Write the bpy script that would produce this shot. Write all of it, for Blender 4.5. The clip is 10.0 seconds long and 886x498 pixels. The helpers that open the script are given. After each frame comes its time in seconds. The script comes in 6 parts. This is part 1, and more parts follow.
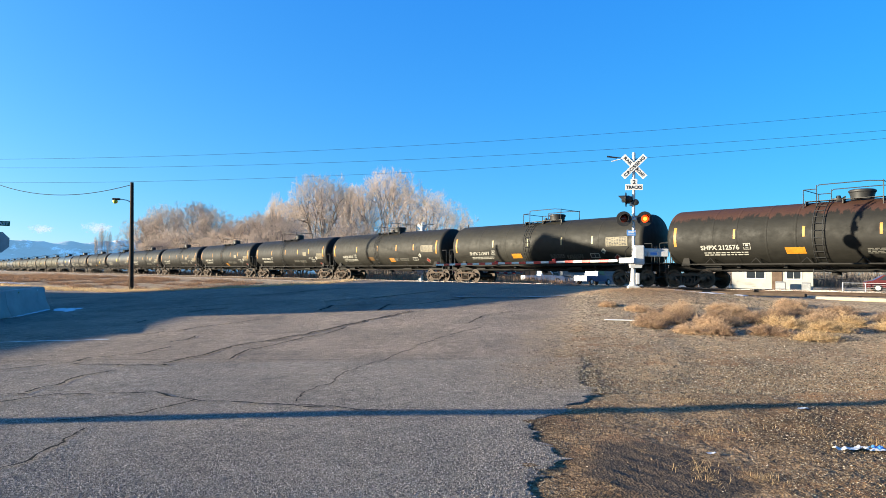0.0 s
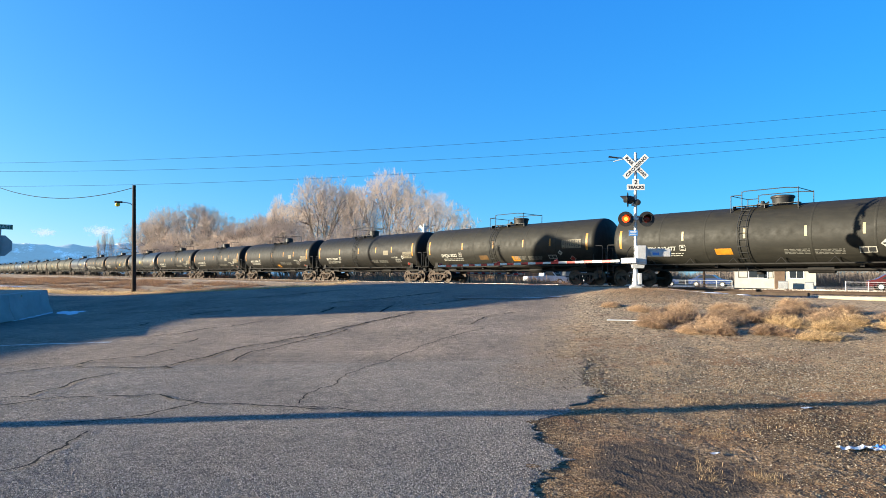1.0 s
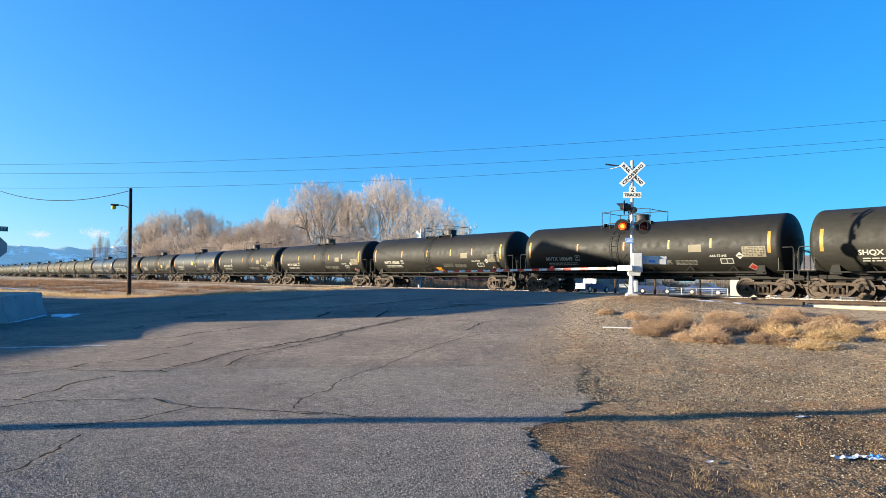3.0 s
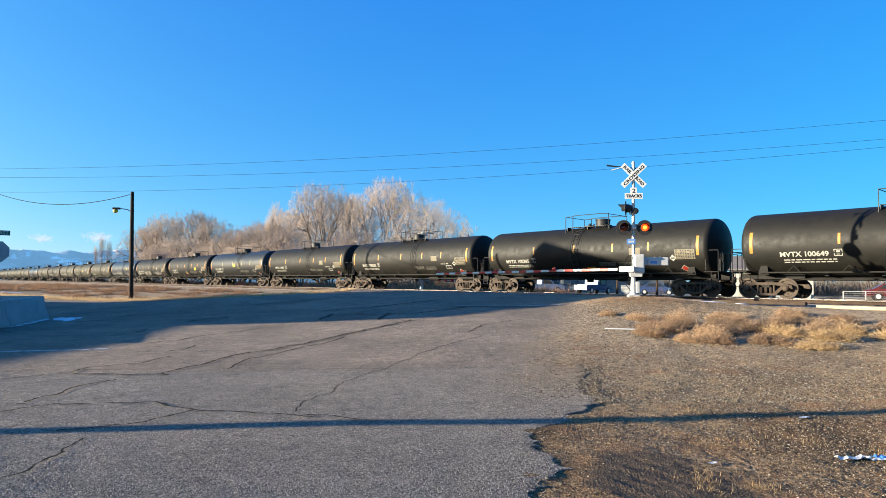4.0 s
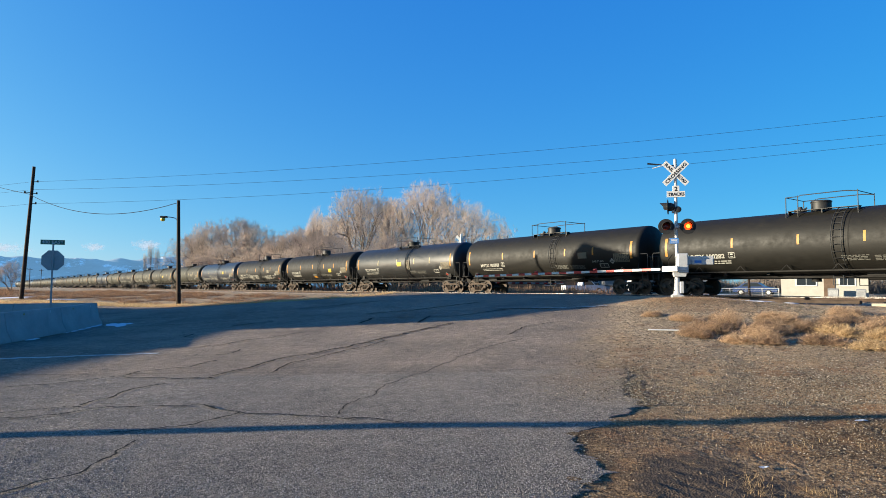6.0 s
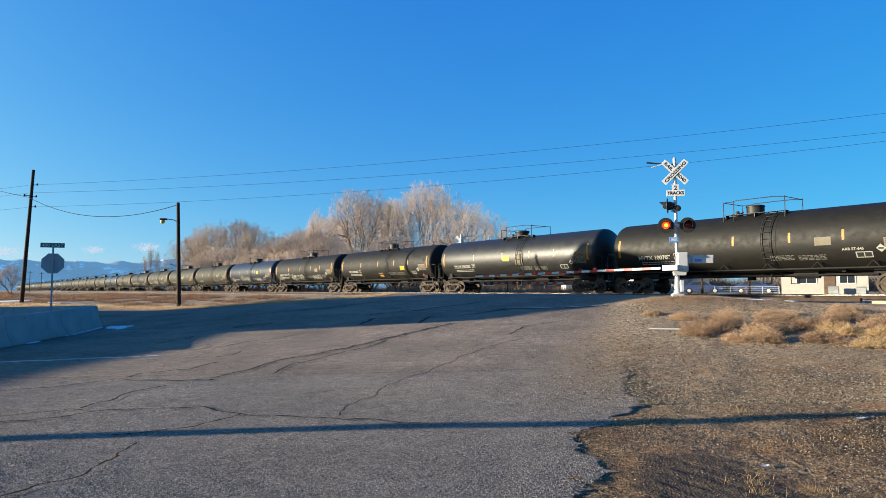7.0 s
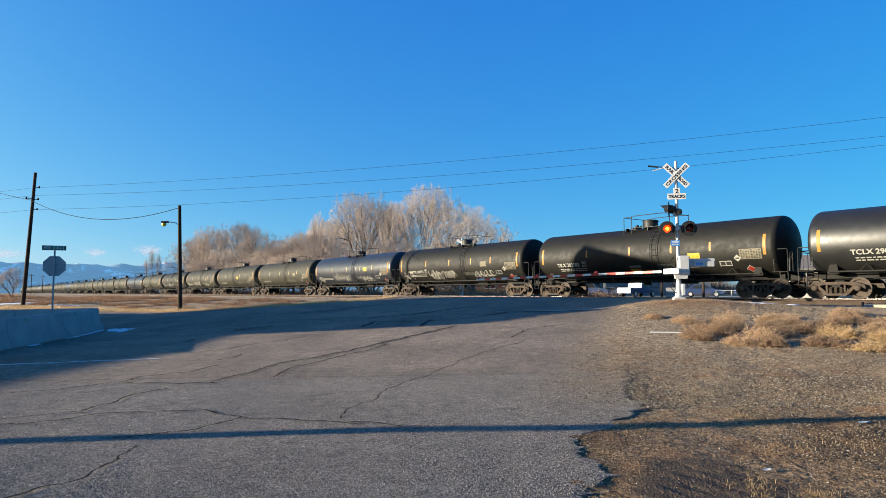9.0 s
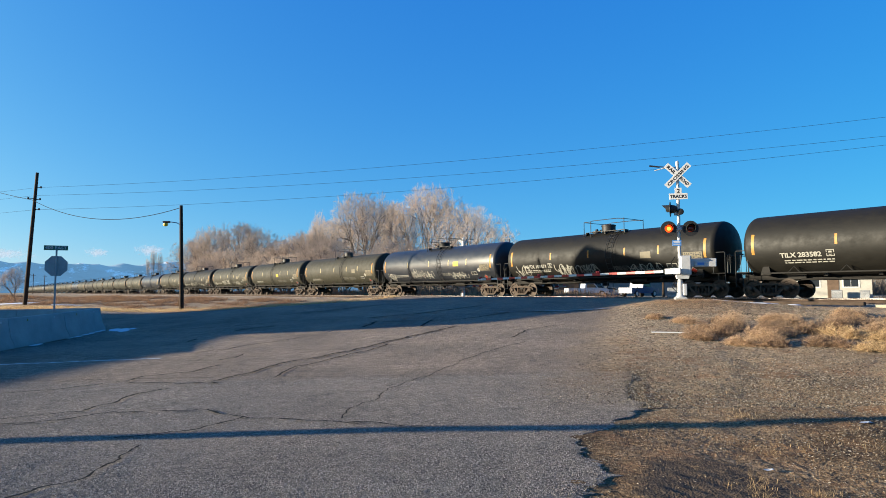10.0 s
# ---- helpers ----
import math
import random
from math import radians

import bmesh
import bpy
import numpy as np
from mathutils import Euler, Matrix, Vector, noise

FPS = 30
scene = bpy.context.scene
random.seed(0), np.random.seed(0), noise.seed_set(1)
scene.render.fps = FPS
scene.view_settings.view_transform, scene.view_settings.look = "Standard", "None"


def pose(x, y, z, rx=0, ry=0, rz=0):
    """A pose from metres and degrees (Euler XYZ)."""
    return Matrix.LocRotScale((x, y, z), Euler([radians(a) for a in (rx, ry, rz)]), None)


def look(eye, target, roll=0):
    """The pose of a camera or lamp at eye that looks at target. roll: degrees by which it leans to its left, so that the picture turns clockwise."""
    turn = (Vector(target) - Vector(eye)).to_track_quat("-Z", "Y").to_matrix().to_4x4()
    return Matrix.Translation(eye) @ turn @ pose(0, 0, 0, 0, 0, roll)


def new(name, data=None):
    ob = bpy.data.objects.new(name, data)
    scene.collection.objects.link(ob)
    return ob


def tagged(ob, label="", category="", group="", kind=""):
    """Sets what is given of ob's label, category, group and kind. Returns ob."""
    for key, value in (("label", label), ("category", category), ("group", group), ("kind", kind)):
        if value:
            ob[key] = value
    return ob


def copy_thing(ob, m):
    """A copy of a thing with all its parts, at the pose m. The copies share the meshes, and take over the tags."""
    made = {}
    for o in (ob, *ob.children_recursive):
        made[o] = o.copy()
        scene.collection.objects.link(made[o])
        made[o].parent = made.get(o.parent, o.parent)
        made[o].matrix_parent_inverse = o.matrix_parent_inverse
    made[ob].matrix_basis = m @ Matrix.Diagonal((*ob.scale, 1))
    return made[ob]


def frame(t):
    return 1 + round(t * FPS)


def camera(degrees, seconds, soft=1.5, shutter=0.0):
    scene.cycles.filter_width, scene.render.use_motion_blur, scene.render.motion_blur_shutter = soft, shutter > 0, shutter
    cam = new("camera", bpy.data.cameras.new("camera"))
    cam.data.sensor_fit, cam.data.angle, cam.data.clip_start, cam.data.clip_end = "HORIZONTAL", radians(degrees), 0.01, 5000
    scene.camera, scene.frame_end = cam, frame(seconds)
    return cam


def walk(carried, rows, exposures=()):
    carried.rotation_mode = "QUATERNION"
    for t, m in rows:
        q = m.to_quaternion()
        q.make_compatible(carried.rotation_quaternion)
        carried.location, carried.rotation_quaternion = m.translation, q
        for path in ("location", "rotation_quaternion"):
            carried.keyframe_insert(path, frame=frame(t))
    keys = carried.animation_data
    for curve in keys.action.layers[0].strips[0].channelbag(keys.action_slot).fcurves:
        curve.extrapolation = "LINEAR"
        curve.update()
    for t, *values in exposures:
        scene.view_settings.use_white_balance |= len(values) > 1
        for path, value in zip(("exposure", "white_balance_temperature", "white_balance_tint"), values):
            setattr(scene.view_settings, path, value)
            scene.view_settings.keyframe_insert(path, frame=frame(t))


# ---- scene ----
# The camera stands on the road, held in the hand, and turns a little.
cam = camera(70.0, 10.0, soft=0.4)
EYE = (0.0, 0.0, 1.65)
TURNS = [
    (0.0, -3.758, 2.637, 1.047), (0.5, -3.63, 2.677, 0.967), (1.0, -3.58, 2.741, 0.751), (1.5, -3.516, 2.854, 0.837),
    (2.0, -3.755, 3.088, 1.015), (2.5, -3.874, 3.203, 1.272), (4.0, -3.745, 3.445, 0.98), (4.5, -1.695, 3.541, 0.981),
    (5.0, -0.807, 3.591, 0.879), (5.5, -0.407, 3.618, 0.627), (7.0, -0.223, 3.678, -0.088), (7.5, -0.216, 3.709, 0.073),
    (8.0, -0.215, 3.837, 0.157), (8.5, -0.143, 3.928, 0.056), (9.0, -0.12, 3.963, -0.011), (9.5, -0.022, 3.967, -0.032),
    (10.0, 0.0, 3.96, 0.0)]


def aim(yaw, pitch, roll):
    y, p = radians(yaw), radians(pitch)
    way = Vector((-math.sin(y) * math.cos(p), math.cos(y) * math.cos(p), math.sin(p)))
    return look(EYE, Vector(EYE) + way * 10, roll)


walk(cam, [(t, aim(a, b, c)) for t, a, b, c in TURNS], exposures=[(0.0, 2.0), (2.5, 1.96), (4.0, 1.92), (4.5, 1.86), (5.5, 1.68), (7.0, 1.63), (10.0, 1.63)])

# ---- light: a low winter sun and a clear sky ----
SUN_EL = radians(8.0)
SUN_WAY = Vector((0.9964 * math.cos(SUN_EL), 0.0847 * math.cos(SUN_EL), -math.sin(SUN_EL)))
sun = new("sun", bpy.data.lights.new("sun", "SUN"))
sun.data.energy, sun.data.angle, sun.data.color = 5.0, radians(0.53), (1.0, 0.89, 0.68)
sun.matrix_world = SUN_WAY.to_track_quat("-Z", "Y").to_matrix().to_4x4()

world = bpy.data.worlds.new("world")
scene.world = world
world.use_nodes = True
wn, wl = world.node_tree.nodes, world.node_tree.links
sky = wn.new("ShaderNodeTexSky")
sky.sky_type, sky.sun_disc = "NISHITA", False
sky.sun_elevation, sky.sun_rotation = SUN_EL, math.atan2(-SUN_WAY.x, -SUN_WAY.y)
sky.altitude, sky.air_density, sky.dust_density, sky.ozone_density = 1600, 1.0, 0.2, 1.0
split, join = wn.new("ShaderNodeSeparateColor"), wn.new("ShaderNodeCombineColor")
wl.new(sky.outputs["Color"], split.inputs[0])
# the blue deepens smoothly away from the sun
gen, toward = wn.new("ShaderNodeTexCoord"), wn.new("ShaderNodeVectorMath")
toward.operation = "DOT_PRODUCT"
wl.new(gen.outputs["Generated"], toward.inputs[0])
toward.inputs[1].default_value = -SUN_WAY
# the broad pale glow round the low sun
positive, aureole = wn.new("ShaderNodeMath"), wn.new("ShaderNodeMath")
positive.operation, aureole.operation = "MAXIMUM", "POWER"
positive.inputs[1].default_value, aureole.inputs[1].default_value = 0.0, 5.0
wl.new(toward.outputs["Value"], positive.inputs[0])
wl.new(positive.outputs[0], aureole.inputs[0])
# a deep dry winter blue: each colour's share of the clear sky
for i, (power, gain, deep, pale) in enumerate(((1.2, 0.50, 0.74, 5.0), (0.68, 0.885, 0.17, 1.6), (0.26, 1.19, 0.03, 0.6))):
    raise_, scale_ = wn.new("ShaderNodeMath"), wn.new("ShaderNodeMath")
    raise_.operation, scale_.operation = "POWER", "MULTIPLY"
    dim = wn.new("ShaderNodeMath")
    dim.operation = "MULTIPLY"
    dim.inputs[1].default_value = 0.15
    raise_.inputs[1].default_value, scale_.inputs[1].default_value = power, gain * 10.0 * 0.27
    wl.new(split.outputs[i], dim.inputs[0])
    wl.new(dim.outputs[0], raise_.inputs[0])
    wl.new(raise_.outputs[0], scale_.inputs[0])
    fade, last = wn.new("ShaderNodeMath"), wn.new("ShaderNodeMath")
    fade.operation, last.operation = "MULTIPLY_ADD", "MULTIPLY"
    fade.inputs[1].default_value, fade.inputs[2].default_value = deep, 1.0
    wl.new(toward.outputs["Value"], fade.inputs[0])
    haze = wn.new("ShaderNodeMath")
    haze.operation = "MULTIPLY_ADD"
    haze.inputs[1].default_value = pale
    wl.new(aureole.outputs[0], haze.inputs[0])
    wl.new(fade.outputs[0], haze.inputs[2])
    wl.new(scale_.outputs[0], last.inputs[0])
    wl.new(haze.outputs[0], last.inputs[1])
    wl.new(last.outputs[0], join.inputs[i])
wl.new(join.outputs[0], wn["Background"].inputs["Color"])
wn["Background"].inputs["Strength"].default_value = 0.1

# ---- materials ----


def clamp(v, a=0.0, b=1.0):
    return max(a, min(b, v))


class Mat:
    """A node material with a Principled shader; methods add nodes to it."""

    def __init__(self, name, colour=(0.5, 0.5, 0.5), rough=0.6, metal=0.0):
        self.m = bpy.data.materials.new(name)
        self.m.use_nodes = True
        self.n, self.l = self.m.node_tree.nodes, self.m.node_tree.links
        self.b = self.n["Principled BSDF"]
        self.b.inputs["Base Color"].default_value = (*colour, 1)
        self.b.inputs["Roughness"].default_value = rough
        self.b.inputs["Metallic"].default_value = metal
        self.b.inputs["Specular IOR Level"].default_value = 0.35

    def coords(self, scale=(1, 1, 1), kind="Object"):
        tc, mp = self.n.new("ShaderNodeTexCoord"), self.n.new("ShaderNodeMapping")
        mp.inputs["Scale"].default_value = scale
        self.l.new(tc.outputs[kind], mp.inputs["Vector"])
        return mp.outputs["Vector"]

    def noise(self, vec, scale, detail=4, rough=0.6):
        t = self.n.new("ShaderNodeTexNoise")
        t.inputs["Scale"].default_value, t.inputs["Detail"].default_value, t.inputs["Roughness"].default_value = scale, detail, rough
        self.l.new(vec, t.inputs["Vector"])
        return t.outputs["Fac"]

    def cells(self, vec, scale, out="Color", feature="F1"):
        t = self.n.new("ShaderNodeTexVoronoi")
        t.feature = feature
        t.inputs["Scale"].default_value = scale
        self.l.new(vec, t.inputs["Vector"])
        if out == "Color":
            sep = self.n.new("ShaderNodeSeparateColor")
            self.l.new(t.outputs["Color"], sep.inputs[0])
            return sep.outputs[0]
        return t.outputs[out]

    def ramp(self, fac, stops):
        r = self.n.new("ShaderNodeValToRGB")
        e = r.color_ramp.elements
        while len(e) < len(stops):
            e.new(0.5)
        for k, (p, c) in zip(e, stops):
            k.position, k.color = p, (*c, 1) if len(c) == 3 else c
        self.l.new(fac, r.inputs["Fac"])
        return r.outputs["Color"]

    def mix(self, fac, a, b, kind="MIX"):
        x = self.n.new("ShaderNodeMix")
        x.data_type, x.blend_type = "RGBA", kind
        for key, v in ((0, fac), (6, a), (7, b)):
            if hasattr(v, "links"):
                self.l.new(v, x.inputs[key])
            else:
                x.inputs[key].default_value = v if key == 0 else (*v, 1)
        return x.outputs[2]

    def math(self, op, a, b=0.5):
        x = self.n.new("ShaderNodeMath")
        x.operation = op
        for k, v in ((0, a), (1, b)):
            if hasattr(v, "links"):
                self.l.new(v, x.inputs[k])
            else:
                x.inputs[k].default_value = v
        return x.outputs[0]

    def colour(self, sock):
        self.l.new(sock, self.b.inputs["Base Color"])
        return self

    def rough(self, sock):
        self.l.new(sock, self.b.inputs["Roughness"])
        return self

    def bump(self, height, strength=0.5, dist=0.01):
        x = self.n.new("ShaderNodeBump")
        x.inputs["Strength"].default_value, x.inputs["Distance"].default_value = strength, dist
        self.l.new(height, x.inputs["Height"])
        self.l.new(x.outputs["Normal"], self.b.inputs["Normal"])
        return self

    def random(self):
        return self.n.new("ShaderNodeObjectInfo").outputs["Random"]

    def island(self):
        return self.n.new("ShaderNodeNewGeometry").outputs["Random Per Island"]


def worn(name, colour, rough=0.6, metal=0.0, spread=0.25, scale=3.0, fine=40.0, bump=0.15, dist=0.004):
    """Paint, metal or wood with stains at a large scale and grain at a small one."""
    m = Mat(name, colour, rough, metal)
    # what is rough and dusty hardly shines
    m.b.inputs["Specular IOR Level"].default_value = clamp(0.55 - 0.5 * rough, 0.1, 0.4)
    v = m.coords()
    dark = tuple(c * (1 - spread) for c in colour)
    light = tuple(min(1, c * (1 + spread)) for c in colour)
    big = m.ramp(m.noise(v, scale, 5), [(0.3, dark), (0.7, light)])
    grain = m.ramp(m.noise(v, fine, 3), [(0.3, (0.82, 0.82, 0.82)), (0.7, (1, 1, 1))])
    m.colour(m.mix(1.0, big, grain, "MULTIPLY"))
    m.bump(m.noise(v, fine, 4), bump, dist)
    return m.m


def tank_paint(name, base, dusty, rough, dust=0.5, rust=0.0):
    m = Mat(name, base, rough)
    v = m.coords()
    streak = m.noise(m.coords((0.9, 6, 0.35)), 1.7, 6, 0.65)
    patch = m.noise(v, 0.6, 6)
    col = m.mix(m.math("MULTIPLY", m.ramp(streak, [(0.42, (0, 0, 0)), (0.75, (1, 1, 1))]), dust), base, dusty)
    col = m.mix(m.ramp(patch, [(0.35, (0, 0, 0)), (0.7, (0.5, 0.5, 0.5))]), col, tuple(0.6 * c + 0.4 * d for c, d in zip(base, dusty)))
    if rust:
        # rust that has bled down from the crown of the shell
        sep = m.n.new("ShaderNodeSeparateXYZ")
        m.l.new(v, sep.inputs[0])
        x = m.math("SUBTRACT", m.math("ADD", sep.outputs[2], m.math("MULTIPLY", m.noise(m.coords((2.2, 1.0, 0.5)), 1.6, 8, 0.75), 1.3)), 3.92)
        col = m.mix(m.math("MULTIPLY", m.ramp(x, [(0.18, (0, 0, 0)), (0.28, (1, 1, 1))]), rust), col, (0.040, 0.0185, 0.0125))
    m.colour(col)
    m.rough(m.ramp(m.noise(v, 2.5, 5), [(0.3, (rough * 0.85,) * 3), (0.7, (min(1, rough * 1.2),) * 3)]))
    m.bump(m.noise(v, 0.9, 3), 0.10 if rough > 0.4 else 0.06, 0.02)
    m.b.inputs["Specular IOR Level"].default_value = 0.42 if rough < 0.5 else 0.2
    return m.m


M = {
    "tank_dusty": tank_paint("tank_dusty", (0.0115, 0.0107, 0.0083), (0.029, 0.0265, 0.020), 0.62, 0.45),
    "tank_olive": tank_paint("tank_olive", (0.023, 0.0215, 0.0145), (0.052, 0.048, 0.033), 0.60, 0.6),
    "tank_black": tank_paint("tank_black", (0.0074, 0.0068, 0.0055), (0.017, 0.0152, 0.0116), 0.57, 0.35),
    "tank_gloss": tank_paint("tank_gloss", (0.0095, 0.0095, 0.0092), (0.019, 0.0185, 0.0165), 0.42, 0.2),
    "tank_blue": tank_paint("tank_blue", (0.014, 0.016, 0.021), (0.032, 0.034, 0.038), 0.38, 0.3),
    "tank_rust": tank_paint("tank_rust", (0.0072, 0.0066, 0.0053), (0.017, 0.0157, 0.012), 0.64, 0.5, 0.9),
    "underframe": worn("underframe", (0.014, 0.0125, 0.011), 0.75, spread=0.4),
    "truck_iron": worn("truck_iron", (0.055, 0.040, 0.030), 0.8, spread=0.45, scale=5),
    "wheel_steel": worn("wheel_steel", (0.055, 0.040, 0.030), 0.7, 0.1, spread=0.4, scale=4),
    "fittings_black": worn("fittings_black", (0.02, 0.02, 0.02), 0.55, spread=0.3),
    "stripe_yellow": worn("stripe_yellow", (0.31, 0.132, 0.006), 0.5, spread=0.15),
    "stripe_pale": worn("stripe_pale", (0.27, 0.22, 0.11), 0.5, spread=0.15),
    "placard_orange": worn("placard_orange", (0.33, 0.135, 0.008), 0.5, spread=0.2),
    "placard_brown": worn("placard_brown", (0.085, 0.045, 0.014), 0.6, spread=0.3),
    "placard_red": worn("placard_red", (0.20, 0.02, 0.012), 0.5, spread=0.15),
    "paper_cream": worn("paper_cream", (0.125, 0.107, 0.072), 0.6, spread=0.15),
    "letter_white": worn("letter_white", (0.27, 0.26, 0.225), 0.6, spread=0.12),
    "letter_faint": worn("letter_faint", (0.10, 0.096, 0.082), 0.6, spread=0.15),
    "letter_black": worn("letter_black", (0.02, 0.02, 0.02), 0.6, spread=0.1),
    "lamp_yellow": worn("lamp_yellow", (0.75, 0.50, 0.03), 0.3, spread=0.1),
    "mark_yellow": worn("mark_yellow", (0.34, 0.23, 0.012), 0.5, spread=0.15),
    "mast_silver": worn("mast_silver", (0.50, 0.49, 0.47), 0.42, 0.25, spread=0.12),
    "box_silver": worn("box_silver", (0.46, 0.455, 0.44), 0.5, 0.2, spread=0.12),
    "sign_white": worn("sign_white", (0.56, 0.55, 0.53), 0.45, spread=0.06),
    "sign_blue": worn("sign_blue", (0.06, 0.20, 0.50), 0.4, spread=0.1),
    "sign_green": worn("sign_green", (0.01, 0.11, 0.07), 0.4, spread=0.1),
    "sign_back": worn("sign_back", (0.33, 0.32, 0.32), 0.5, 0.2, spread=0.12),
    "gate_red": worn("gate_red", (0.50, 0.03, 0.02), 0.45, spread=0.12),
    "lens_dark": Mat("lens_dark", (0.10, 0.012, 0.008), 0.15).m,
    "pole_wood": worn("pole_wood", (0.045, 0.029, 0.020), 0.85, spread=0.4, scale=2.0, fine=30, bump=0.5, dist=0.01),
    "wire": worn("wire", (0.012, 0.012, 0.012), 0.95, spread=0.1),
    "rail_steel": worn("rail_steel", (0.05, 0.033, 0.024), 0.8, 0.1, spread=0.35),
    "rail_head": worn("rail_head", (0.45, 0.42, 0.40), 0.3, 0.9, spread=0.15),
    "tie_wood": worn("tie_wood", (0.055, 0.04, 0.03), 0.9, spread=0.4, bump=0.5, dist=0.01),
    "plank": worn("plank", (0.34, 0.29, 0.20), 0.8, spread=0.2, bump=0.3),
    "concrete": worn("concrete", (0.34, 0.325, 0.30), 0.85, spread=0.14, scale=1.6, fine=55, bump=0.3, dist=0.004),
    "snow": worn("snow", (0.70, 0.71, 0.73), 0.6, spread=0.06, fine=25, bump=0.4, dist=0.01),
    "bark": worn("bark", (0.17, 0.135, 0.11), 0.9, spread=0.35, bump=0.6, dist=0.02),
    "twig": worn("twig", (0.45, 0.355, 0.28), 0.85, spread=0.2, scale=0.4),
    "crack": worn("crack", (0.022, 0.021, 0.02), 0.95, spread=0.3),
    "line_paint": worn("line_paint", (0.55, 0.54, 0.51), 0.7, spread=0.25, scale=6),
    "house_white": worn("house_white", (0.37, 0.348, 0.30), 0.7, spread=0.08),
    "house_roof": worn("house_roof", (0.16, 0.14, 0.13), 0.9, spread=0.25),
    "glass_dark": Mat("glass_dark", (0.02, 0.025, 0.03), 0.08).m,
    "tyre": worn("tyre", (0.02, 0.02, 0.02), 0.85, spread=0.2),
    "car_white": worn("car_white", (0.50, 0.51, 0.53), 0.25, spread=0.04, bump=0.02),
    "car_grey": worn("car_grey", (0.16, 0.18, 0.21), 0.28, spread=0.06, bump=0.02),
    "car_blue": worn("car_blue", (0.03, 0.05, 0.12), 0.25, spread=0.06, bump=0.02),
    "car_red": worn("car_red", (0.09, 0.02, 0.02), 0.25, spread=0.06, bump=0.02),
    "shed_brown": worn("shed_brown", (0.12, 0.08, 0.055), 0.8, spread=0.2),
    "shed_grey": worn("shed_grey", (0.17, 0.175, 0.18), 0.7, spread=0.15),
}
glow = Mat("lens_lit", (0.9, 0.12, 0.02), 0.3)
glow.b.inputs["Emission Color"].default_value = (1.0, 0.055, 0.006, 1)
glow.b.inputs["Emission Strength"].default_value = 0.75
core = Mat("bulb_lit", (1.0, 0.5, 0.1), 0.3)
core.b.inputs["Emission Color"].default_value = (1.0, 0.30, 0.025, 1)
core.b.inputs["Emission Strength"].default_value = 1.3
M["lens_lit"], M["bulb_lit"] = glow.m, core.m


def verge_colour(m, v):
    """Gravelly earth: chips of stone, damp and dry patches, drifts of leaf litter."""
    fine = m.ramp(m.cells(v, 38, "Color"), [(0.0, (0.030, 0.020, 0.013)), (0.5, (0.165, 0.112, 0.070)), (0.85, (0.31, 0.225, 0.148)), (1.0, (0.44, 0.34, 0.235))])
    chips = m.ramp(m.noise(v, 15, 7, 0.85), [(0.38, (0.018, 0.012, 0.007)), (0.52, (0.20, 0.132, 0.077)), (0.66, (0.54, 0.375, 0.215))])
    col = m.mix(0.5, fine, chips)
    damp = m.ramp(m.noise(v, 0.5, 6, 0.6), [(0.38, (0.55, 0.49, 0.41)), (0.60, (1.16, 1.05, 0.90))])
    col = m.mix(1.0, col, damp, "MULTIPLY")
    # drier and paler with litter of straw away from the road
    sep = m.n.new("ShaderNodeSeparateXYZ")
    m.l.new(v, sep.inputs[0])
    dry = m.ramp(m.math("MULTIPLY", m.math("ADD", sep.outputs[1], m.math("MULTIPLY", m.noise(v, 0.4, 4), 5.0)), 0.02), [(0.20, (0, 0, 0)), (0.40, (0.8, 0.8, 0.8))])
    col = m.mix(dry, col, m.mix(1.0, (0.36, 0.268, 0.170), m.ramp(m.noise(v, 9, 6, 0.75), [(0.38, (0.3, 0.3, 0.3)), (0.62, (1.75, 1.72, 1.68))]), "MULTIPLY"))
    # rusty leaf litter in drifts
    drift = m.ramp(m.noise(v, 1.1, 6, 0.7), [(0.50, (0, 0, 0)), (0.66, (0.7, 0.7, 0.7))])
    litter = m.mix(1.0, (0.20, 0.100, 0.048), m.ramp(m.noise(v, 24, 5, 0.8), [(0.36, (0.25, 0.25, 0.25)), (0.64, (1.7, 1.7, 1.7))]), "MULTIPLY")
    return m.mix(drift, col, litter), sep


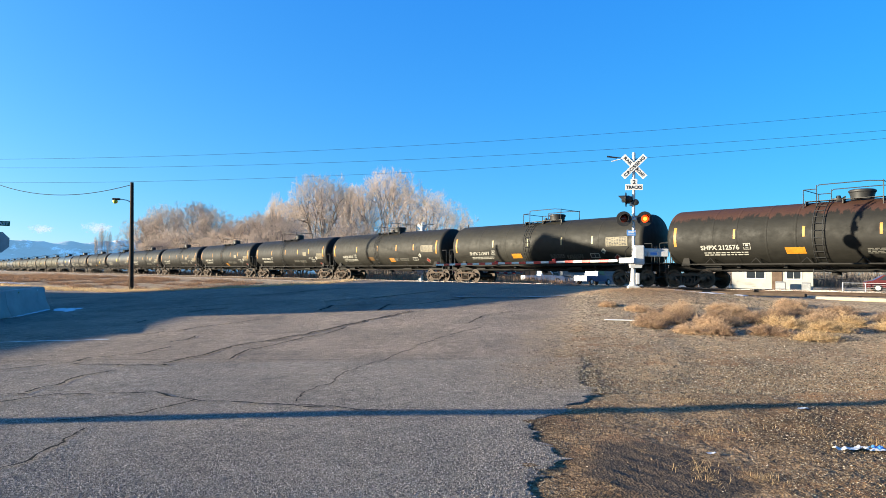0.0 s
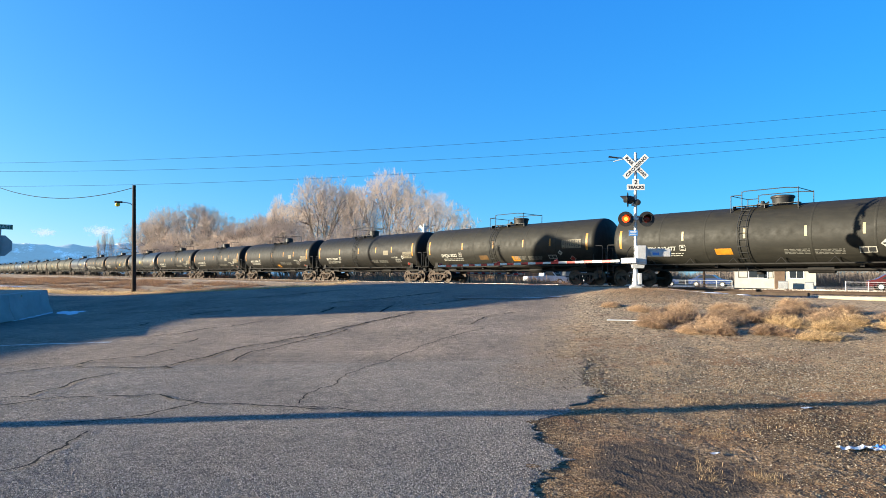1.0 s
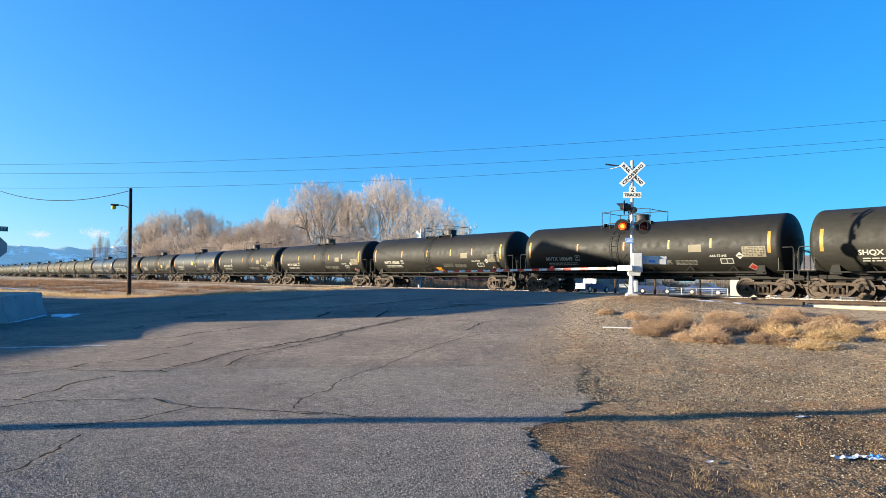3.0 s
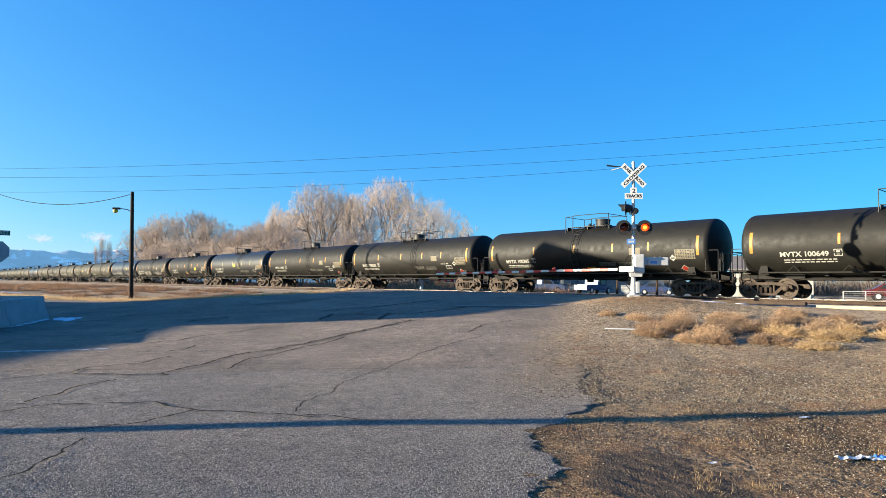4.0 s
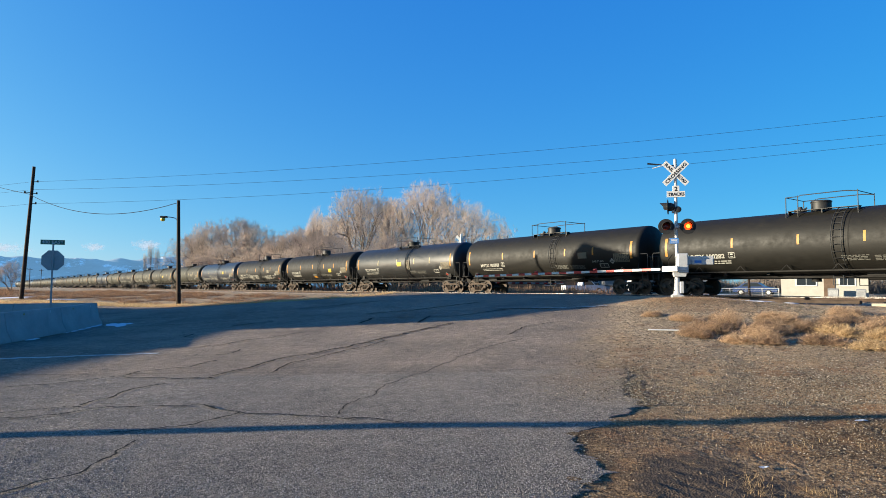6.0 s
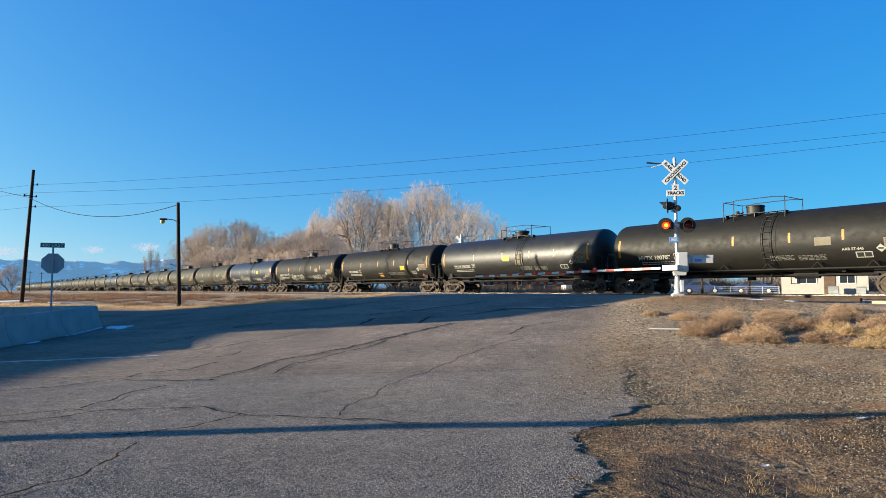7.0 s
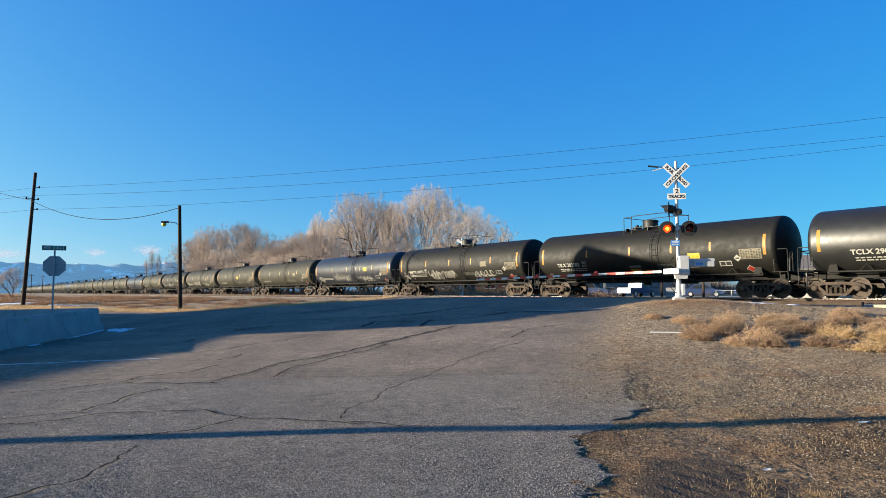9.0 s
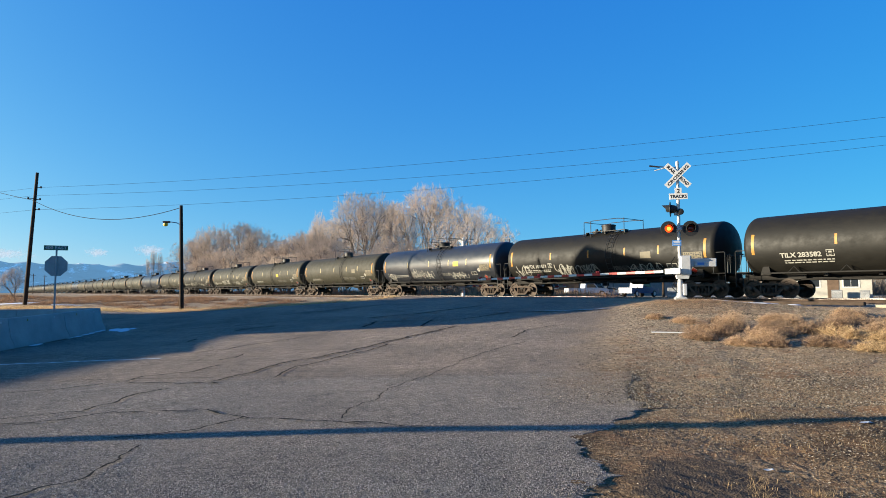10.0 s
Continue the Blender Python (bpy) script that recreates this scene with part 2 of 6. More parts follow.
def asphalt():
    m = Mat("asphalt", (0.1, 0.1, 0.1), 0.86)
    m.b.inputs["Specular IOR Level"].default_value = 0.16
    v = m.coords()
    stone = m.ramp(m.cells(v, 62, "Color"), [(0.0, (0.090, 0.076, 0.066)), (0.5, (0.192, 0.158, 0.134)), (0.85, (0.270, 0.220, 0.188)), (1.0, (0.38, 0.32, 0.275))])
    grit = m.ramp(m.noise(v, 30, 6, 0.8), [(0.36, (0.42, 0.415, 0.41)), (0.64, (1.66, 1.64, 1.60))])
    mid = m.ramp(m.noise(v, 4.5, 6, 0.7), [(0.34, (0.74, 0.735, 0.73)), (0.66, (1.28, 1.265, 1.24))])
    big = m.ramp(m.noise(v, 0.35, 6, 0.6), [(0.34, (0.69, 0.69, 0.70)), (0.66, (1.18, 1.16, 1.12))])
    col = m.mix(1.0, m.mix(1.0, m.mix(1.0, stone, grit, "MULTIPLY"), mid, "MULTIPLY"), big, "MULTIPLY")
    # wheel paths worn paler along the road
    strips = m.noise(m.coords((1.3, 0.12, 1)), 1.0, 4)
    col = m.mix(m.ramp(strips, [(0.45, (0, 0, 0)), (0.75, (0.4, 0.4, 0.4))]), col, (0.235, 0.188, 0.153))
    verge, sep = verge_colour(m, v)
    # two pavings meet across the road: the nearer one is coarser and greyer
    laid = m.ramp(m.math("MULTIPLY", m.math("ADD", sep.outputs[1], m.math("MULTIPLY", m.noise(v, 1.5, 4), 0.5)), 0.05), [(0.60, (0.99, 1.03, 1.02)), (0.64, (1.06, 1.03, 0.96))])
    col = m.mix(1.0, col, laid, "MULTIPLY")
    # dust carried onto the road from the verge
    wander = m.noise(v, 0.8, 6, 0.65)
    near = m.math("SUBTRACT", sep.outputs[0], m.math("MULTIPLY", sep.outputs[1], 0.27))
    near = m.math("ADD", near, m.math("MULTIPLY", wander, 3.0))
    dusty = m.ramp(m.math("MULTIPLY", m.math("ADD", near, 2.0), 0.22), [(0.35, (0, 0, 0)), (0.85, (0.8, 0.8, 0.8))])
    away = m.ramp(m.math("MULTIPLY", sep.outputs[1], 0.05), [(0.44, (0, 0, 0)), (0.64, (1, 1, 1))])
    col = m.mix(m.math("MULTIPLY", dusty, away), col, m.mix(1.0, (0.235, 0.175, 0.124), grit, "MULTIPLY"))
    # earth and gravel that lie over the worn-out edge
    over = m.math("SUBTRACT", sep.outputs[0], m.math("MULTIPLY", sep.outputs[1], 0.327))
    over = m.math("ADD", over, m.math("MULTIPLY", wander, 2.6))
    buried = m.ramp(m.math("MULTIPLY", m.math("ADD", over, 1.5), 0.3), [(0.22, (0, 0, 0)), (0.62, (1, 1, 1))])
    col = m.mix(m.math("MULTIPLY", buried, away), col, verge)
    m.colour(col)
    h = m.math("ADD", m.math("MULTIPLY", m.cells(v, 58, "Distance"), 1.0), m.math("MULTIPLY", m.noise(v, 16, 6, 0.7), 1.4))
    m.bump(h, 0.9, 0.022)
    return m.m


def dirt():
    m = Mat("dirt", (0.2, 0.15, 0.1), 0.97)
    m.b.inputs["Specular IOR Level"].default_value = 0.12
    v = m.coords()
    col, sep = verge_colour(m, v)
    # a wet, rutted hollow beside the broken edge of the road
    off = m.n.new("ShaderNodeVectorMath")
    off.operation = "DISTANCE"
    m.l.new(m.coords((0.7, 0.55, 0.0)), off.inputs[0])
    off.inputs[1].default_value = (2.35 * 0.7, 5.5 * 0.55, 0)
    wet = m.math("ADD", off.outputs["Value"], m.math("MULTIPLY", m.noise(v, 1.8, 5), 0.9))
    m.colour(m.mix(m.ramp(wet, [(0.85, (0.9, 0.9, 0.9)), (1.85, (0, 0, 0))]), col, m.mix(1.0, (0.066, 0.048, 0.034), m.ramp(m.noise(v, 20, 6, 0.8), [(0.36, (0.4, 0.4, 0.4)), (0.64, (1.7, 1.7, 1.7))]), "MULTIPLY")))
    h = m.math("ADD", m.math("MULTIPLY", m.cells(v, 47, "Distance"), 1.0), m.math("MULTIPLY", m.noise(v, 7, 7, 0.75), 2.0))
    m.bump(h, 0.7, 0.018)
    return m.m


def ballast():
    m = Mat("ballast", (0.3, 0.27, 0.24), 0.95)
    v = m.coords()
    st = m.ramp(m.cells(v, 16, "Color"), [(0.0, (0.08, 0.060, 0.044)), (0.5, (0.27, 0.205, 0.150)), (1.0, (0.46, 0.37, 0.28))])
    m.colour(m.mix(1.0, st, m.ramp(m.noise(v, 0.5, 5), [(0.3, (0.75, 0.72, 0.7)), (0.7, (1.1, 1.08, 1.05))]), "MULTIPLY"))
    m.bump(m.cells(v, 16, "Distance"), 0.9, 0.05)
    return m.m


def straw(name, dark, light):
    m = Mat(name, light, 0.85)
    col = m.ramp(m.island(), [(0.0, dark), (0.6, light), (1.0, tuple(min(1, c * 1.25) for c in light))])
    m.colour(col)
    # thin dry stems let part of the light through
    thin, mixed = m.n.new("ShaderNodeBsdfTranslucent"), m.n.new("ShaderNodeMixShader")
    m.l.new(col, thin.inputs["Color"])
    mixed.inputs[0].default_value = 0.4
    m.l.new(m.b.outputs[0], mixed.inputs[1])
    m.l.new(thin.outputs[0], mixed.inputs[2])
    m.l.new(mixed.outputs[0], m.n["Material Output"].inputs["Surface"])
    return m.m


def pebble():
    m = Mat("pebble", (0.3, 0.28, 0.25), 0.95)
    m.b.inputs["Specular IOR Level"].default_value = 0.12
    m.colour(m.ramp(m.island(), [(0.0, (0.020, 0.015, 0.010)), (0.45, (0.125, 0.096, 0.064)), (0.85, (0.25, 0.196, 0.132)), (1.0, (0.40, 0.325, 0.235))]))
    return m.m


def mountain():
    m = Mat("mountain", (0.2, 0.3, 0.4), 1.0)
    v = m.coords()
    snow = m.ramp(m.noise(m.coords((1, 1, 1.8)), 0.0095, 9, 0.72), [(0.55, (0, 0, 0)), (0.64, (0.9, 0.9, 0.9))])
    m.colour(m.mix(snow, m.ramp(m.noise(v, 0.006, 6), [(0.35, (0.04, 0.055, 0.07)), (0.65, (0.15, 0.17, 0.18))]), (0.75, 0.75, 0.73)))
    # haze painted in: a blue glow for the air's own light over that distance
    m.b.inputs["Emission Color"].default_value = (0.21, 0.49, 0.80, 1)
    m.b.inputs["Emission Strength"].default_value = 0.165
    return m.m


def aggregate():
    m = Mat("aggregate", (0.2, 0.18, 0.16), 0.9)
    m.b.inputs["Specular IOR Level"].default_value = 0.15
    m.colour(m.ramp(m.island(), [(0.0, (0.075, 0.063, 0.053)), (0.55, (0.205, 0.172, 0.143)), (0.9, (0.32, 0.272, 0.232)), (1.0, (0.40, 0.345, 0.30))]))
    return m.m


M["aggregate"] = aggregate()
M["asphalt"], M["dirt"], M["ballast"], M["pebble"], M["mountain"] = asphalt(), dirt(), ballast(), pebble(), mountain()
M["dry_grass"] = straw("dry_grass", (0.28, 0.19, 0.10), (0.60, 0.43, 0.25))
M["gold_grass"] = straw("gold_grass", (0.30, 0.195, 0.10), (0.62, 0.445, 0.245))
M["dry_brush"] = straw("dry_brush", (0.12, 0.075, 0.047), (0.36, 0.235, 0.142))
M["pale_brush"] = straw("pale_brush", (0.14, 0.086, 0.052), (0.52, 0.355, 0.215))
M["straw_brush"] = straw("straw_brush", (0.17, 0.105, 0.05), (0.56, 0.39, 0.205))
M["rust_weed"] = straw("rust_weed", (0.060, 0.034, 0.021), (0.30, 0.178, 0.105))
M["weed_stem"] = straw("weed_stem", (0.16, 0.10, 0.05), (0.44, 0.30, 0.15))

# ---- mesh building ----


class Mesh:
    """Collects vertices and faces; made into one mesh at the end."""

    def __init__(self):
        self.v, self.f = [], []

    def add(self, verts, faces):
        k = len(self.v)
        self.v += [tuple(p) for p in verts]
        self.f += [tuple(i + k for i in f) for f in faces]
        return self

    def box(self, c, s, m=None, bevel=0.0):
        hx, hy, hz = s[0] / 2, s[1] / 2, s[2] / 2
        if bevel <= 0:
            vs = [(x, y, z) for x in (-hx, hx) for y in (-hy, hy) for z in (-hz, hz)]
            fs = [(0, 1, 3, 2), (4, 6, 7, 5), (0, 4, 5, 1), (2, 3, 7, 6), (0, 2, 6, 4), (1, 5, 7, 3)]
        else:
            b = min(bevel, hx * 0.9, hy * 0.9, hz * 0.9)
            vs, ids = [], {}
            for sx in (-1, 1):
                for sy in (-1, 1):
                    for sz in (-1, 1):
                        for a in range(3):
                            p = [sx * (hx - b), sy * (hy - b), sz * (hz - b)]
                            p[a] = (sx * hx, sy * hy, sz * hz)[a]
                            ids[sx, sy, sz, a] = len(vs)
                            vs.append(tuple(p))
            fs = []
            for a in range(3):
                o, q = [i for i in range(3) if i != a]
                for s0 in (-1, 1):
                    loop = []
                    for so, sq in ((-1, -1), (1, -1), (1, 1), (-1, 1)):
                        k = [0, 0, 0]
                        k[a], k[o], k[q] = s0, so, sq
                        loop.append(ids[(*k, a)])
                    fs.append(loop)
                for so in (-1, 1):
                    for sq in (-1, 1):
                        k0, k1 = [0, 0, 0], [0, 0, 0]
                        k0[a], k1[a] = -1, 1
                        k0[o] = k1[o] = so
                        k0[q] = k1[q] = sq
                        fs.append([ids[(*k0, o)], ids[(*k1, o)], ids[(*k1, q)], ids[(*k0, q)]])
            for sx in (-1, 1):
                for sy in (-1, 1):
                    for sz in (-1, 1):
                        fs.append([ids[sx, sy, sz, a] for a in range(3)])
        mm = (m or Matrix()) @ Matrix.Translation(c)
        return self.add([mm @ Vector(p) for p in vs], fs)

    def rod(self, p0, p1, r0, r1=None, n=8, caps=True):
        r1 = r0 if r1 is None else r1
        p0, p1 = Vector(p0), Vector(p1)
        d = (p1 - p0).normalized()
        a = d.orthogonal().normalized()
        b = d.cross(a)
        vs = []
        for p, r in ((p0, r0), (p1, r1)):
            vs += [p + (a * math.cos(2 * math.pi * i / n) + b * math.sin(2 * math.pi * i / n)) * r for i in range(n)]
        fs = [(i, (i + 1) % n, n + (i + 1) % n, n + i) for i in range(n)]
        if caps:
            fs += [tuple(range(n))[::-1], tuple(range(n, 2 * n))]
        return self.add(vs, fs)

    def tube(self, pts, r, n=6):
        pts = [Vector(p) for p in pts]
        rs = r if isinstance(r, (list, tuple)) else [r] * len(pts)
        k, vs, fs = len(pts), [], []
        a = None
        for i, p in enumerate(pts):
            d = (pts[min(i + 1, k - 1)] - pts[max(i - 1, 0)]).normalized()
            a = d.orthogonal().normalized() if a is None else (a - d * a.dot(d)).normalized()
            b = d.cross(a)
            vs += [p + (a * math.cos(2 * math.pi * j / n) + b * math.sin(2 * math.pi * j / n)) * rs[i] for j in range(n)]
        for i in range(k - 1):
            fs += [(i * n + j, i * n + (j + 1) % n, (i + 1) * n + (j + 1) % n, (i + 1) * n + j) for j in range(n)]
        fs += [tuple(range(n))[::-1], tuple(range((k - 1) * n, k * n))]
        return self.add(vs, fs)

    def lathe(self, prof, m=None, n=24, ends=True):
        """prof: (radius, height) pairs about the local z axis."""
        m = m or Matrix()
        vs, fs = [], []
        for r, h in prof:
            vs += [m @ Vector((r * math.cos(2 * math.pi * i / n), r * math.sin(2 * math.pi * i / n), h)) for i in range(n)]
        for k in range(len(prof) - 1):
            fs += [(k * n + i, k * n + (i + 1) % n, (k + 1) * n + (i + 1) % n, (k + 1) * n + i) for i in range(n)]
        if ends:
            fs += [tuple(range(n))[::-1], tuple(range((len(prof) - 1) * n, len(prof) * n))]
        return self.add(vs, fs)

    def prism(self, poly, y0, y1, m=None):
        """A polygon in x and z, drawn out from y0 to y1."""
        m, k = m or Matrix(), len(poly)
        vs = [m @ Vector((x, y, z)) for y in (y0, y1) for x, z in poly]
        fs = [tuple(range(k)), tuple(range(k, 2 * k))[::-1]] + [(i, k + i, k + (i + 1) % k, (i + 1) % k) for i in range(k)]
        return self.add(vs, fs)

    def data(self, name, mat, angle=35):
        me = bpy.data.meshes.new(name)
        me.from_pydata(self.v, [], self.f)
        me.materials.append(mat)
        if angle:
            me.polygons.foreach_set("use_smooth", [True] * len(me.polygons))
            me.set_sharp_from_angle(angle=radians(angle))
        me.update()
        return me


def empty(name, m, label="", category="", group="", kind=""):
    ob = new(name)
    ob.empty_display_size = 0.2
    ob.matrix_basis = m
    return tagged(ob, label, category, group, kind)


def part(name, mesh, mat, parent, label="", m=None, angle=35):
    """Links a mesh as one object under a thing or under a part."""
    me = mesh if isinstance(mesh, bpy.types.Mesh) else mesh.data(name, M[mat] if isinstance(mat, str) else mat, angle)
    ob = new(name, me)
    ob.parent = parent
    if m is not None:
        ob.matrix_basis = m
    if label:
        ob["label"] = label
    return ob


def thing(name, mesh, mat, m=None, label="", category="", group="", kind="", angle=35):
    ob = new(name, mesh.data(name, M[mat] if isinstance(mat, str) else mat, angle))
    if m is not None:
        ob.matrix_basis = m
    return tagged(ob, label, category, group, kind)


def words(text, size, bold=0.0):
    """The flat mesh of a text with the built-in font: vertices in metres from its lower left, and faces."""
    cu = bpy.data.curves.new("words", "FONT")
    cu.body, cu.size, cu.offset = text, size, bold
    cu.resolution_u = 3
    ob = bpy.data.objects.new("words", cu)
    scene.collection.objects.link(ob)
    me = bpy.data.meshes.new_from_object(ob.evaluated_get(bpy.context.evaluated_depsgraph_get()))
    vs, fs = [tuple(v.co) for v in me.vertices], [tuple(p.vertices) for p in me.polygons]
    bpy.data.objects.remove(ob)
    bpy.data.curves.remove(cu)
    bpy.data.meshes.remove(me)
    return vs, fs


def smooth(a, b, x):
    t = clamp((x - a) / (b - a))
    return t * t * (3 - 2 * t)


def along(x, pts):
    """Straight from point to point of a short table."""
    if x <= pts[0][0]:
        return pts[0][1]
    for (x0, y0), (x1, y1) in zip(pts, pts[1:]):
        if x <= x1:
            return y0 + (y1 - y0) * (x - x0) / (x1 - x0)
    return pts[-1][1]

# ---- the lie of the land ----
# The track's frame: u runs along the rails towards the crossing, n across them, away from the road's near side.
BEAR = radians(53.2)
NX, NY = math.sin(BEAR), math.cos(BEAR)
UX, UY = math.cos(BEAR), -math.sin(BEAR)
TRACK = Matrix(((UX, NX, 0, 0), (UY, NY, 0, 0), (0, 0, 1, 0), (0, 0, 0, 1)))
RAIL_Z = 1.40
NEAR_N, FAR_N = 27.9, 32.5


def land(x, y):
    """Height of the ground: level about the camera, rising to the railway."""
    n = x * NX + y * NY
    s = x * UX + y * UY
    q = 0.75 * n + 0.25 * y
    z = 1.15 * smooth(5, 26, q)
    # the crossing is brought up to the rails
    z += 0.22 * smooth(19, 26.3, n) * (1 - smooth(34, 44, n)) * (1 - smooth(12.5, 16, abs(s + 30)))
    # the low verge on the far side of the road, from which the bank rises
    z -= 0.33 * (1 - smooth(-43, -31, s)) * smooth(4, 10, n) * (1 - smooth(14, 24, n))
    # the road is crowned
    z -= 0.012 * (math.sqrt(min(abs(x + 0.5), 7.0) ** 2 + 1) - 1) * (1 - smooth(11, 20, y))
    # the heap of earth round the signal
    d2 = (x - 9.6) ** 2 + (y - 24.4) ** 2
    z += 0.30 * math.exp(-d2 / 6.0)
    return z


def spread(limits, steps):
    out = [limits[0]]
    for lim, st in zip(limits[1:], steps):
        k = max(1, round((lim - out[-1]) / st))
        a = out[-1]
        out += [a + (lim - a) * (i + 1) / k for i in range(k)]
    return out


EDGE = [(3.5, 0.75), (4.8, 0.98), (5.3, 1.11), (5.64, 1.40), (5.94, 1.54), (6.5, 1.44), (6.9, 1.45), (7.44, 1.58), (7.9, 2.02), (8.5, 2.46), (8.8, 2.65), (9.25, 2.90), (9.5, 2.78), (9.9, 2.82), (10.8, 3.12), (11.65, 3.4),
        (14.4, 4.6), (19.5, 6.6), (25.3, 7.8), (29, 10.0), (31.7, 11.2), (50, 13.5), (80, 15)]
EDGE_X = [(x, y) for y, x in EDGE if y > 20]
GRASS_EDGE = [(-80, 66), (-60, 58), (-23, 42.2), (-9, 37.2), (-5.2, 39.5), (-3.2, 45), (-2.2, 52), (-1.6, 60), (-1.0, 82)]


def road_z(x, y):
    return land(x, y) + 0.018 + 0.02 * noise.noise((x * 0.35, y * 0.2, 9)) + 0.004 * noise.noise((x * 2.5, y * 2.5, 1))


def edge_x(y):
    """Where the asphalt breaks off, with its teeth."""
    far = smooth(9.5, 16, y)
    return along(y, EDGE) + (0.16 + 0.3 * far) * noise.noise((y * 2.6, 1, 2)) + 0.15 * noise.noise((y * 7.0, 4, 2)) + 0.10 * noise.noise((y * 17.0, 4, 6))


def ground_z(x, y):
    """The ground with its small swells; a low step under the broken edge, flush where the edge is worn out."""
    dist = math.hypot(x, y)
    near = 1 - smooth(25, 60, dist)
    z = land(x, y) + near * (0.045 * noise.noise((x * 0.5, y * 0.5, 0)) + 0.022 * noise.noise((x * 1.7, y * 1.7, 3)))
    if -25 < y < 60 and x > -1:
        d = x - edge_x(y)
        worn_out = smooth(11.2, 12.4, y)
        over = 0.004 + 0.012 * noise.noise((x * 1.4, y * 1.0, 11)) + 0.006 * noise.noise((x * 5, y * 4, 12)) - 0.03 * (1 - smooth(-1.6, -0.3, d))
        z += (road_z(x, y) + over - z) * worn_out * (1 - smooth(0.2, 2.2, d))
        drop = 0.011 + 0.020 * smooth(7.9, 8.9, y) + 0.014 * noise.noise((x * 2.5, y * 2.9, 5)) - 0.010 * smooth(0.12, 0.5, d)
        z += (road_z(x, y) - drop - z) * (1 - worn_out) * (1 - smooth(0.5, 1.8, d))
        if d > 0.03 and dist < 26:
            # clods and loose gravel, coarser away from the road
            mud = math.exp(-((x - 2.3) / 0.75) ** 2 - ((y - 5.6) / 1.4) ** 2)
            rel = smooth(0.03, 0.35, d) * (1 - smooth(14, 26, dist)) * smooth(2.2, 3.6, y) * (1 - 0.75 * mud)
            z += rel * (0.008 * noise.noise((x * 4.3, y * 4.3, 7)) + 0.006 * noise.noise((x * 10.0, y * 10.0, 8)) + 0.005 * noise.noise((x * 23.0, y * 23.0, 9)))
            # tyre marks in the wet hollow
            if mud > 0.02:
                z += mud * (0.009 * noise.noise((x * 6.1 + y * 3.3, (y - x * 0.5) * 0.9, 2)) + 0.006 * noise.noise((x * 13 + y * 7, (y - x * 0.5) * 3, 3)))
        z -= 0.10 * (1 - smooth(-0.9 - 1.4 * worn_out, -0.3 - 1.2 * worn_out, d))
    elif y < 60:
        z -= 0.10 * near
    return z


def ground():
    xs = spread([-4200, -800, -200, -60, -12, 0, 0.8, 8, 15, 60, 200, 800, 4200], [425, 60, 7, 1.2, 0.4, 0.16, 0.034, 0.11, 1.15, 7, 60, 425])
    ys = spread([-800, -100, -10, -2, 3.4, 9, 14, 26, 40, 90, 250, 900, 4500], [100, 9, 1.0, 0.1, 0.034, 0.06, 0.16, 0.45, 1.2, 8, 65, 400])
    me, k = Mesh(), len(ys)
    for x in xs:
        for y in ys:
            me.v.append((x, y, ground_z(x, y)))
    for i in range(len(xs) - 1):
        me.f += [(i * k + j, (i + 1) * k + j, (i + 1) * k + j + 1, i * k + j + 1) for j in range(k - 1)]
    thing("ground", me, "dirt", label="bare gravelly earth with dry weeds beside the road", category="ground", kind="structure", angle=0)


def road():
    """Old asphalt: its broken edge on the gravel side, and the edge of the grass on the other."""
    me = Mesh()
    # the near stretch, row by row out to its broken edge
    ys = spread([-25, -2, 3, 13, 26], [2.0, 0.08, 0.03, 0.2])
    left = spread([-80, -12, -1], [1.1, 0.35])
    k = len(left) + 28
    for y in ys:
        e = edge_x(y)
        row = left + [-1 + (e + 1) * (1 - (1 - (i + 1) / 26) ** 1.7) for i in range(26)]
        me.v += [(x, y, road_z(x, y) - 0.004) for x in row]
        # the thickness of the broken edge
        z = road_z(e, y)
        me.v += [(e + 0.012, y, z - 0.014), (e + 0.03, y, z - 0.12)]
    for j in range(len(ys) - 1):
        me.f += [(j * k + i, j * k + i + 1, (j + 1) * k + i + 1, (j + 1) * k + i) for i in range(k - 1)]
    # the far stretch, up to the edge of the grass
    xs = spread([-80, -12, 7.8, 15], [1.1, 0.4, 0.2])
    ys = spread([26, 40, 82], [0.4, 0.8])
    k0, K, rim = len(me.v), len(ys), []
    for x in xs:
        top = along(x, GRASS_EDGE) + 0.5 * noise.noise((x * 0.8, 0, 7))
        low = 26.0 if x < 7.9 else max(26.0, along(x, EDGE_X) + 0.3 * noise.noise((x * 4.0, 1, 2)))
        low = min(low, top - 0.5)
        me.v += [(x, y, road_z(x, y) - 0.004) for y in [clamp(y, low, top) for y in ys]]
        rim.append((low, top))
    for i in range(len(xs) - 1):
        for j in range(K - 1):
            if ys[j + 1] > min(rim[i][0], rim[i + 1][0]) and ys[j] < max(rim[i][1], rim[i + 1][1]):
                me.f.append((k0 + i * K + j, k0 + (i + 1) * K + j, k0 + (i + 1) * K + j + 1, k0 + i * K + j + 1))
    return thing("road", me, "asphalt", label="cracked old grey asphalt road with a crumbling edge", category="road", kind="structure", angle=50)


ground()
ROAD = road()


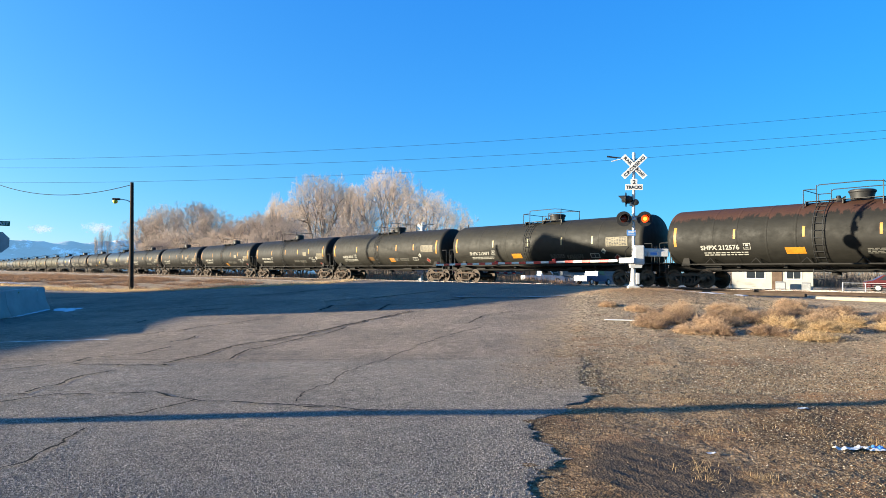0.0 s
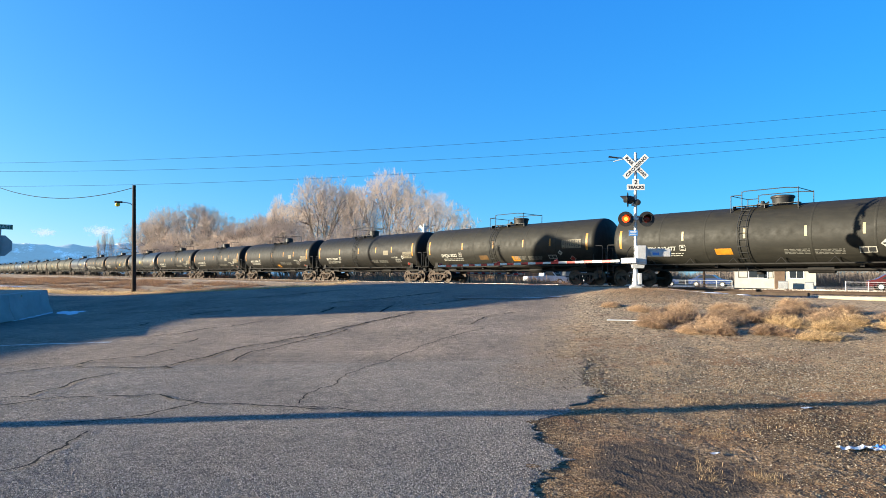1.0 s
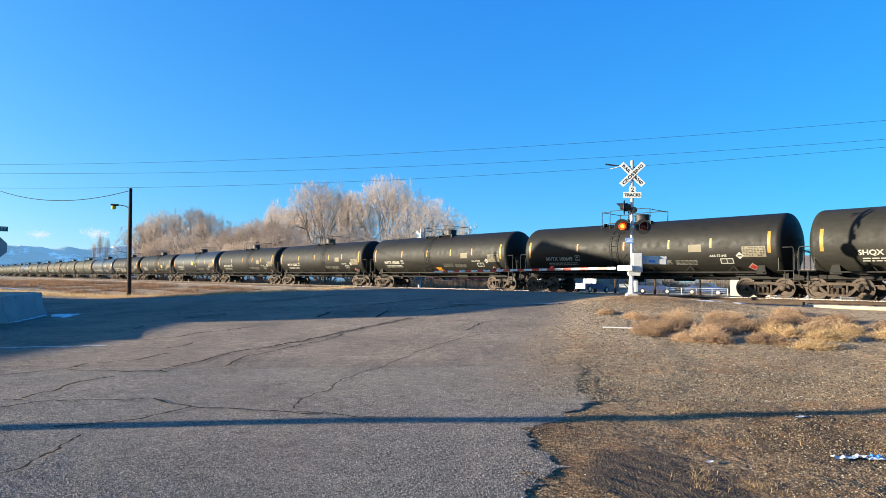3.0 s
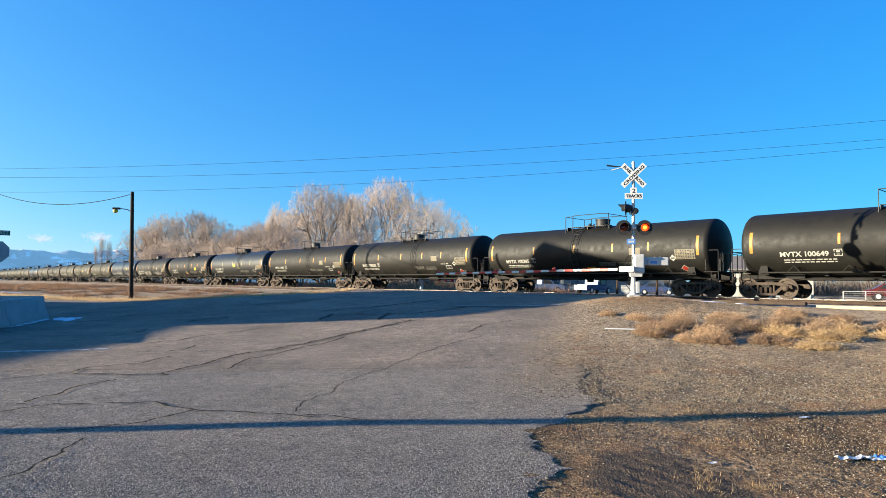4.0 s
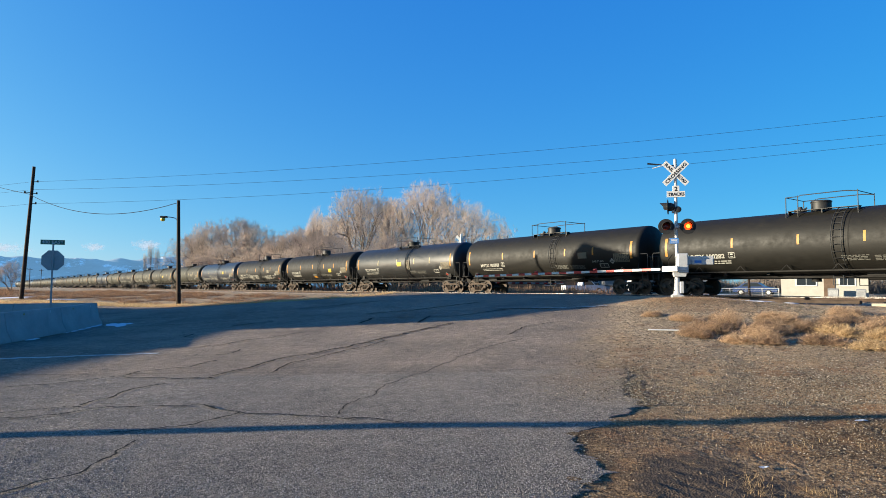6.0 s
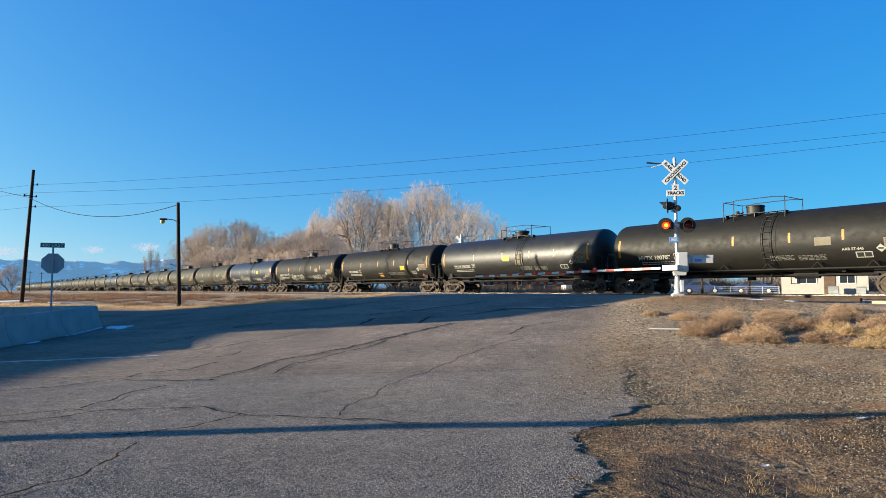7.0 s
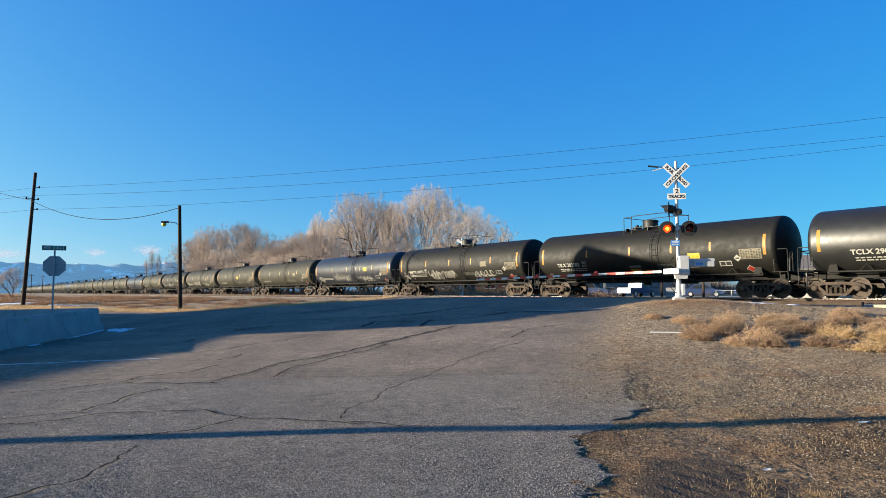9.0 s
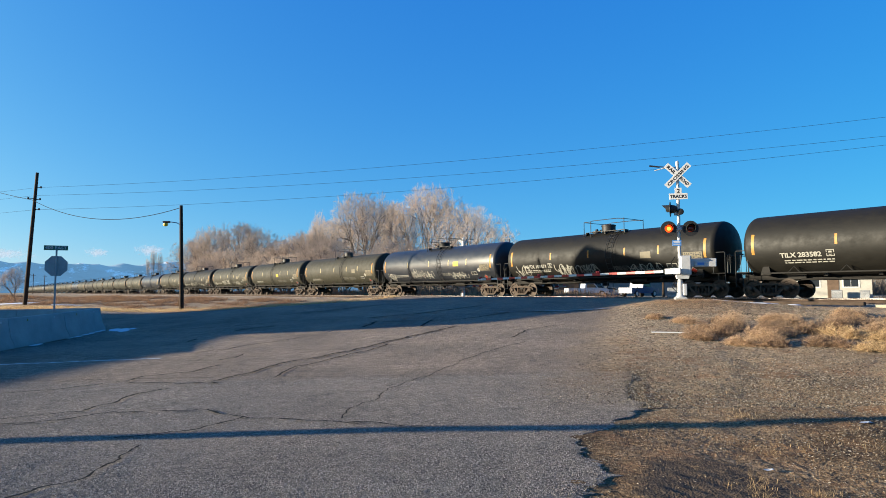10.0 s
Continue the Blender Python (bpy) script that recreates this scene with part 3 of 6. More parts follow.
def track(n0, label):
    """Two rails on ties in a bed of stones."""
    t = empty("railway_track", TRACK @ pose(0, n0, RAIL_Z), label, "railway track", "railway tracks", "structure")
    bed = Mesh()
    bed.prism([(-3.0, -0.42), (-1.9, -0.16), (1.9, -0.16), (3.0, -0.42)], -560, 90, pose(0, 0, 0, 0, 0, -90))
    part("ballast_bed", bed, "ballast", t, "rusty grey crushed stone", angle=0)
    prof = [(-0.07, -0.17), (0.07, -0.17), (0.07, -0.155), (0.012, -0.13), (0.012, -0.045), (0.036, -0.035), (0.036, -0.004), (0.028, 0.0),
            (-0.028, 0.0), (-0.036, -0.004), (-0.036, -0.035), (-0.012, -0.045), (-0.012, -0.13), (-0.07, -0.155)]
    for y in (-0.755, 0.755):
        part("rail", Mesh().prism(prof, -560, 90, pose(0, y, 0, 0, 0, -90)), "rail_steel", t)
        part("rail_head", Mesh().box((-235, y, 0.001), (650, 0.05, 0.004)), "rail_head", t, "rail head polished by wheels")
    tie = Mesh().box((0, 0, -0.20), (0.23, 2.6, 0.12), bevel=0.015).data("tie", M["tie_wood"])
    for i in range(150):
        s = 16 - i * 0.53
        if -43.5 < s < -17.5:
            continue
        part("tie", tie, None, t, m=pose(s, random.uniform(-0.06, 0.06), 0, 0, 0, random.uniform(-1, 1)))
    return t


NEAR_TRACK = track(NEAR_N, "empty railway track on wooden ties")
FAR_TRACK = track(FAR_N, "railway track that carries the tank train")

# planks beside the rails where the road crosses
panel = Mesh().box((0, 0, -0.07), (2.5, 0.5, 0.14), bevel=0.015).data("crossing_plank", M["tie_wood"])
for n0, tr in ((NEAR_N, NEAR_TRACK), (FAR_N, FAR_TRACK)):
    for y in (-1.06, -0.42, 0.0 + 0.14, 1.06):
        for i in range(9):
            part("crossing_plank", panel, None, tr, m=pose(-41 + i * 2.53, y, 0.0))

# ---- the train ----
TANK_R, TANK_Z, TANK_H = 1.53, 2.57, 7.68
PITCH_L = 17.3


def on_tank(x, h, off=0.006):
    a = h / TANK_R
    return (x, -(TANK_R + off) * math.cos(a), TANK_Z + (TANK_R + off) * math.sin(a))


def on_side(x, h, off=0.006):
    """A place on the painted side, whose marks sit a little under the shell's middle."""
    return on_tank(x, h - 0.16, off)


def patch(me, x0, x1, h0, h1, lean=0.0, off=0.006, nh=5):
    """A painted or stuck-on panel that follows the shell."""
    vs, fs = [], []
    for i in range(nh + 1):
        h = h0 + (h1 - h0) * i / nh
        sh = lean * (h - h0)
        vs += [on_side(x0 + sh, h, off), on_side(x1 + sh, h, off), on_side(x1 + sh, h, -0.01), on_side(x0 + sh, h, -0.01)]
    for i in range(nh):
        k = i * 4
        fs += [(k, k + 1, k + 5, k + 4), (k + 1, k + 2, k + 6, k + 5), (k + 3, k, k + 4, k + 7)]
    fs += [(0, 3, 2, 1), (nh * 4, nh * 4 + 1, nh * 4 + 2, nh * 4 + 3)]
    return me.add(vs, fs)


def diamond(me, x, h, r, off=0.007):
    vs = [on_side(x, h - r, off), on_side(x + r, h, off), on_side(x, h + r, off), on_side(x - r, h, off), on_side(x, h, off + 0.002)]
    return me.add(vs, [(0, 1, 4), (1, 2, 4), (2, 3, 4), (3, 0, 4)])


def lettering(me, text, x, h, size, bold=0.008, wide=1.0, off=0.008):
    vs, fs = words(text, size, bold)
    return me.add([on_side(x + vx * wide, h + vy, off) for vx, vy, _ in vs], fs)


def text_bars(me, x, h, w, rows, tall, gap, rng, off=0.007):
    """Small writing that cannot be read: broken bars."""
    for r in range(rows):
        p = x
        while p < x + w - 0.05:
            k = min(rng.uniform(0.08, 0.3), x + w - p)
            patch(me, p, p + k, h - r * (tall + gap), h - r * (tall + gap) + tall, 0, off, 1)
            p += k + 0.05


def arc_profile(x_end, sign, n=7):
    """The dished head of the jacket: a tight shoulder, then a shallow bowl. Radius and station from the shell's end to its tip."""
    k, deep = 0.28, 0.32
    out = [(TANK_R - k * (1 - math.cos(a)), x_end + sign * k * math.sin(a)) for a in [math.radians(66) * i / n for i in range(n + 1)]]
    r0, x0 = out[-1]
    out += [(r0 * (1 - (i + 1) / n), x0 + sign * deep * (1 - (1 - (i + 1) / n) ** 2)) for i in range(n)]
    return out


def truck_parts():
    """Meshes of a two-axle truck, made once."""
    d = {}
    fr = Mesh()
    # the cast frame is drawn as bars about its openings
    fr.prism([(-1.22, 0.42), (-1.16, 0.60), (-0.85, 0.70), (-0.50, 0.74), (0.50, 0.74), (0.85, 0.70), (1.16, 0.60), (1.22, 0.42), (1.02, 0.50), (0.72, 0.56),
              (0.40, 0.62), (-0.40, 0.62), (-0.72, 0.56), (-1.02, 0.50)], -0.07, 0.07)
    fr.prism([(-0.86, 0.56), (-0.70, 0.56), (-0.36, 0.26), (-0.36, 0.14), (-0.50, 0.17)], -0.065, 0.065)
    fr.prism([(0.86, 0.56), (0.50, 0.17), (0.36, 0.14), (0.36, 0.26), (0.70, 0.56)], -0.065, 0.065)
    fr.prism([(-0.42, 0.12), (-0.42, 0.22), (0.42, 0.22), (0.42, 0.12)], -0.068, 0.068)
    for s in (-1, 1):
        fr.box((s * 0.37, 0, 0.42), (0.09, 0.13, 0.42), bevel=0.02)
        fr.box((s * 0.89, -0.02, 0.50), (0.30, 0.20, 0.14), bevel=0.03)
    d["side_frame"] = fr.data("side_frame", M["truck_iron"])
    sp = Mesh()
    for i in range(3):
        x = -0.22 + i * 0.22
        for z in range(5):
            sp.lathe([(0.075, 0.0), (0.095, 0.018), (0.075, 0.036)], pose(x, 0, 0.225 + z * 0.052), 7, ends=False)
        sp.rod((x, 0, 0.22), (x, 0, 0.5), 0.055, n=8)
    d["spring_nest"] = sp.data("spring_nest", M["truck_iron"])
    d["bearing_cap"] = Mesh().lathe([(0.13, 0), (0.13, 0.10), (0.10, 0.13), (0.06, 0.14), (0.03, 0.15)], pose(0, 0, 0, 90), 16).data("bearing_cap", M["wheel_steel"])
    w = Mesh()
    for s in (-1, 1):
        prof = [(0.09, -0.07), (0.12, -0.07), (0.15, -0.03), (0.36, -0.03), (0.385, -0.065), (0.455, -0.065), (0.46, 0.045), (0.49, 0.055), (0.49, 0.075),
                (0.385, 0.075), (0.36, 0.02), (0.15, 0.02), (0.12, 0.08), (0.09, 0.08)]
        w.lathe([(r, h) for r, h in prof], pose(0, s * 0.78, 0, 90 if s < 0 else -90) @ pose(0, 0, 0), 22, ends=False)
    w.rod((0, -1.02, 0), (0, 1.02, 0), 0.085, n=12)
    # cast marks on the wheel plate
    for s in (-1, 1):
        for a in (0.4, 2.5, 4.6):
            w.box((0.25 * math.cos(a), s * 0.815, 0.25 * math.sin(a)), (0.07, 0.012, 0.03), bevel=0.004)
    d["wheelset"] = w.data("wheelset", M["wheel_steel"])
    bo = Mesh().box((0, 0, 0.58), (0.40, 2.05, 0.22), bevel=0.04).box((0, 0, 0.75), (0.42, 1.2, 0.16), bevel=0.04)
    bo.box((-0.43, 0, 0.42), (0.12, 1.5, 0.14), bevel=0.03).box((0.43, 0, 0.42), (0.12, 1.5, 0.14), bevel=0.03)
    d["truck"] = bo.data("truck", M["underframe"])
    return d


TRUCK = truck_parts()


def ladder_mesh(x):
    me, hs = Mesh(), [-2.2 + i * 0.25 for i in range(17)]
    for dx in (-0.21, 0.21):
        me.tube([on_tank(x + dx, h, 0.10) for h in hs], 0.02, 6)
    for i in range(13):
        me.rod(on_tank(x - 0.21, -1.75 + i * 0.31, 0.10), on_tank(x + 0.21, -1.75 + i * 0.31, 0.10), 0.014, n=6)
    # its foot hangs below the shell
    for dx in (-0.21, 0.21):
        me.tube([on_tank(x + dx, -2.2, 0.10), (x + dx, -1.45, TANK_Z - 1.62), (x + dx, -1.47, TANK_Z - 2.05)], 0.02, 6)
    me.rod((x - 0.21, -1.47, TANK_Z - 2.03), (x + 0.21, -1.47, TANK_Z - 2.03), 0.016, n=6)
    me.rod((x - 0.21, -1.455, TANK_Z - 1.70), (x + 0.21, -1.455, TANK_Z - 1.70), 0.016, n=6)
    return me


def railing_mesh(x0, x1, low):
    me, z0 = Mesh(), TANK_Z + TANK_R - 0.08
    zt = z0 + 0.78
    for y in (-0.95, 0.95):
        zb = TANK_Z + math.sqrt(TANK_R ** 2 - 0.95 ** 2) - 0.02
        for x in (x0, x0 + 0.55, x1):
            me.rod((x, y, zb), (x, y, zt - (low if x == x0 else 0)), 0.022, n=6)
        me.tube([(x0, y, zt - low), (x0 + 0.55, y, zt - low)], 0.02)
        me.tube([(x0 + 0.55, y, zb + 0.3), (x0 + 0.55, y, zt - 0.08), (x0 + 0.66, y, zt), (x1 - 0.5, y, zt), (x1, y, zt - 0.06)], 0.022)
    for x in (x0, x1):
        me.tube([(x, -0.95, zt - (low if x == x0 else 0.06)), (x, 0.95, zt - (low if x == x0 else 0.06))], 0.02)
    return me


def platform_mesh(x0, x1, y):
    """A strip of open grating with its brackets."""
    me, z = Mesh(), TANK_Z + TANK_R - 0.02
    me.box(((x0 + x1) / 2, y * 0.8, z + 0.01), (x1 - x0, 0.34, 0.02))
    for x in (x0 + 0.05, (x0 + x1) / 2, x1 - 0.05):
        me.box((x, y * 0.8, z - 0.08), (0.04, 0.30, 0.18))
    return me


def tank_car(shell, dome_x, ladder_x, flared, rows_of_ribs):
    """One tank car with its parts, its middle over the rails at the origin."""
    car = empty("tank_car", Matrix())
    prof = [(r, x) for r, x in arc_profile(-TANK_H, -1)][::-1]
    prof = [(max(r, 0.02), x) for r, x in prof]
    prof += [(TANK_R, x) for x in (-5.0, -2.5, 0.0, 2.5, 5.0)]
    prof += [(max(r, 0.02), x) for r, x in arc_profile(TANK_H, 1)]
    tank = part("tank", Mesh().lathe(prof, pose(0, 0, TANK_Z, 0, 90, 0), 56), shell, car, angle=40)
    for x in rows_of_ribs:
        ring = [(TANK_R - 0.002, x - 0.06), (TANK_R + 0.004, x - 0.05), (TANK_R + 0.004, x + 0.05), (TANK_R - 0.002, x + 0.06)]
        part("seam_band", Mesh().lathe(ring, pose(0, 0, TANK_Z, 0, 90, 0), 56, ends=False), shell, tank)
    # manway housing on the crown
    top = TANK_Z + TANK_R
    if flared:
        dome = [(0.44, -0.1), (0.46, 0.12), (0.50, 0.30), (0.54, 0.33), (0.54, 0.40), (0.48, 0.44), (0.10, 0.47)]
    else:
        dome = [(0.43, -0.1), (0.43, 0.36), (0.46, 0.37), (0.46, 0.43), (0.39, 0.47), (0.10, 0.49)]
    part("manway_housing", Mesh().lathe(dome, pose(dome_x, 0, top), 22), "fittings_black", car)
    valve = Mesh().rod((dome_x - 0.95, 0, top - 0.05), (dome_x - 0.95, 0, top + 0.12), 0.28, 0.28, 12).rod((dome_x - 0.95, 0, top + 0.12), (dome_x - 0.95, 0, top + 0.26), 0.12, 0.08, 10)
    valve.rod((dome_x - 0.85, 0.1, top + 0.1), (dome_x - 0.7, 0.15, top + 0.22), 0.04, n=6)
    part("relief_valve", valve, "fittings_black", car)
    x0, x1 = (dome_x - 2.1, dome_x + 1.05) if ladder_x < 0 else (dome_x - 1.2, dome_x + 1.9)
    part("railing", railing_mesh(x0, x1, 0.18 if flared else 0.05), "fittings_black", car)
    for y in (-0.85, 0.85):
        part("walkway", platform_mesh(x0, x1, y), "fittings_black", car)
    for s in (1, -1):
        part("ladder", ladder_mesh(ladder_x if s > 0 else -ladder_x), "fittings_black", car, m=pose(0, 0, 0, 0, 0, 0 if s > 0 else 180))
    # long pipe along the shell's foot, with its brackets
    pipe = Mesh()
    for y in (-1.30, 1.30):
        pipe.box((0, y, 1.20), (14.2, 0.06, 0.07), bevel=0.01)
        for i in range(6):
            x = -5.6 + i * 2.25
            for dx in (-0.26, 0.26):
                pipe.rod((x + dx, y, 1.22), (x, y * 0.98, 1.50), 0.022, n=5)
    part("side_sill", pipe, "underframe", car)
    for s in (-1, 1):
        sill = Mesh().box((s * 7.05, 0, 1.02), (2.9, 0.52, 0.36), bevel=0.02)
        sill.prism([(s * 5.4, 0.9), (s * 5.4, 1.15), (s * 7.9, 1.3), (s * 7.9, 0.9)], -0.5, 0.5)
        sill.box((s * 6.95, 0, 1.16), (0.5, 2.5, 0.14), bevel=0.02)
        stub = part("stub_sill", sill, "underframe", car)
        for y in (-1.0, 1.0):
            saddle = Mesh().prism([(-0.30, 1.2), (0.16, 1.2), (0.06, 1.9), (-0.06, 1.9)], y - 0.12, y + 0.05, pose(s * 6.95, 0, 0))
            part("saddle", saddle, "underframe", stub)
        cp = Mesh().box((s * 8.25, 0, 0.88), (0.62, 0.24, 0.22), bevel=0.03).box((s * 8.55, 0.03, 0.88), (0.22, 0.34, 0.32), bevel=0.05)
        cp.tube([(s * 8.1, 0.3, 0.75), (s * 8.3, 0.34, 0.45), (s * 8.55, 0.3, 0.42)], 0.03)
        part("coupler", cp, "truck_iron", car)
        deck = Mesh().box((s * 8.08, 0, 1.26), (0.75, 2.75, 0.05), bevel=0.01)
        part("end_platform", deck, "underframe", car)
        rails = Mesh()
        for y in (-1.32, 1.32):
            rails.tube([(s * 7.78, y, 1.28), (s * 7.78, y, 2.30), (s * 7.82, y, 2.36), (s * 8.38, y, 2.36), (s * 8.42, y, 2.30), (s * 8.42, y, 1.28)], 0.022)
            rails.tube([(s * 8.42, y, 1.28), (s * 8.42, y, 0.55), (s * 8.05, y, 0.55), (s * 8.05, y, 1.28)], 0.02)
            rails.rod((s * 8.42, y, 0.9), (s * 8.05, y, 0.9), 0.016, n=6)
        rails.tube([(s * 8.42, -1.32, 2.2), (s * 8.42, 1.32, 2.2)], 0.02)
        for y in (-0.8, 0.0, 0.8):
            rails.rod((s * 8.42, y, 1.28), (s * 8.42, y, 2.2), 0.016, n=6)
        part("end_handrail", rails, "fittings_black", car)
        tr = part("truck", TRUCK["truck"], None, car, m=pose(s * 6.95, 0, 0))
        for y in (-1.0, 1.0):
            part("side_frame", TRUCK["side_frame"], None, tr, m=pose(0, y, 0))
            tagged(part("spring_nest", TRUCK["spring_nest"], None, tr, m=pose(0, y, 0)), kind="stuff")
            for x in (-0.89, 0.89):
                part("bearing_cap", TRUCK["bearing_cap"], None, tr, m=pose(x, y + (-0.02 if y < 0 else 0.02), 0.457, 0, 0, 0 if y < 0 else 180))
        for x in (-0.89, 0.89):
            part("wheelset", TRUCK["wheelset"], None, tr, m=pose(x, 0, 0.457))
    brake = Mesh().lathe([(0.27, 0), (0.29, 0.02), (0.27, 0.04)], pose(8.35, -0.75, 2.0, 0, 90, 0), 16, ends=False)
    for i in range(4):
        a = i * math.pi / 4
        brake.rod((8.37, -0.75 - 0.28 * math.cos(a), 2.0 - 0.28 * math.sin(a)), (8.37, -0.75 + 0.28 * math.cos(a), 2.0 + 0.28 * math.sin(a)), 0.012, n=5)
    brake.rod((8.2, -0.75, 2.0), (8.4, -0.75, 2.0), 0.03, n=8).rod((8.25, -0.75, 1.3), (8.25, -0.75, 2.0), 0.04, n=6)
    part("brake_wheel", brake, "fittings_black", car)
    under = Mesh()
    under.box((0.2, 0, 1.08), (1.6, 0.5, 0.26), bevel=0.05).rod((2.0, -0.3, 0.95), (3.1, -0.3, 0.95), 0.2, n=12)
    under.rod((-0.3, 0, 0.7), (-0.3, 0, 1.2), 0.22, 0.16, 12).rod((-5.2, 0.35, 0.98), (5.2, 0.35, 0.98), 0.03, n=6)
    for x in (-4.4, -2.2, 4.3):
        under.box((x, 0, 1.1), (0.16, 1.6, 0.12))
    part("outlet_gear", under, "underframe", car)
    beam = Mesh().box((0, 0, 0.97), (10.9, 0.44, 0.24), bevel=0.02)
    for y in (-0.55, 0.6):
        beam.rod((-5.6, y, 0.90), (5.6, y, 0.92), 0.045, n=6)
    part("centre_beam", beam, "underframe", car)
    return car


STRIPES = (-3.65, -0.45, 2.3, 4.6)


def stripes(car, mat, shell, big=True):
    for x in ((-4.3, -1.15, 1.85, 4.6) if shell == "tank_rust" else STRIPES):
        part("reflective_stripe", patch(Mesh(), x - 0.055, x + 0.055, 0.02, 0.5), mat, car)
    if big:
        for x in (-7.42, 7.42):
            part("end_stripe", patch(Mesh(), x - 0.075, x + 0.075, -0.3, 0.72), "stripe_yellow", car)


def car_shift(t):
    """Station of the train along the rails."""
    return 17.142 + 13.8257 * t + 0.01097 * t * t + 0.000592 * t ** 3


# cars that stand a little off the even spacing
EXTRA = {-4: 0.1, -5: 0.32, -6: 0.08, -7: -0.12, -11: -0.1}


def station(k, t):
    return car_shift(t) + k * PITCH_L + 7.5 + EXTRA.get(k, 0.0)


# cars in running order: index, shell, place of the housing and the ladder, flared housing, mark
RUN = {
    -2: ("tank_rust", 0.75, -0.55, True, "SHPX 212576"), -3: ("tank_dusty", 0.75, -0.55, True, "SHPX 212477"),
    -4: ("tank_dusty", 0.76, -0.55, True, "SHQX 8522"), -5: ("tank_black", -0.2, -1.1, False, "MVTX 100649"),
    -6: ("tank_black", 0.6, -0.4, False, "MVTX 100365"), -7: ("tank_black", 0.0, 1.2, False, "MVTX 100282"),
    -8: ("tank_black", 0.0, 1.2, False, "MVTX 100707"), -9: ("tank_gloss", 0.1, 1.3, True, "TCLX 290292"),
    -10: ("tank_black", 0.0, 1.2, False, "TILX 283582"), -11: ("tank_black", 0.0, 1.2, False, "MVTX 100371"),
    -12: ("tank_blue", -0.2, 1.0, True, ""), -13: ("tank_olive", 0.0, 1.2, False, ""), -14: ("tank_olive", 0.6, -0.4, False, "")}
LABELS = {
    "tank_rust": "black railway tank car with a rust-stained crown", "tank_dusty": "dusty black railway tank car with yellow stripes",
    "tank_black": "matt black railway tank car with yellow stripes", "tank_gloss": "glossy black railway tank car in low sun",
    "tank_olive": "dusty olive-black railway tank car with pale stripes",
    "tank_blue": "glossy blue-black railway tank car with graffiti"}
BASE, CARS = {}, {}
for k in range(-2, -41, -1):
    spec = RUN.get(k) or (("tank_olive", "tank_olive", "tank_dusty", "tank_olive", "tank_blue", "tank_olive", "tank_olive")[-k % 7], (0.0, 0.6, 0.75)[-k % 3], (1.2, -0.4, -0.55)[-k % 3], k % 3 == 1, "")
    key = spec[:4]
    at = TRACK @ pose(station(k, 0), FAR_N, RAIL_Z)
    if key not in BASE:
        car = BASE[key] = tank_car(spec[0], spec[1], spec[2], spec[3], {"tank_rust": (-5.4, -4.2, -2.8, -1.5, 2.5, 5.0), "tank_dusty": (-5.0, -2.5, 2.5, 5.0)}.get(spec[0], (spec[2] + 0.42,)))
        stripes(car, "stripe_pale" if spec[1] != 0.76 and spec[0] in ("tank_dusty", "tank_olive", "tank_gloss", "tank_blue") else "stripe_yellow", spec[0])
        car.matrix_basis = at
    else:
        car = copy_thing(BASE[key], at)
    tagged(car, LABELS[spec[0]], "tank car", "cars of the train")
    CARS[k] = car


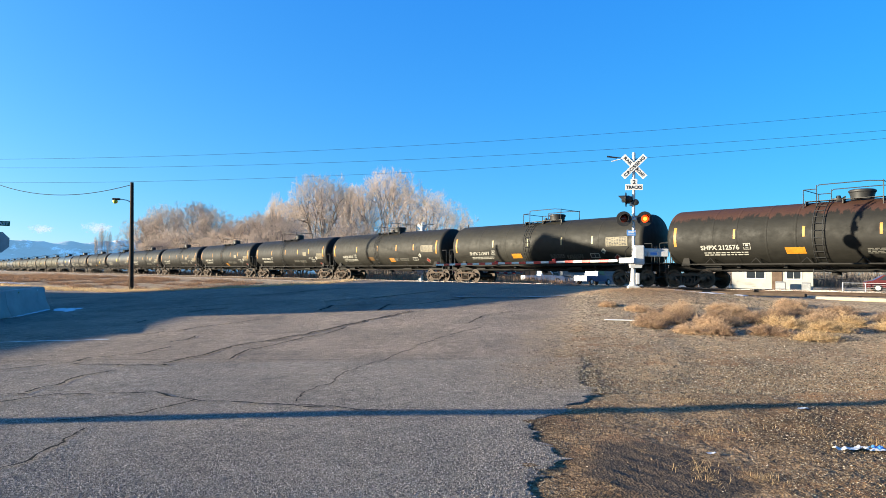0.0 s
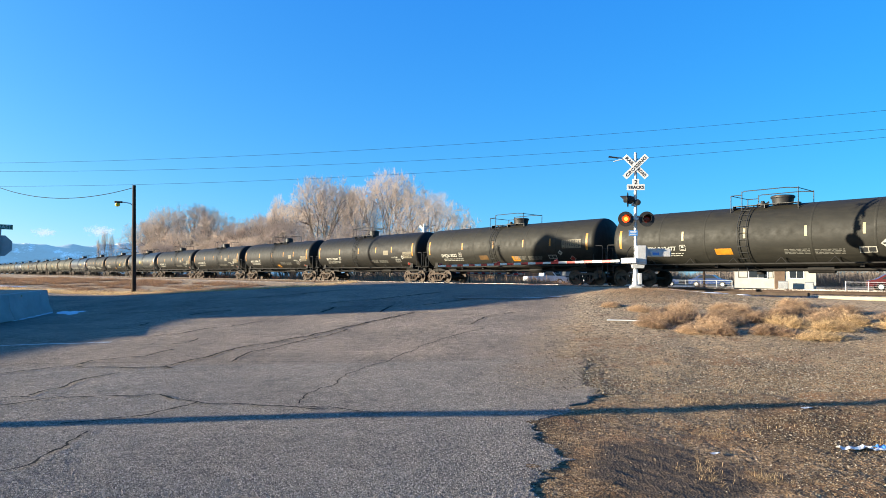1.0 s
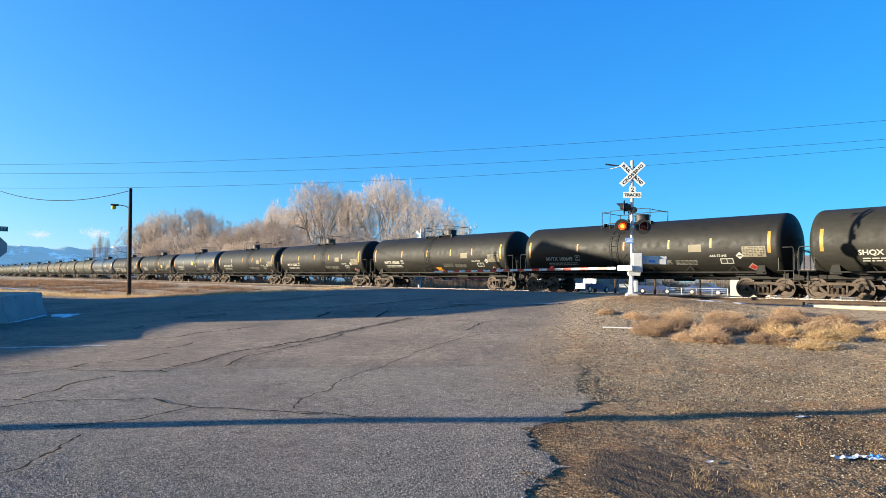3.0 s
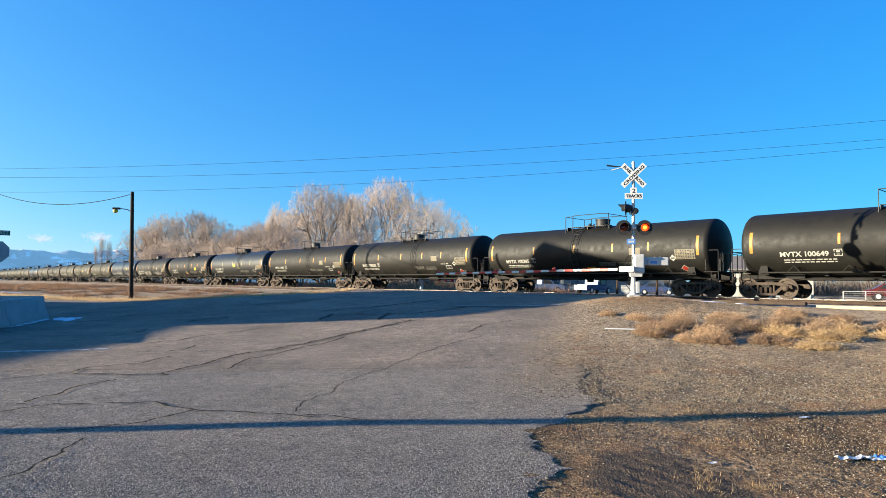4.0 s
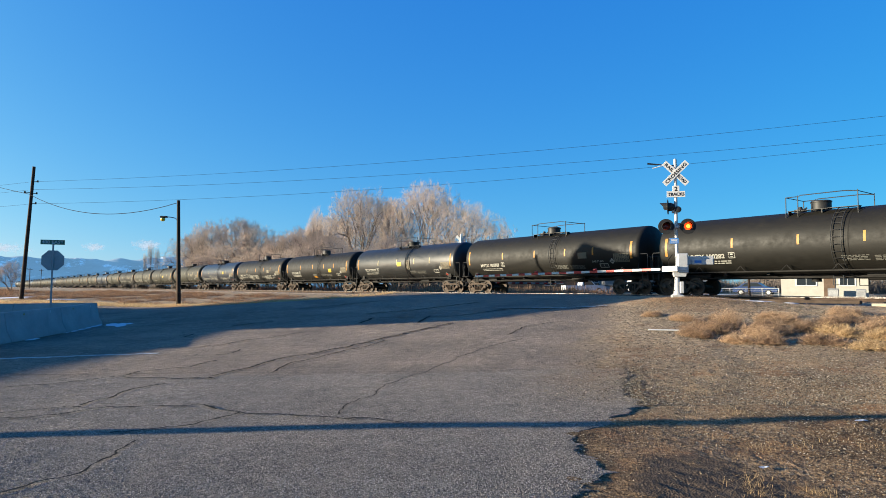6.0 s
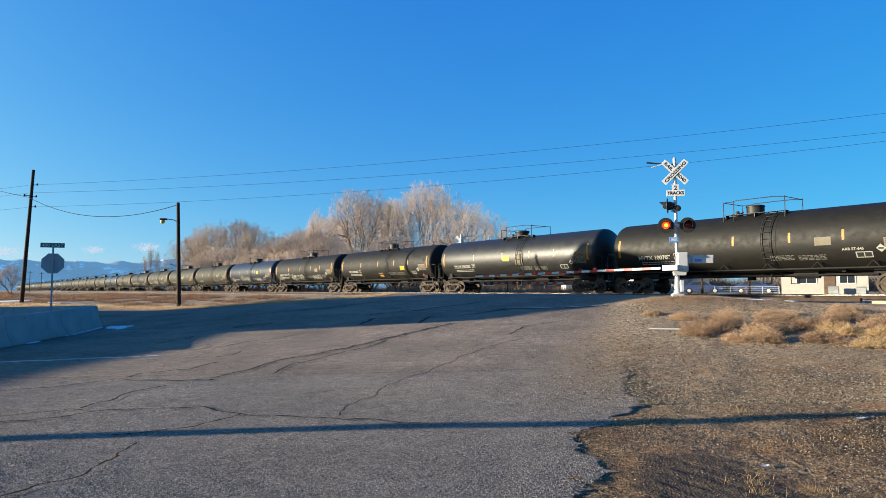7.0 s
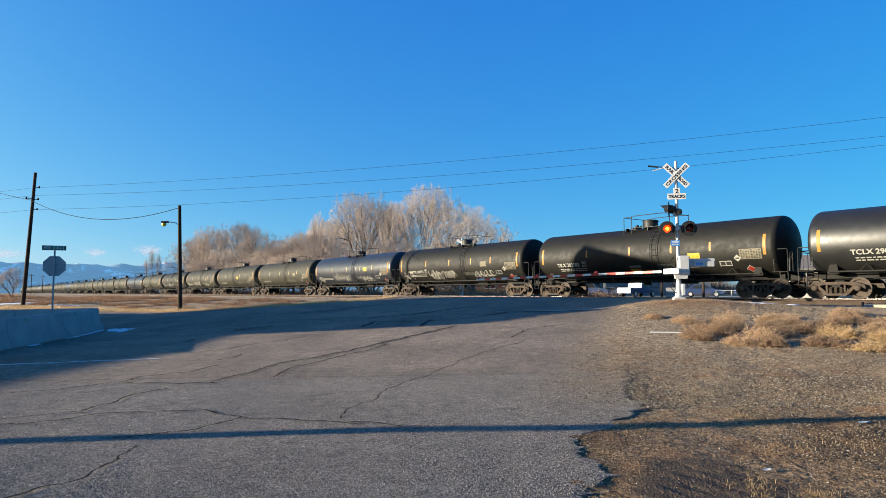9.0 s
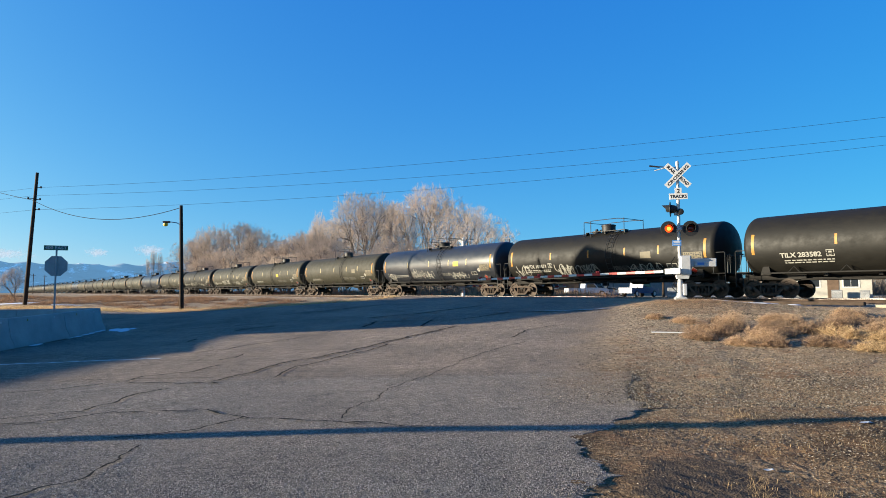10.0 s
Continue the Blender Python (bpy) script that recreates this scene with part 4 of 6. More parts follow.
def mark_car(car, mark, k, rng):
    """The painted data, placards and panels on the side that is seen."""
    at = -6.05 if k > -5 else -6.15
    if mark:
        part("reporting_mark", lettering(Mesh(), mark, at, -0.50, 0.32, 0.010, 1.08), "letter_white", car, angle=0)
        x = at + 1.08 * max(v[0] for v in words(mark, 0.32, 0.010)[0]) + 0.2
        fr = Mesh()
        for a, b, c, d in ((0, 0.34, 0, 0.03), (0, 0.34, 0.29, 0.32), (0, 0.03, 0, 0.32), (0.31, 0.34, 0, 0.32), (0.1, 0.24, 0.07, 0.1), (0.1, 0.24, 0.17, 0.25)):
            patch(fr, x + a, x + b, -0.52 + c, -0.52 + d, 0, 0.007, 1)
        part("data_square", fr, "letter_white", car)
    me = Mesh()
    text_bars(me, at + 0.15, -0.70, 2.2, 2, 0.055, 0.07, rng)
    tagged(part("weight_lettering", me, "letter_white", car), kind="stuff")
    me = Mesh()
    text_bars(me, 1.3, -0.62, 1.1, 4, 0.035, 0.04, rng)
    tagged(part("stencil_lettering", me, "letter_faint", car), kind="stuff")
    me = Mesh()
    text_bars(me, 2.6, -0.66, 1.2, 4, 0.035, 0.04, rng)
    tagged(part("stencil_lettering", me, "letter_faint", car), kind="stuff")
    # table of data near the end, cream with rows
    slip = 0.0 if k > -5 else 0.66
    px, ph, wide = (5.55, -0.15, 1.45) if k > -5 else (6.14, -0.50, 1.12)
    part("data_panel", patch(Mesh(), px, px + wide, ph, ph + 0.53), "paper_cream", car)
    me = Mesh()
    for r in range(6):
        for c in range(8):
            if rng.random() < 0.85:
                patch(me, px + 0.07 + c * wide * 0.117, px + 0.07 + wide * (c * 0.117 + rng.uniform(0.04, 0.095)), ph + 0.04 + r * 0.08, ph + 0.085 + r * 0.08, 0, 0.010, 1)
    tagged(part("panel_table", me, "letter_black", car), kind="stuff")
    part("white_placard", diamond(Mesh(), 5.35 + slip, -0.42, 0.19), "letter_white", car, angle=0)
    me = Mesh()
    text_bars(me, 5.25 + slip, -0.46, 0.2, 1, 0.07, 0.02, rng, 0.012)
    part("placard_number", me, "letter_black", car)
    pl = part("red_placard", diamond(Mesh(), 6.2 + slip / 2, -0.86 - slip / 3, 0.24), "letter_white", car, angle=0)
    part("placard_face", diamond(Mesh(), 6.2 + slip / 2, -0.86 - slip / 3, 0.20, 0.010), "placard_red", pl, angle=0)
    me = Mesh()
    patch(me, 4.35 + slip, 5.0 + slip, -0.85, -0.55, 0, 0.007, 2)
    part("test_plate", me, "letter_white", car)
    for c in range(2):
        part("plate_cell", patch(Mesh(), 4.40 + slip + c * 0.3, 4.66 + slip + c * 0.3, -0.81, -0.59, 0, 0.010, 2), "letter_black", car)
    if k in (-2, -3, -4):
        part("paint_panel", patch(Mesh(), -1.95, -1.1, -0.80, -0.46, -0.15), "placard_brown" if k == -4 else "placard_orange", car)
    else:
        x, h, mt = {-9: (-0.4, -0.12, "mark_yellow"), -12: (2.9, -0.05, "mark_yellow"), -10: (3.3, -0.42, "mark_yellow"), -14: (1.0, -0.2, "mark_yellow")}.get(k, (3.4, -0.18, "paper_cream"))
        part("paint_panel", patch(Mesh(), x, x + 0.7, h, h + 0.38), mt, car)
    if k == -9:
        part("ladder_board", patch(Mesh(), 0.95, 1.65, -0.42, 0.34, 0.0, 0.06), "paper_cream", car)
    if k == -10:
        part("paint_flash", patch(Mesh(), -0.5, 0.15, -1.06, -0.84, -0.3), "placard_orange", car)
        part("patch_plate", patch(Mesh(), -0.6, 0.2, -0.76, -0.6), "letter_faint", car)
    if k == -6:
        part("paint_flash", patch(Mesh(), 0.45, 1.05, -1.25, -0.88, -0.4), "placard_orange", car)
    if k == -4:
        part("paint_flash", patch(Mesh(), 1.2, 1.85, -0.98, -0.58, -0.12), "placard_orange", car)
    if "AAR" not in mark and k in (-5, -6, -7, -8):
        part("lettering", lettering(Mesh(), "AAR ST-645", 4.5, -0.46, 0.17, 0.004), "letter_white", car, angle=0)
    # the mark again on the head that faces the crossing
    me = Mesh()
    for r in range(4):
        for c in range(4):
            y = 0.35 + c * 0.2
            me.box((TANK_H + 0.18 + 0.34 * (1 - (y * y + (0.55 - r * 0.13) ** 2) / 1.41 ** 2) + 0.008, y, TANK_Z + 0.55 - r * 0.13), (0.03, 0.15, 0.06 if r else 0.1))
    tagged(part("head_lettering", me, "letter_faint", car), kind="stuff")


def scrawl(me, x, h, w, tall, rng, thick=0.035):
    """Sprayed loops and strokes."""
    n, pts = 26, []
    ph = [rng.uniform(0, 6) for _ in range(4)]
    for i in range(n * 3):
        f = i / (n * 3)
        pts.append((x + w * f + 0.12 * math.sin(17 * f * w + ph[0]), h + tall * 0.5 * math.sin(11 * f * w + ph[1]) + tall * 0.3 * math.sin(23 * f * w + ph[2])))
    for (a, b), (c, d) in zip(pts, pts[1:]):
        k = math.hypot(c - a, d - b) or 1
        nx, ny = -(d - b) / k * thick / 2, (c - a) / k * thick / 2
        me.add([on_side(a - nx, b - ny, 0.009), on_side(c - nx, d - ny, 0.009), on_side(c + nx, d + ny, 0.009), on_side(a + nx, b + ny, 0.009)], [(0, 1, 2, 3)])
    return me


for k in range(-2, -20, -1):
    rng = random.Random(100 - k)
    mark_car(CARS[k], RUN.get(k, (0, 0, 0, 0, ""))[4], k, rng)
    if k in (-11, -12, -15, -16):
        for a, b, w, tl in ((-7.0, -0.75, 1.2, 0.55), (-3.3, -0.72, 1.8, 0.6), (-1.2, -0.7, 1.4, 0.5), (2.4, -0.9, 2.2, 0.4)):
            tag = Mesh()
            for _ in range(3):
                scrawl(tag, a + rng.uniform(-0.2, 0.3), b + rng.uniform(-0.1, 0.12), w * rng.uniform(0.6, 1.1), tl * rng.uniform(0.6, 1.1), rng, rng.uniform(0.03, 0.055))
            part("graffiti", tag, "letter_white", CARS[k], angle=0)

# ---- the crossing signal ----
SIG = (9.38, 25.05)


def signal():
    z0 = land(*SIG)
    sg = empty("crossing_signal", pose(SIG[0], SIG[1], z0, 0, 0, -12), "silver railroad crossing signal with flashers and a lowered gate", "crossing signal")
    top = 6.86 - z0
    base = Mesh().box((0, 0, 0.03), (0.46, 0.46, 0.14), bevel=0.03)
    part("foundation", base, "concrete", sg)
    ft = Mesh().lathe([(0.20, 0.09), (0.20, 0.12), (0.15, 0.15), (0.12, 0.45), (0.095, 0.75), (0.085, 0.80)], None, 18)
    ft.box((0.16, -0.05, 0.40), (0.14, 0.2, 0.46), bevel=0.02)
    part("base_casting", ft, "mast_silver", sg)
    part("mast", Mesh().rod((0, 0, 0.7), (0, 0, top), 0.064, n=18).lathe([(0.066, 0), (0.05, 0.05), (0.01, 0.07)], pose(0, 0, top), 14), "mast_silver", sg)
    # crossbuck
    zc = 6.32 - z0
    for a, texts, off in ((45, (("CROSSING", 0.0, 1.10),), -0.100), (-45, (("RAIL", -0.335, 0.42), ("ROAD", 0.335, 0.42)), -0.085)):
        m = pose(0, off, zc) @ pose(0, 0, 0, 0, -a, 0)
        blade = part("crossbuck_blade", Mesh().box((0, 0, 0), (1.24, 0.008, 0.23), m, bevel=0.003), "sign_white", sg)
        for text, at, wide in texts:
            vs, fs = words(text, 0.165, 0.005)
            w = max(v[0] for v in vs)
            part("blade_lettering", Mesh().add([m @ Vector(((v[0] - w / 2) * wide / w + at, -0.008, v[1] - 0.058)) for v in vs], fs), "letter_black", blade, angle=0)
    zt = 5.48 - z0
    plate = part("tracks_sign", Mesh().box((0, -0.085, zt), (0.70, 0.008, 0.24), bevel=0.003).box((0, -0.086, zt + 0.22), (0.26, 0.008, 0.24), bevel=0.003), "sign_white", sg)
    for text, size, z in (("TRACKS", 0.17, zt - 0.06), ("2", 0.24, zt + 0.13)):
        vs, fs = words(text, size, 0.006)
        w = max(v[0] for v in vs)
        part("sign_lettering", Mesh().add([(v[0] - w / 2, -0.094, z + v[1]) for v in vs], fs), "letter_black", plate, angle=0)
    # flashers
    def flasher(name, m, lens=True):
        fl = part(name, Mesh().lathe([(0.30, -0.005), (0.305, 0.0), (0.30, 0.012)], m @ pose(0, 0, 0, 90), 32).lathe([(0.17, 0.0), (0.17, 0.12), (0.10, 0.24), (0.05, 0.26)], m @ pose(0, 0, 0, -90), 20), "fittings_black", sg)
        hood, n = Mesh(), 14
        vs, fs = [], []
        for i in range(n + 1):
            a = math.radians(-35 + 250 * i / n)
            y = -0.16 - 0.16 * max(0, math.sin(a))
            vs += [m @ Vector((r * math.cos(a), q, r * math.sin(a))) for r, q in ((0.165, -0.01), (0.165, y), (0.175, y), (0.175, -0.01))]
        for i in range(n):
            fs += [(4 * i + j, 4 * i + 4 + j, 4 * i + 4 + (j + 1) % 4, 4 * i + (j + 1) % 4) for j in range(4)]
        fs += [(0, 1, 2, 3), (4 * n + 3, 4 * n + 2, 4 * n + 1, 4 * n)]
        hood.add(vs, fs)
        part("hood", hood, "fittings_black", fl)
        part("lens", Mesh().lathe([(0.15, 0.0), (0.14, 0.02), (0.09, 0.04), (0.01, 0.05)], m @ pose(0, -0.012, 0, 90), 22), "lens_dark", fl)
        return fl
    zf = 4.18 - z0
    part("cross_arm", Mesh().rod((-0.44, -0.09, zf), (0.44, -0.09, zf), 0.03, n=10).box((0, -0.05, zf), (0.18, 0.2, 0.12), bevel=0.02), "mast_silver", sg)
    for x in (-0.41, 0.41):
        flasher("flasher", pose(x, -0.18, zf))
    lit = part("lit_lens", Mesh().lathe([(0.145, 0.02), (0.13, 0.045), (0.07, 0.065)], pose(0, 0, 0, 90), 22), "lens_lit", sg, "glowing red lamp lens", m=pose(0.41, -0.185, zf))
    part("lit_bulb", Mesh().lathe([(0.075, 0.064), (0.05, 0.075), (0.01, 0.08)], pose(0, 0, 0, 90), 16), "bulb_lit", lit)
    # flasher for the side street, turned away to one side
    zs = 4.98 - z0
    part("side_arm", Mesh().rod((0, 0, zs + 0.12), (-0.42, 0, zs + 0.12), 0.025, n=8).rod((-0.1, 0, zs + 0.05), (-0.1, 0, zs - 0.25), 0.06, n=8), "mast_silver", sg)
    flasher("side_flasher", pose(-0.30, 0.0, zs, 0, 0, -104))
    part("bell", Mesh().lathe([(0.02, 0.0), (0.10, 0.02), (0.13, 0.07), (0.12, 0.10), (0.04, 0.12)], pose(0.06, -0.06, zs - 0.12, 90), 16), "fittings_black", sg)
    part("bell_bracket", Mesh().rod((-1.06, 0.05, 6.77 - z0), (0.12, 0.05, 6.63 - z0), 0.020, n=6).rod((-1.06, 0.05, 6.77 - z0), (-0.66, 0.05, 6.71 - z0), 0.035, 0.03, 6), "fittings_black", sg)
    part("bracket_strut", Mesh().rod((-0.88, 0.04, 6.56 - z0), (-0.42, 0.04, 6.68 - z0), 0.018, n=6), "sign_white", sg)
    # blue notice
    blue = part("notice_plate", Mesh().box((-0.10, -0.08, 3.62 - z0), (0.34, 0.006, 0.22), bevel=0.002), "sign_blue", sg)
    bars = Mesh()
    for r, w in ((0.06, 0.26), (0.01, 0.22), (-0.05, 0.26)):
        bars.box((-0.10, -0.085, 3.62 - z0 + r), (w, 0.003, 0.025))
    part("notice_lines", bars, "sign_white", blue)
    # gate machine and its arm
    zg = 2.62 - z0
    mech = Mesh().box((0.19, -0.02, zg + 0.10), (0.42, 0.46, 0.78), bevel=0.04).prism([(-0.12, zg - 0.42), (0.3, zg - 0.42), (0.36, zg - 0.1), (-0.2, zg - 0.1)], -0.2, 0.2)
    gm = part("gate_machine", mech, "box_silver", sg)
    part("machine_door", Mesh().box((0.19, -0.26, zg + 0.12), (0.34, 0.02, 0.62), bevel=0.01), "box_silver", gm)
    ctr = Mesh().box((0.85, 0.05, zg + 0.22), (1.05, 0.10, 0.32), bevel=0.02).box((0.95, -0.02, zg + 0.16), (0.8, 0.06, 0.22), bevel=0.02)
    part("counterweight_arm", ctr, "box_silver", gm)
    part("counterweight_mark", Mesh().box((0.78, -0.055, zg + 0.17), (0.26, 0.006, 0.10)), "sign_blue", gm)
    hose = Mesh().tube([(-0.18, -0.1, zg + 0.45), (-0.34, -0.12, zg + 0.25), (-0.3, -0.12, zg - 0.05), (-0.1, -0.1, zg - 0.12)], 0.018)
    hose.tube([(-0.05, -0.1, zg - 0.35), (-0.25, -0.1, zg - 0.6), (-0.32, -0.1, zg - 0.75), (-0.1, -0.1, zg - 1.0)], 0.015)
    part("cable_loop", hose, "wire", sg)
    return sg, lit, zf, zg, z0


SIGNAL, LIT, LAMP_Z, ARM_Z, SIG_Z = signal()

# the gate's arm lies across the road: it is counted as a part of the signal
ARM_TIP = Vector((1.95, 34.7, 2.37))


def gate_arm():
    a = Vector((SIG[0] - 0.25, SIG[1] - 0.2, 2.50))
    inv = SIGNAL.matrix_basis.inverted()
    length = (ARM_TIP - a).length
    m = inv @ Matrix.Translation(a) @ (ARM_TIP - a).to_track_quat("X", "Z").to_matrix().to_4x4()
    hub = Mesh().box((0.1, 0, 0), (0.7, 0.12, 0.22), m, bevel=0.02)
    part("arm_hub", hub, "box_silver", SIGNAL)
    arm = part("gate_arm", Mesh().box((length / 2 + 0.3, 0, 0), (length - 0.5, 0.035, 0.10), m, bevel=0.008), "sign_white", SIGNAL, "white gate arm with red bands")
    p = 1.2
    while p < length:
        part("red_band", Mesh().box((p, 0, 0), (0.45, 0.043, 0.108), m, bevel=0.006), "gate_red", arm)
        p += 0.92
    for f in (0.32, 0.62, 0.99):
        lamp = Mesh().box((length * f, 0, 0.09), (0.16, 0.10, 0.09), m, bevel=0.02).lathe([(0.05, 0), (0.05, 0.05), (0.02, 0.06)], m @ pose(length * f, -0.05, 0.10, 90), 12)
        part("arm_lamp", lamp, "gate_red", arm)


gate_arm()
# the same signal for those who come the other way
far_signal = copy_thing(SIGNAL, pose(1.85, 57.6, land(1.85, 57.6) - 0.05, 0, 0, 168))
tagged(far_signal, "silver railroad crossing signal seen from behind")

# ---- poles and wires ----


def utility_pole(x, y, z, lean_x, lean_y, r0, r1, brackets, label):
    b = land(x, y)
    p = empty("utility_pole", pose(x, y, b), label, "utility pole", "utility poles")
    pts = [(lean_x * f, lean_y * f, (z - b) * f) for f in (-0.03, 0.0, 0.25, 0.5, 0.75, 1.0)]
    part("shaft", Mesh().tube(pts, [r0, r0, r0 * 0.92, (r0 + r1) / 2, r1 * 1.08, r1], 14), "pole_wood", p)
    for zz, d in brackets:
        f = (zz - b) / (z - b)
        me = Mesh().rod((lean_x * f, lean_y * f, zz - b), (lean_x * f + d * 0.5, lean_y * f - 0.1, zz - b + 0.02), 0.03, n=6)
        me.lathe([(0.05, -0.05), (0.08, 0), (0.05, 0.05), (0.07, 0.09), (0.03, 0.13)], pose(lean_x * f + d * 0.5, lean_y * f - 0.1, zz - b), 10)
        part("insulator", me, "wire", p)
    return p


utility_pole(-35.1, 53.3, 11.8, 0.75, -0.3, 0.17, 0.12, [(10.5, 1), (9.6, -1), (8.65, 1), (9.5, 1)], "tall leaning wooden utility pole by the road")
utility_pole(36.0, 34.0, 14.2, 0.0, 0.0, 0.17, 0.12, [(12.6, -1), (11.5, -1), (11.0, -1)], "tall wooden utility pole beside the railway")
utility_pole(-15.0, 6.45, 10.5, 0.1, 0.0, 0.17, 0.12, [(9.8, 1)], "wooden utility pole beside the road")


def wires():
    a, b = Vector((-34.35, 53.0, 0)), Vector((36, 34.0, 0))
    d = (b - a).normalized()
    far = (b - a).length
    for q, l, c in ((0.00061, -0.01484, 10.52), (0.00063, -0.02343, 9.85), (0.0007, -0.01696, 8.64)):
        pts = [a + d * s + Vector((0, 0, q * s * s + l * s + c)) for s in [far * i / 24 for i in range(25)]]
        thing("overhead_wire", Mesh().tube(pts, 0.009, 5), "wire", None, "thin black overhead wire between utility poles", "wire", "overhead wires")
        e = [a + Vector((-0.6, 0.3, 0)) + Vector((-0.9, 0.42, 0)) * (60 * i / 10) + Vector((0, 0, c - 0.005 * (60 * i / 10))) for i in range(11)]
        thing("overhead_wire", Mesh().tube(e, 0.009, 5), "wire", None, "thin black overhead wire between utility poles", "wire", "overhead wires")


wires()


def hanging(p0, p1, sag, r, label):
    p0, p1 = Vector(p0), Vector(p1)
    pts = [p0.lerp(p1, i / 20) - Vector((0, 0, 4 * sag * (i / 20) * (1 - i / 20))) for i in range(21)]
    thing("overhead_wire", Mesh().tube(pts, r, 5), "wire", None, label, "wire", "overhead wires")


hanging((-34.6, 52.9, 9.45), (-17.2, 40.95, 7.15), 1.15, 0.022, "sagging black cable to the street lamp pole")
hanging((-34.6, 52.9, 9.45), (-60.0, 75.0, 16.0), 0.3, 0.022, "sagging black cable to the utility pole")


def far_pole(x, y, top, r, name, label, category):
    b = land(x, y)
    p = empty(name, pose(x, y, b), label, category)
    part("shaft", Mesh().rod((0, 0, -0.2), (0, 0, top - b), r, r * 0.75, 8), "pole_wood", p)
    return p


# a thin post behind the train, and a line of poles far out on the plain
far_pole(6.3, 59.7, 6.75, 0.06, "metal_post", "thin dark post behind the railway", "post")
for x, y, top in ((24.8, 60.0, 3.7), (28.6, 58.6, 3.5), (21.9, 63.0, 3.4)):
    far_pole(x, y, top, 0.13, "wooden_post", "stout brown wooden post behind the railway", "post")
for slope, y, top in ((-0.655, 250, 9.6), (-0.647, 270, 9.8), (-0.629, 300, 10.2)):
    pl = far_pole(slope * y, y, top, 0.16, "utility_pole", "far wooden utility pole on the plain", "utility pole")
    part("cross_arm", Mesh().box((0, 0, top - land(slope * y, y) - 0.7), (2.2, 0.12, 0.14), bevel=0.02), "pole_wood", pl)


def street_lamp():
    x, y = -16.95, 41.2
    b = land(x, y)
    p = empty("street_lamp", pose(x, y, b), "wooden street lamp pole with a short arm", "street lamp")
    h = 7.34 - b
    part("shaft", Mesh().tube([(0, 0, -0.3), (0, 0, 0), (-0.07, -0.1, h * 0.5), (-0.14, -0.2, h)], [0.14, 0.14, 0.12, 0.10], 12), "pole_wood", p)
    part("arm", Mesh().tube([(-0.1, -0.15, h - 1.32), (-0.4, -0.15, h - 1.14), (-0.8, -0.15, h - 1.08), (-1.0, -0.15, h - 1.09)], 0.03), "mast_silver", p)
    hd = part("lamp_head", Mesh().box((-1.08, -0.15, h - 1.08), (0.5, 0.24, 0.12), bevel=0.05).rod((-1.12, -0.15, h - 1.12), (-1.12, -0.15, h - 1.2), 0.11, 0.09, 12), "fittings_black", p)
    part("bowl", Mesh().lathe([(0.14, 0), (0.155, -0.06), (0.12, -0.16), (0.03, -0.2)], pose(-1.14, -0.15, h - 1.17), 14), "lamp_yellow", hd, "yellow lamp bowl")


street_lamp()


def stop_sign():
    x, y = -14.75, 24.1
    b = land(x, y)
    p = empty("stop_sign", pose(x, y, b, 0, 0, 22), "stop sign seen from its bare grey back", "traffic sign")
    part("post", Mesh().box((0, 0, (3.38 - b) / 2), (0.06, 0.045, 3.38 - b), bevel=0.006), "sign_back", p)
    k = [(0.41 * math.cos(math.pi / 8 + i * math.pi / 4), 2.67 - b + 0.41 * math.sin(math.pi / 8 + i * math.pi / 4)) for i in range(8)]
    part("plate", Mesh().prism(k, 0.03, 0.034), "sign_back", p)
    s = part("street_name_sign", Mesh().box((-0.02, -0.02, 3.36 - b), (0.80, 0.006, 0.18), bevel=0.002), "sign_green", p, "green street name sign")
    vs, fs = words("400 EAST", 0.17, 0.003)
    w = max(v[0] for v in vs)
    part("sign_lettering", Mesh().add([((v[0] - w / 2) * 0.72 / w - 0.02, -0.026, 3.305 - b + v[1]) for v in vs], fs), "sign_white", s, angle=0)


stop_sign()


def barrier(x0, y0, x1, y1, label):
    """One length of concrete road barrier, wide at the foot."""
    a, b = Vector((x0, y0, land(x0, y0) + 0.03)), Vector((x1, y1, land(x1, y1) + 0.03))
    length = (b - a).length
    prof = [(-0.31, 0.0), (-0.31, 0.08), (-0.18, 0.33), (-0.09, 0.84), (-0.07, 0.87), (0.07, 0.87), (0.09, 0.84), (0.18, 0.33), (0.31, 0.08), (0.31, 0.0)]
    m = (b - a).to_track_quat("Y", "Z").to_matrix().to_4x4()
    ob = empty("road_barrier", Matrix.Translation(a) @ m, label, "road barrier", "road barriers")
    part("body", Mesh().prism(prof, 0.015, length - 0.015), "concrete", ob, angle=30)
    for f, tint in ((0.3, "mark_yellow"), (0.78, "sign_white")):
        part("reflector", Mesh().box((0.115, length * f, 0.77), (0.015, 0.055, 0.055), bevel=0.005), tint, ob)


# two rows that close off the street
BAR = [(-13.87, 25.56), (-13.35, 22.23), (-12.83, 18.62), (-12.55, 16.7)]
for (ax, ay), (bx, by) in zip(BAR, BAR[1:]):
    barrier(bx, by, ax, ay, "weathered grey concrete road barrier in shade")
ROW = [(-14.16, 25.84), (-17.67, 26.5), (-21.28, 27.17)]
for (ax, ay), (bx, by) in zip(ROW, ROW[1:]):
    barrier(ax, ay, bx, by, "grey concrete road barrier behind the nearer row")

# ---- plants ----


